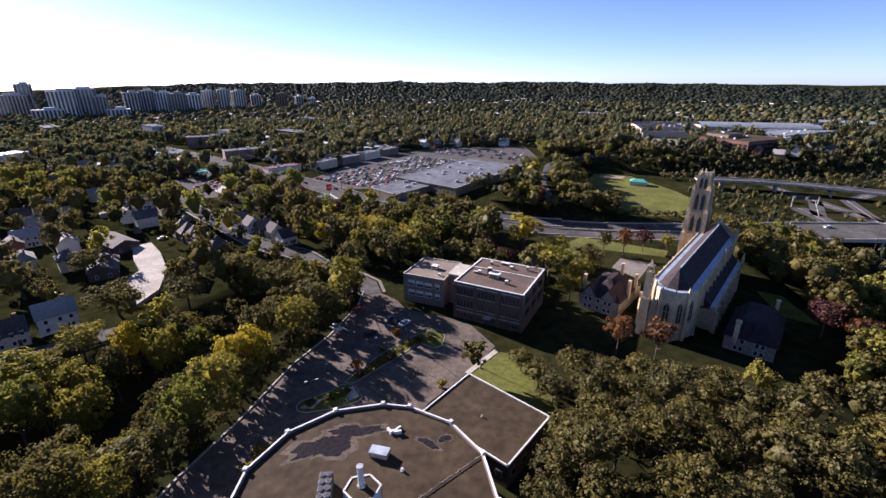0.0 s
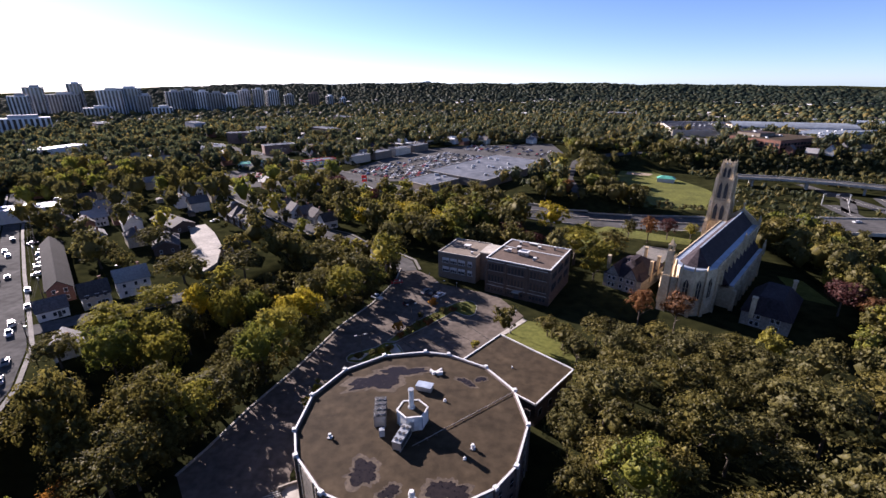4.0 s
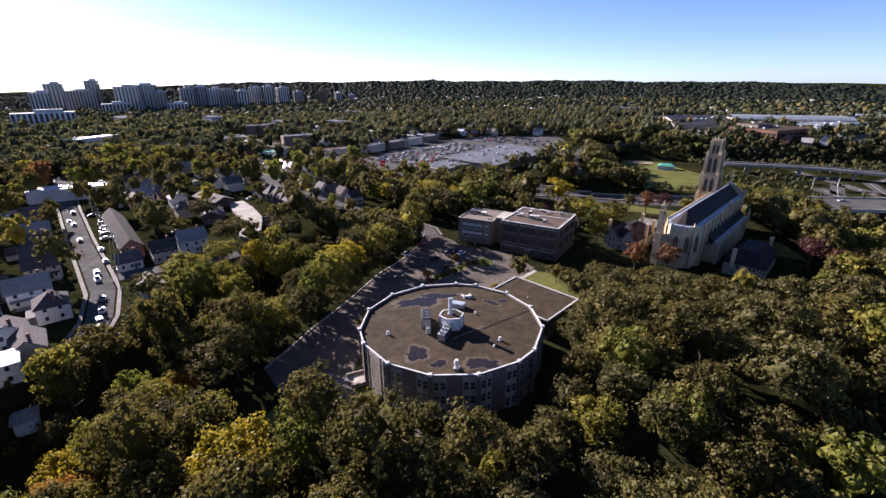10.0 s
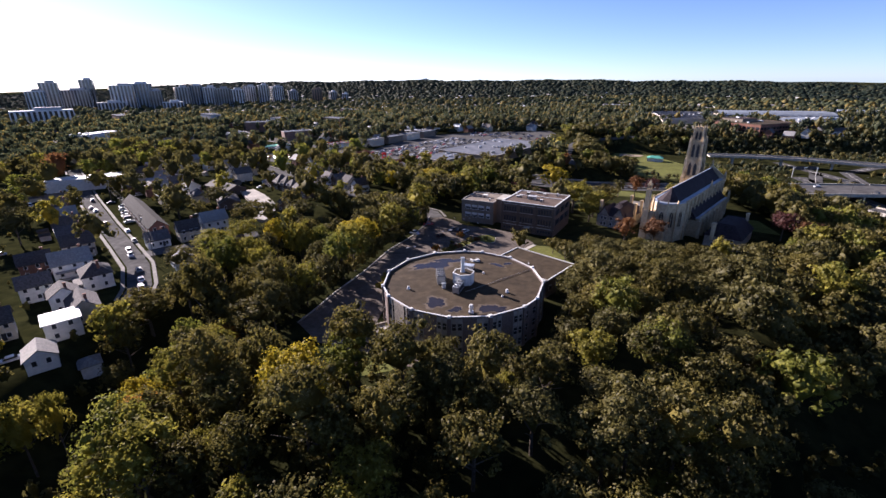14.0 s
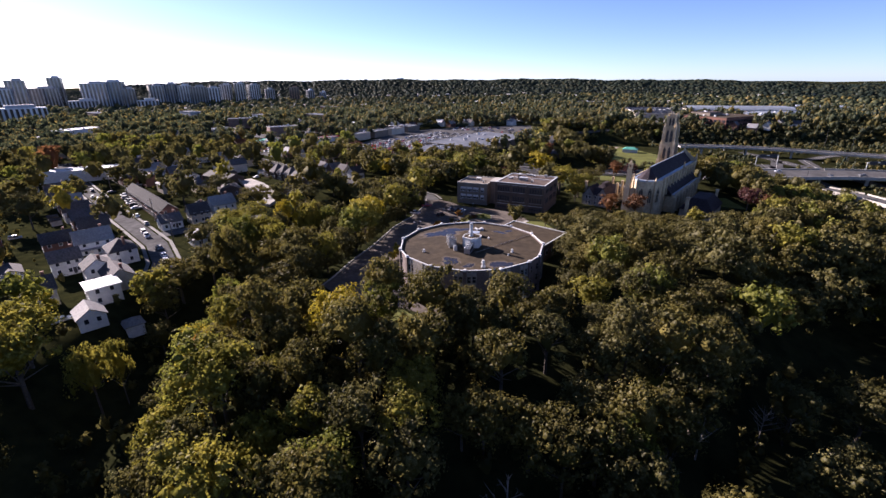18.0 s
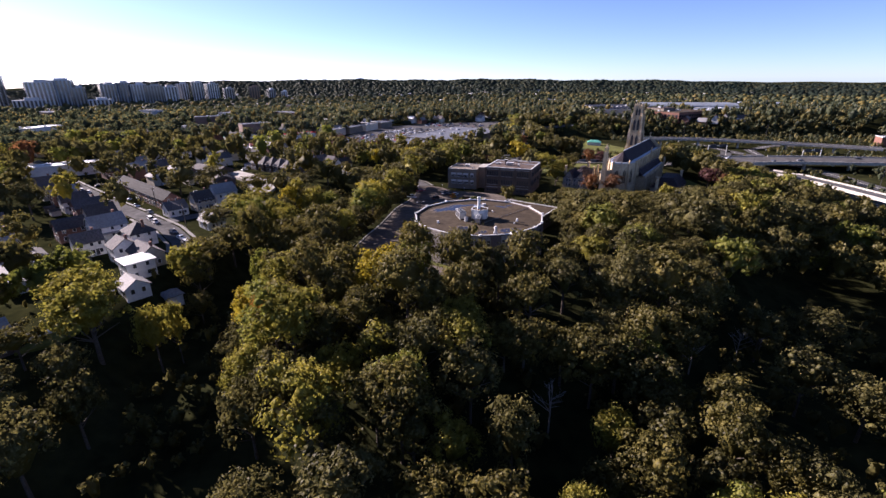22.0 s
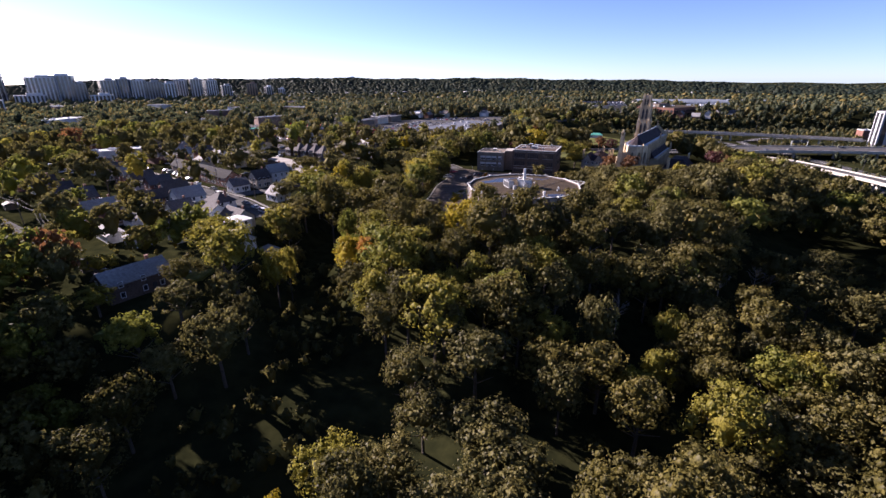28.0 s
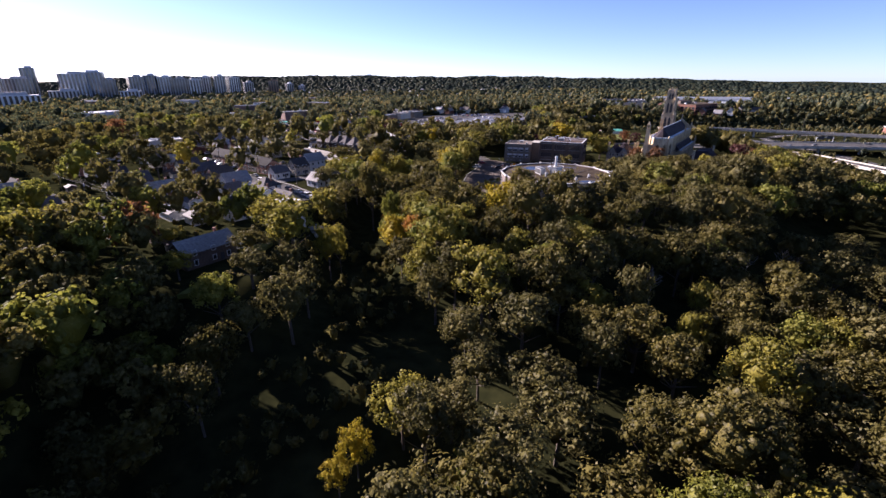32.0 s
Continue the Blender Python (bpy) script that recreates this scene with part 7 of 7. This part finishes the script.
for n, k in enumerate(order):
    edge = -64 < X[k] < -18 and Y[k] > -95
    marks = (0.3, 0.68, 0.88, 1.0, 1.0) if Y[k] < -95 else (0.22, 0.52, 0.74, 0.96, 0.985) if edge else (0.36, 0.8, 0.93, 0.999, 1.0)
    kind = ("dull", "olive", "fresh", "lime", "gold", "olive")[int(np.searchsorted(marks, hue[k]))]
    if n < 190:
        tree(kind, float(X[k]), float(Y[k]), float(size[k]))
    else:
        rest.append((kind, (X[k], Y[k], gz(X[k], Y[k]), size[k], g.integers(6), g.uniform(0, 6.28))))
LOOKS = {"dull": (DULL, "dull grey-green trees of the wood in full leaf"), "olive": (OLIVE, "olive green trees of the wood in full leaf"), "fresh": (FRESH, "bright green trees of the wood"), "lime": (LIME, "yellow-green trees of the wood"), "gold": (GOLD, "golden trees of the wood"), "orange": (ORANGE, "orange trees of the wood"), "rust": (RUST, "russet trees of the wood")}
for kind, (material, label) in LOOKS.items():
    lot = [r for q, r in rest if q == kind]
    near = [r for r in lot if math.hypot(r[0] - 40, r[1] - 4) < 34]
    woods("woodland", label, near, FINE, material)
    woods("woodland", label, [r for r in lot if math.hypot(r[0] - 60, r[1] + 60) < 120 and r not in near], WOOD, material)
    woods("woodland", label, [r for r in lot if math.hypot(r[0] - 60, r[1] + 60) >= 120], MID, material)

# undergrowth in the open gap of the wood
X, Y = scatter(-100, 130, -150, -20, 5, 8)
ok = clear(X, Y) | inside(OPEN[11], X, Y)
rows = [(x, y, gz(x, y) - 0.6, 0.22 + 0.16 * g.random(), g.integers(6), g.uniform(0, 6.28)) for x, y in zip(X[ok], Y[ok]) if g.random() < 0.85]
thick = [(x, y, gz(x, y) - 0.5, g.uniform(0.28, 0.55), g.integers(6), g.uniform(0, 6.28)) for x, y in zip(*scatter(-64, 6, -52, -23, 4.2, 61))]
woods("thicket", "dense green thicket at the edge of the drive", thick, MID, OLIVE)
woods("undergrowth", "low brownish undergrowth between the trees", rows, FAR, DULL)

# trees of the streets and gardens, the belt behind the school and beside the field
rows = {"dull": [], "olive": [], "fresh": [], "lime": [], "gold": [], "rust": []}
def sow(x0, x1, y0, y1, gap, seed, keep, lo, hi, test=None, mix=(0.46, 0.82, 0.93, 0.993, 0.996)):
    X, Y = scatter(x0, x1, y0, y1, gap, seed)
    ok = clear(X, Y)
    if test is not None:
        ok &= test(X, Y)
    q = np.random.default_rng(seed)
    for x, y in zip(X[ok], Y[ok]):
        h = q.random()
        if q.random() < keep:
            kind = ("dull", "olive", "fresh", "lime", "gold", "rust")[int(np.searchsorted(mix, h))]
            rows[kind].append((x, y, gz(x, y), q.uniform(lo, hi), q.integers(6), q.uniform(0, 6.28)))


sow(-330, -96, -150, 250, 11.5, 31, 0.82, 0.75, 1.25, lambda x, y: ~((y < 125) & (np.sin(x * 31.7 + y * 17.3) > 0.25)) & ~((x > -215) & (y < -38)) & ~((x > -192) & (x < -104) & (y > -50) & (y < 72) & (np.sin(x * 12.9 + y * 78.2) > -0.35)))
sow(-210, -112, -150, -38, 7.5, 38, 0.85, 0.85, 1.2, mix=(0.3, 0.6, 0.9, 0.98, 0.995))
sow(-112, -82, -150, -70, 7, 48, 0.92, 0.68, 0.95, lambda x, y: near_line(TRAIL, x, y) > 11, mix=(0.4, 0.7, 0.97, 0.99, 1.0))
sow(-112, -97, -78, -38, 7.5, 49, 0.7, 0.6, 0.9)
sow(-80, 60, 112, 200, 7.5, 36, 0.25, 0.6, 0.8, lambda x, y: y > 195)
sow(24, 92, 226, 474, 7, 33, 0.97, 0.6, 0.95)
sow(92, 190, 424, 476, 8, 46, 0.9, 0.5, 0.8)
BUSHY = [("brush", 172, 470, 236, 470, 7.5, 34, 0.22, 0.48, 0.85), ("brush", 84, 215, 234, 256, 5, 43, 0.25, 0.42, 0.85), ("brush", 60, 470, 428, 500, 8, 44, 0.35, 0.7, 0.85), ("brush", 190, 420, -140, 200, 8, 45, 0.25, 0.5, 0.85)]
sow(112, 166, 66, 196, 7.5, 39, 0.92, 0.75, 1.0)
sow(166, 196, 66, 196, 8, 47, 0.85, 0.6, 0.8)
sow(84, 150, 246, 256, 5, 37, 0.8, 0.3, 0.45)
for kind, (material, label) in LOOKS.items():
    if rows.get(kind):
        near = [r for r in rows[kind] if math.hypot(r[0] + 80, r[1] + 60) < 110]
        woods("garden_trees", label.replace("of the wood", "among gardens"), near, WOOD, material)
        woods("street_trees", label.replace("of the wood", "among streets and gardens"), [r for r in rows[kind] if r not in near and math.hypot(r[0] + 60, r[1] + 40) < 230], MID, material)
        woods("street_trees", label.replace("of the wood", "beyond the streets and gardens"), [r for r in rows[kind] if r not in near and math.hypot(r[0] + 60, r[1] + 40) >= 230], THIN, material)


for nm, x0, x1, y0, y1, gap, seed, lo, hi, keep in BUSHY:
    X, Y = scatter(x0, x1, y0, y1, gap, seed)
    q = np.random.default_rng(seed)
    ok = clear(X, Y, 4 if x1 == 470 else 0) & (q.random(len(X)) < keep)
    for half, material, label in ((0, FARLEAF, "dark mixed brush and trees beside the highway"), (1, DULL, "grey-green brush and small trees beside the highway")):
        woods("brush", label, [(x, y, gz(x, y) - 0.8, q.uniform(lo, hi), q.integers(6), q.uniform(0, 6.28)) for k, (x, y) in enumerate(zip(X[ok], Y[ok])) if (k % 3 == 0) == half], FAR if x1 > 420 or y1 < 210 else MID, material)


X, Y = scatter(-330, -97, -150, 250, 6.5, 63)
q = np.random.default_rng(63)
ok = clear(X, Y) & (q.random(len(X)) < 0.34)
woods("garden_hedges", "low hedges and bushes between the gardens", [(x, y, gz(x, y) - 0.2, q.uniform(0.1, 0.24), q.integers(6), q.uniform(0, 6.28)) for x, y in zip(X[ok], Y[ok])], FAR, OLIVE)


def fan(r0, r1, gap, seed, keep, lo, hi, shapes, name):
    X, Y = scatter(-r1, r1, -120, r1, gap, seed)
    d, az = np.hypot(X - 10, Y + 60), np.degrees(np.arctan2(X - 10, Y + 60))
    ok = (d > r0) & (d < r1) & (az > -60) & (az < 52) & ~((X > -330) & (X < 420) & (Y < 250)) & ~((X > 44) & (X < 460) & (Y < 470))
    X, Y = X[ok], Y[ok]
    ok = clear(X, Y)
    q = np.random.default_rng(seed)
    Z = ground_height(X, Y)
    out = [(x, y, z, q.uniform(lo, hi), q.integers(6), q.uniform(0, 6.28)) for x, y, z in zip(X[ok], Y[ok], Z[ok]) if q.random() < keep]
    woods(name, "mixed green and yellow trees of the far town and ridge", out, shapes, FARLEAF)


fan(200, 620, 11, 41, 0.85, 0.6, 1.15, THIN, "town_trees")
fan(620, 900, 11.5, 42, 0.85, 0.65, 1.15, FAR, "town_trees")


def blobs(r0, r1, gap, seed, lo, hi, name, keep=1.0):
    """Far canopy as small rough domes."""
    X, Y = scatter(-r1, r1, 0, r1, gap, seed)
    d, az = np.hypot(X - 10, Y + 60), np.degrees(np.arctan2(X - 10, Y + 60))
    ok = (d > r0) & (d < r1) & (az > -60) & (az < 52)
    if r0 < 1500:
        ok &= ~((X > -330) & (X < 330) & (Y < 250)) & ~((X > 44) & (X < 460) & (Y < 470))
    X, Y = X[ok], Y[ok]
    q = np.random.default_rng(seed)
    if r0 < 1500:
        ok = clear(X, Y) & (q.random(len(X)) < keep)
        X, Y = X[ok], Y[ok]
    Z = ground_height(X, Y)
    n, m = len(X), 5 if r0 < 1500 else 4
    levels = ((1.0, 0.25), (0.82, 0.68), (0.36, 0.97)) if r0 < 1500 else ((1.0, 0.3), (0.55, 0.95))
    t = np.arange(m) * 2 * np.pi / m
    rings = []
    big, tall = q.uniform(0.36, 0.8, (n, 1)), q.uniform(lo, hi, (n, 1))
    for rr, hh in levels:
        r = gap * rr * big * q.uniform(0.7, 1.3, (n, m))
        X, Y = X + q.normal(size=n) * gap * 0.08, Y + q.normal(size=n) * gap * 0.08
        rings.append(np.stack([X[:, None] + r * np.cos(t), Y[:, None] + r * np.sin(t), Z[:, None] + (tall * big * 1.6 + q.uniform(-0.8, 0.8, (n, m))) * hh + 0 * r], 2))
    v = np.concatenate(rings, 1).reshape(-1, 3)
    base = np.arange(n)[:, None] * len(levels) * m
    last = (len(levels) - 1) * m
    fs = []
    for a in range(len(levels) - 1):
        for k in range(m):
            j = (k + 1) % m
            fs.append(np.concatenate([base + a * m + k, base + a * m + j, base + (a + 1) * m + j, base + (a + 1) * m + k], 1))
    fs.append(np.concatenate([base + last + k for k in (0, 1, 2, 3)], 1))
    # beyond 1500 m the leaf colour carries the haze tint
    ob = part(name, mesh_np(name, v, np.concatenate(fs), FARLEAF if r0 < 1500 else HAZYRIDGE), None)
    tagged(ob, "wooded ridge and far woods in mixed autumn green", "woods", kind="stuff")


blobs(260, 620, 9, 55, 2.5, 6, "garden_bushes", 0.5)
blobs(880, 1500, 11.5, 56, 5, 13, "far_trees", 0.8)
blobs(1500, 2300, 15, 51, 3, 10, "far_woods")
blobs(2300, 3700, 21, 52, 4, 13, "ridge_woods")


# ---- poles and wires ----
def pole(x, y, turn, h=10.5):
    u = thing("utility_pole", pose(x, y, gz(x, y), 0, 0, turn), "weathered wooden utility pole with a crossarm and wires", "utility pole", "utility poles")
    part("post", tube(bmesh.new(), (0, 0, -0.5), (0, 0, h), 0.17, 0.11, 8), WOODPOLE, u)
    part("crossarm", box(0, 0, h - 0.9, 2.4, 0.14, 0.14), WOODPOLE, u)
    for k in (-1.05, -0.5, 0.5, 1.05):
        part("insulator", tube(bmesh.new(), (k, 0, h - 0.76), (k, 0, h - 0.55), 0.06, 0.04, 6), WHITE, u)
    part("transformer", tube(bmesh.new(), (0.3, 0.25, h - 3.0), (0.3, 0.25, h - 1.8), 0.25, 0.25, 10), STEEL, u)
    return x, y, gz(x, y) + h - 0.6


def wire(a, b, sag=0.7):
    a, b = Vector(a), Vector(b)
    bm = bmesh.new()
    prev = a
    for k in range(1, 9):
        t = k / 8
        q = a.lerp(b, t) - Vector((0, 0, sag * 4 * t * (1 - t)))
        tube(bm, prev, q, 0.035, 0.035, 3)
        prev = q
    return tagged(part("overhead_wire", bm, TYRE), "thin dark overhead wire between poles", "wire", "overhead wires")


for line, turn in (([(-117, 26.5), (-147, 55), (-181, 81), (-215, 108)], 52), ([(-154, -38), (-170, -22), (-190, -8), (-212, 6)], 57), ([(-103, 168), (-133, 188), (-164, 209)], 60), ([(-60, 239), (-96, 268), (-138, 301), (-180, 332), (-224, 362)], 55)):
    tops = [pole(x, y, turn) for x, y in line]
    for a, b in zip(tops, tops[1:]):
        for o in (-1.0, 0.0, 1.0):
            c, s = math.cos(radians(turn)) * o, math.sin(radians(turn)) * o
            wire((a[0] + c, a[1] + s, a[2] - (0.9 if o == 0 else 0)), (b[0] + c, b[1] + s, b[2] - (0.9 if o == 0 else 0)))

# bare trees in the wood
def snag(x, y, h, seed):
    g = random.Random(seed)
    u = thing("bare_tree", pose(x, y, gz(x, y)), "leafless grey tree standing in the wood", "bare tree", "bare trees")
    part("trunk", tube(bmesh.new(), (0, 0, -0.5), (0.2, 0.1, h), 0.2, 0.03, 7), BARE, u)
    for k in range(13):
        t, z = g.uniform(0, 6.28), h * g.uniform(0.35, 0.9)
        l = (h - z) * 0.55 + 0.8
        bm = tube(bmesh.new(), (0.1, 0.05, z), (l * math.cos(t), l * math.sin(t), z + l * 0.9), 0.07, 0.02, 4)
        for j in range(3):
            f = g.uniform(0.4, 0.9)
            p = Vector((l * f * math.cos(t), l * f * math.sin(t), z + l * f * 0.9))
            tube(bm, p, p + Vector((g.uniform(-0.8, 0.8), g.uniform(-0.8, 0.8), g.uniform(0.5, 1.2))), 0.03, 0.012, 3)
        part("branch", bm, BARE, u)


for k, (x, y, h) in enumerate(((33, -62, 10), (44, -52, 9), (58, -46, 9), (28, -70, 8), (8, -72, 11), (66, -42, 8))):
    snag(x, y, h, k)

# chain link fence and litter bins of the lot, sign boards
for k, (x, y, t) in enumerate(((14.8, 71.5, 57), (-6, 89, -18), (-17.5, 95.5, -20))):
    s = thing("parking_sign", pose(x, y, 0.06, 0, 0, t), "small white sign board on a steel post", "sign", "parking signs")
    part("post", tube(bmesh.new(), (0, 0, 0), (0, 0, 2.3), 0.03, 0.03, 6), STEEL, s)
    part("board", box(0, -0.04, 1.7, 0.45, 0.03, 0.6), WHITE, s)
# gantry signs over the highway
for x, y, t in ((300, 268, 10), (236, 300, 5)):
    z = gz(x, y)
    s = thing("sign_gantry", pose(x, y, z, 0, 0, t), "steel sign gantry across the highway", "gantry")
    for q in (-9, 9):
        part("leg", box(q, 0, 0, 0.4, 0.4, 8), STEEL, s)
    part("beam", box(0, 0, 7.6, 18.6, 0.5, 0.7), STEEL, s)
    for q in (-4.5, 4.5):
        part("sign_panel", box(q, -0.4, 6.2, 6.5, 0.15, 3.0), DARKMETAL, s)

for kit in (KIT_TALL, KIT_BASE, KIT_BLIND, KIT_BLIND_S, KIT_HOUSE, [lw, lt, la]):
    drop(kit)
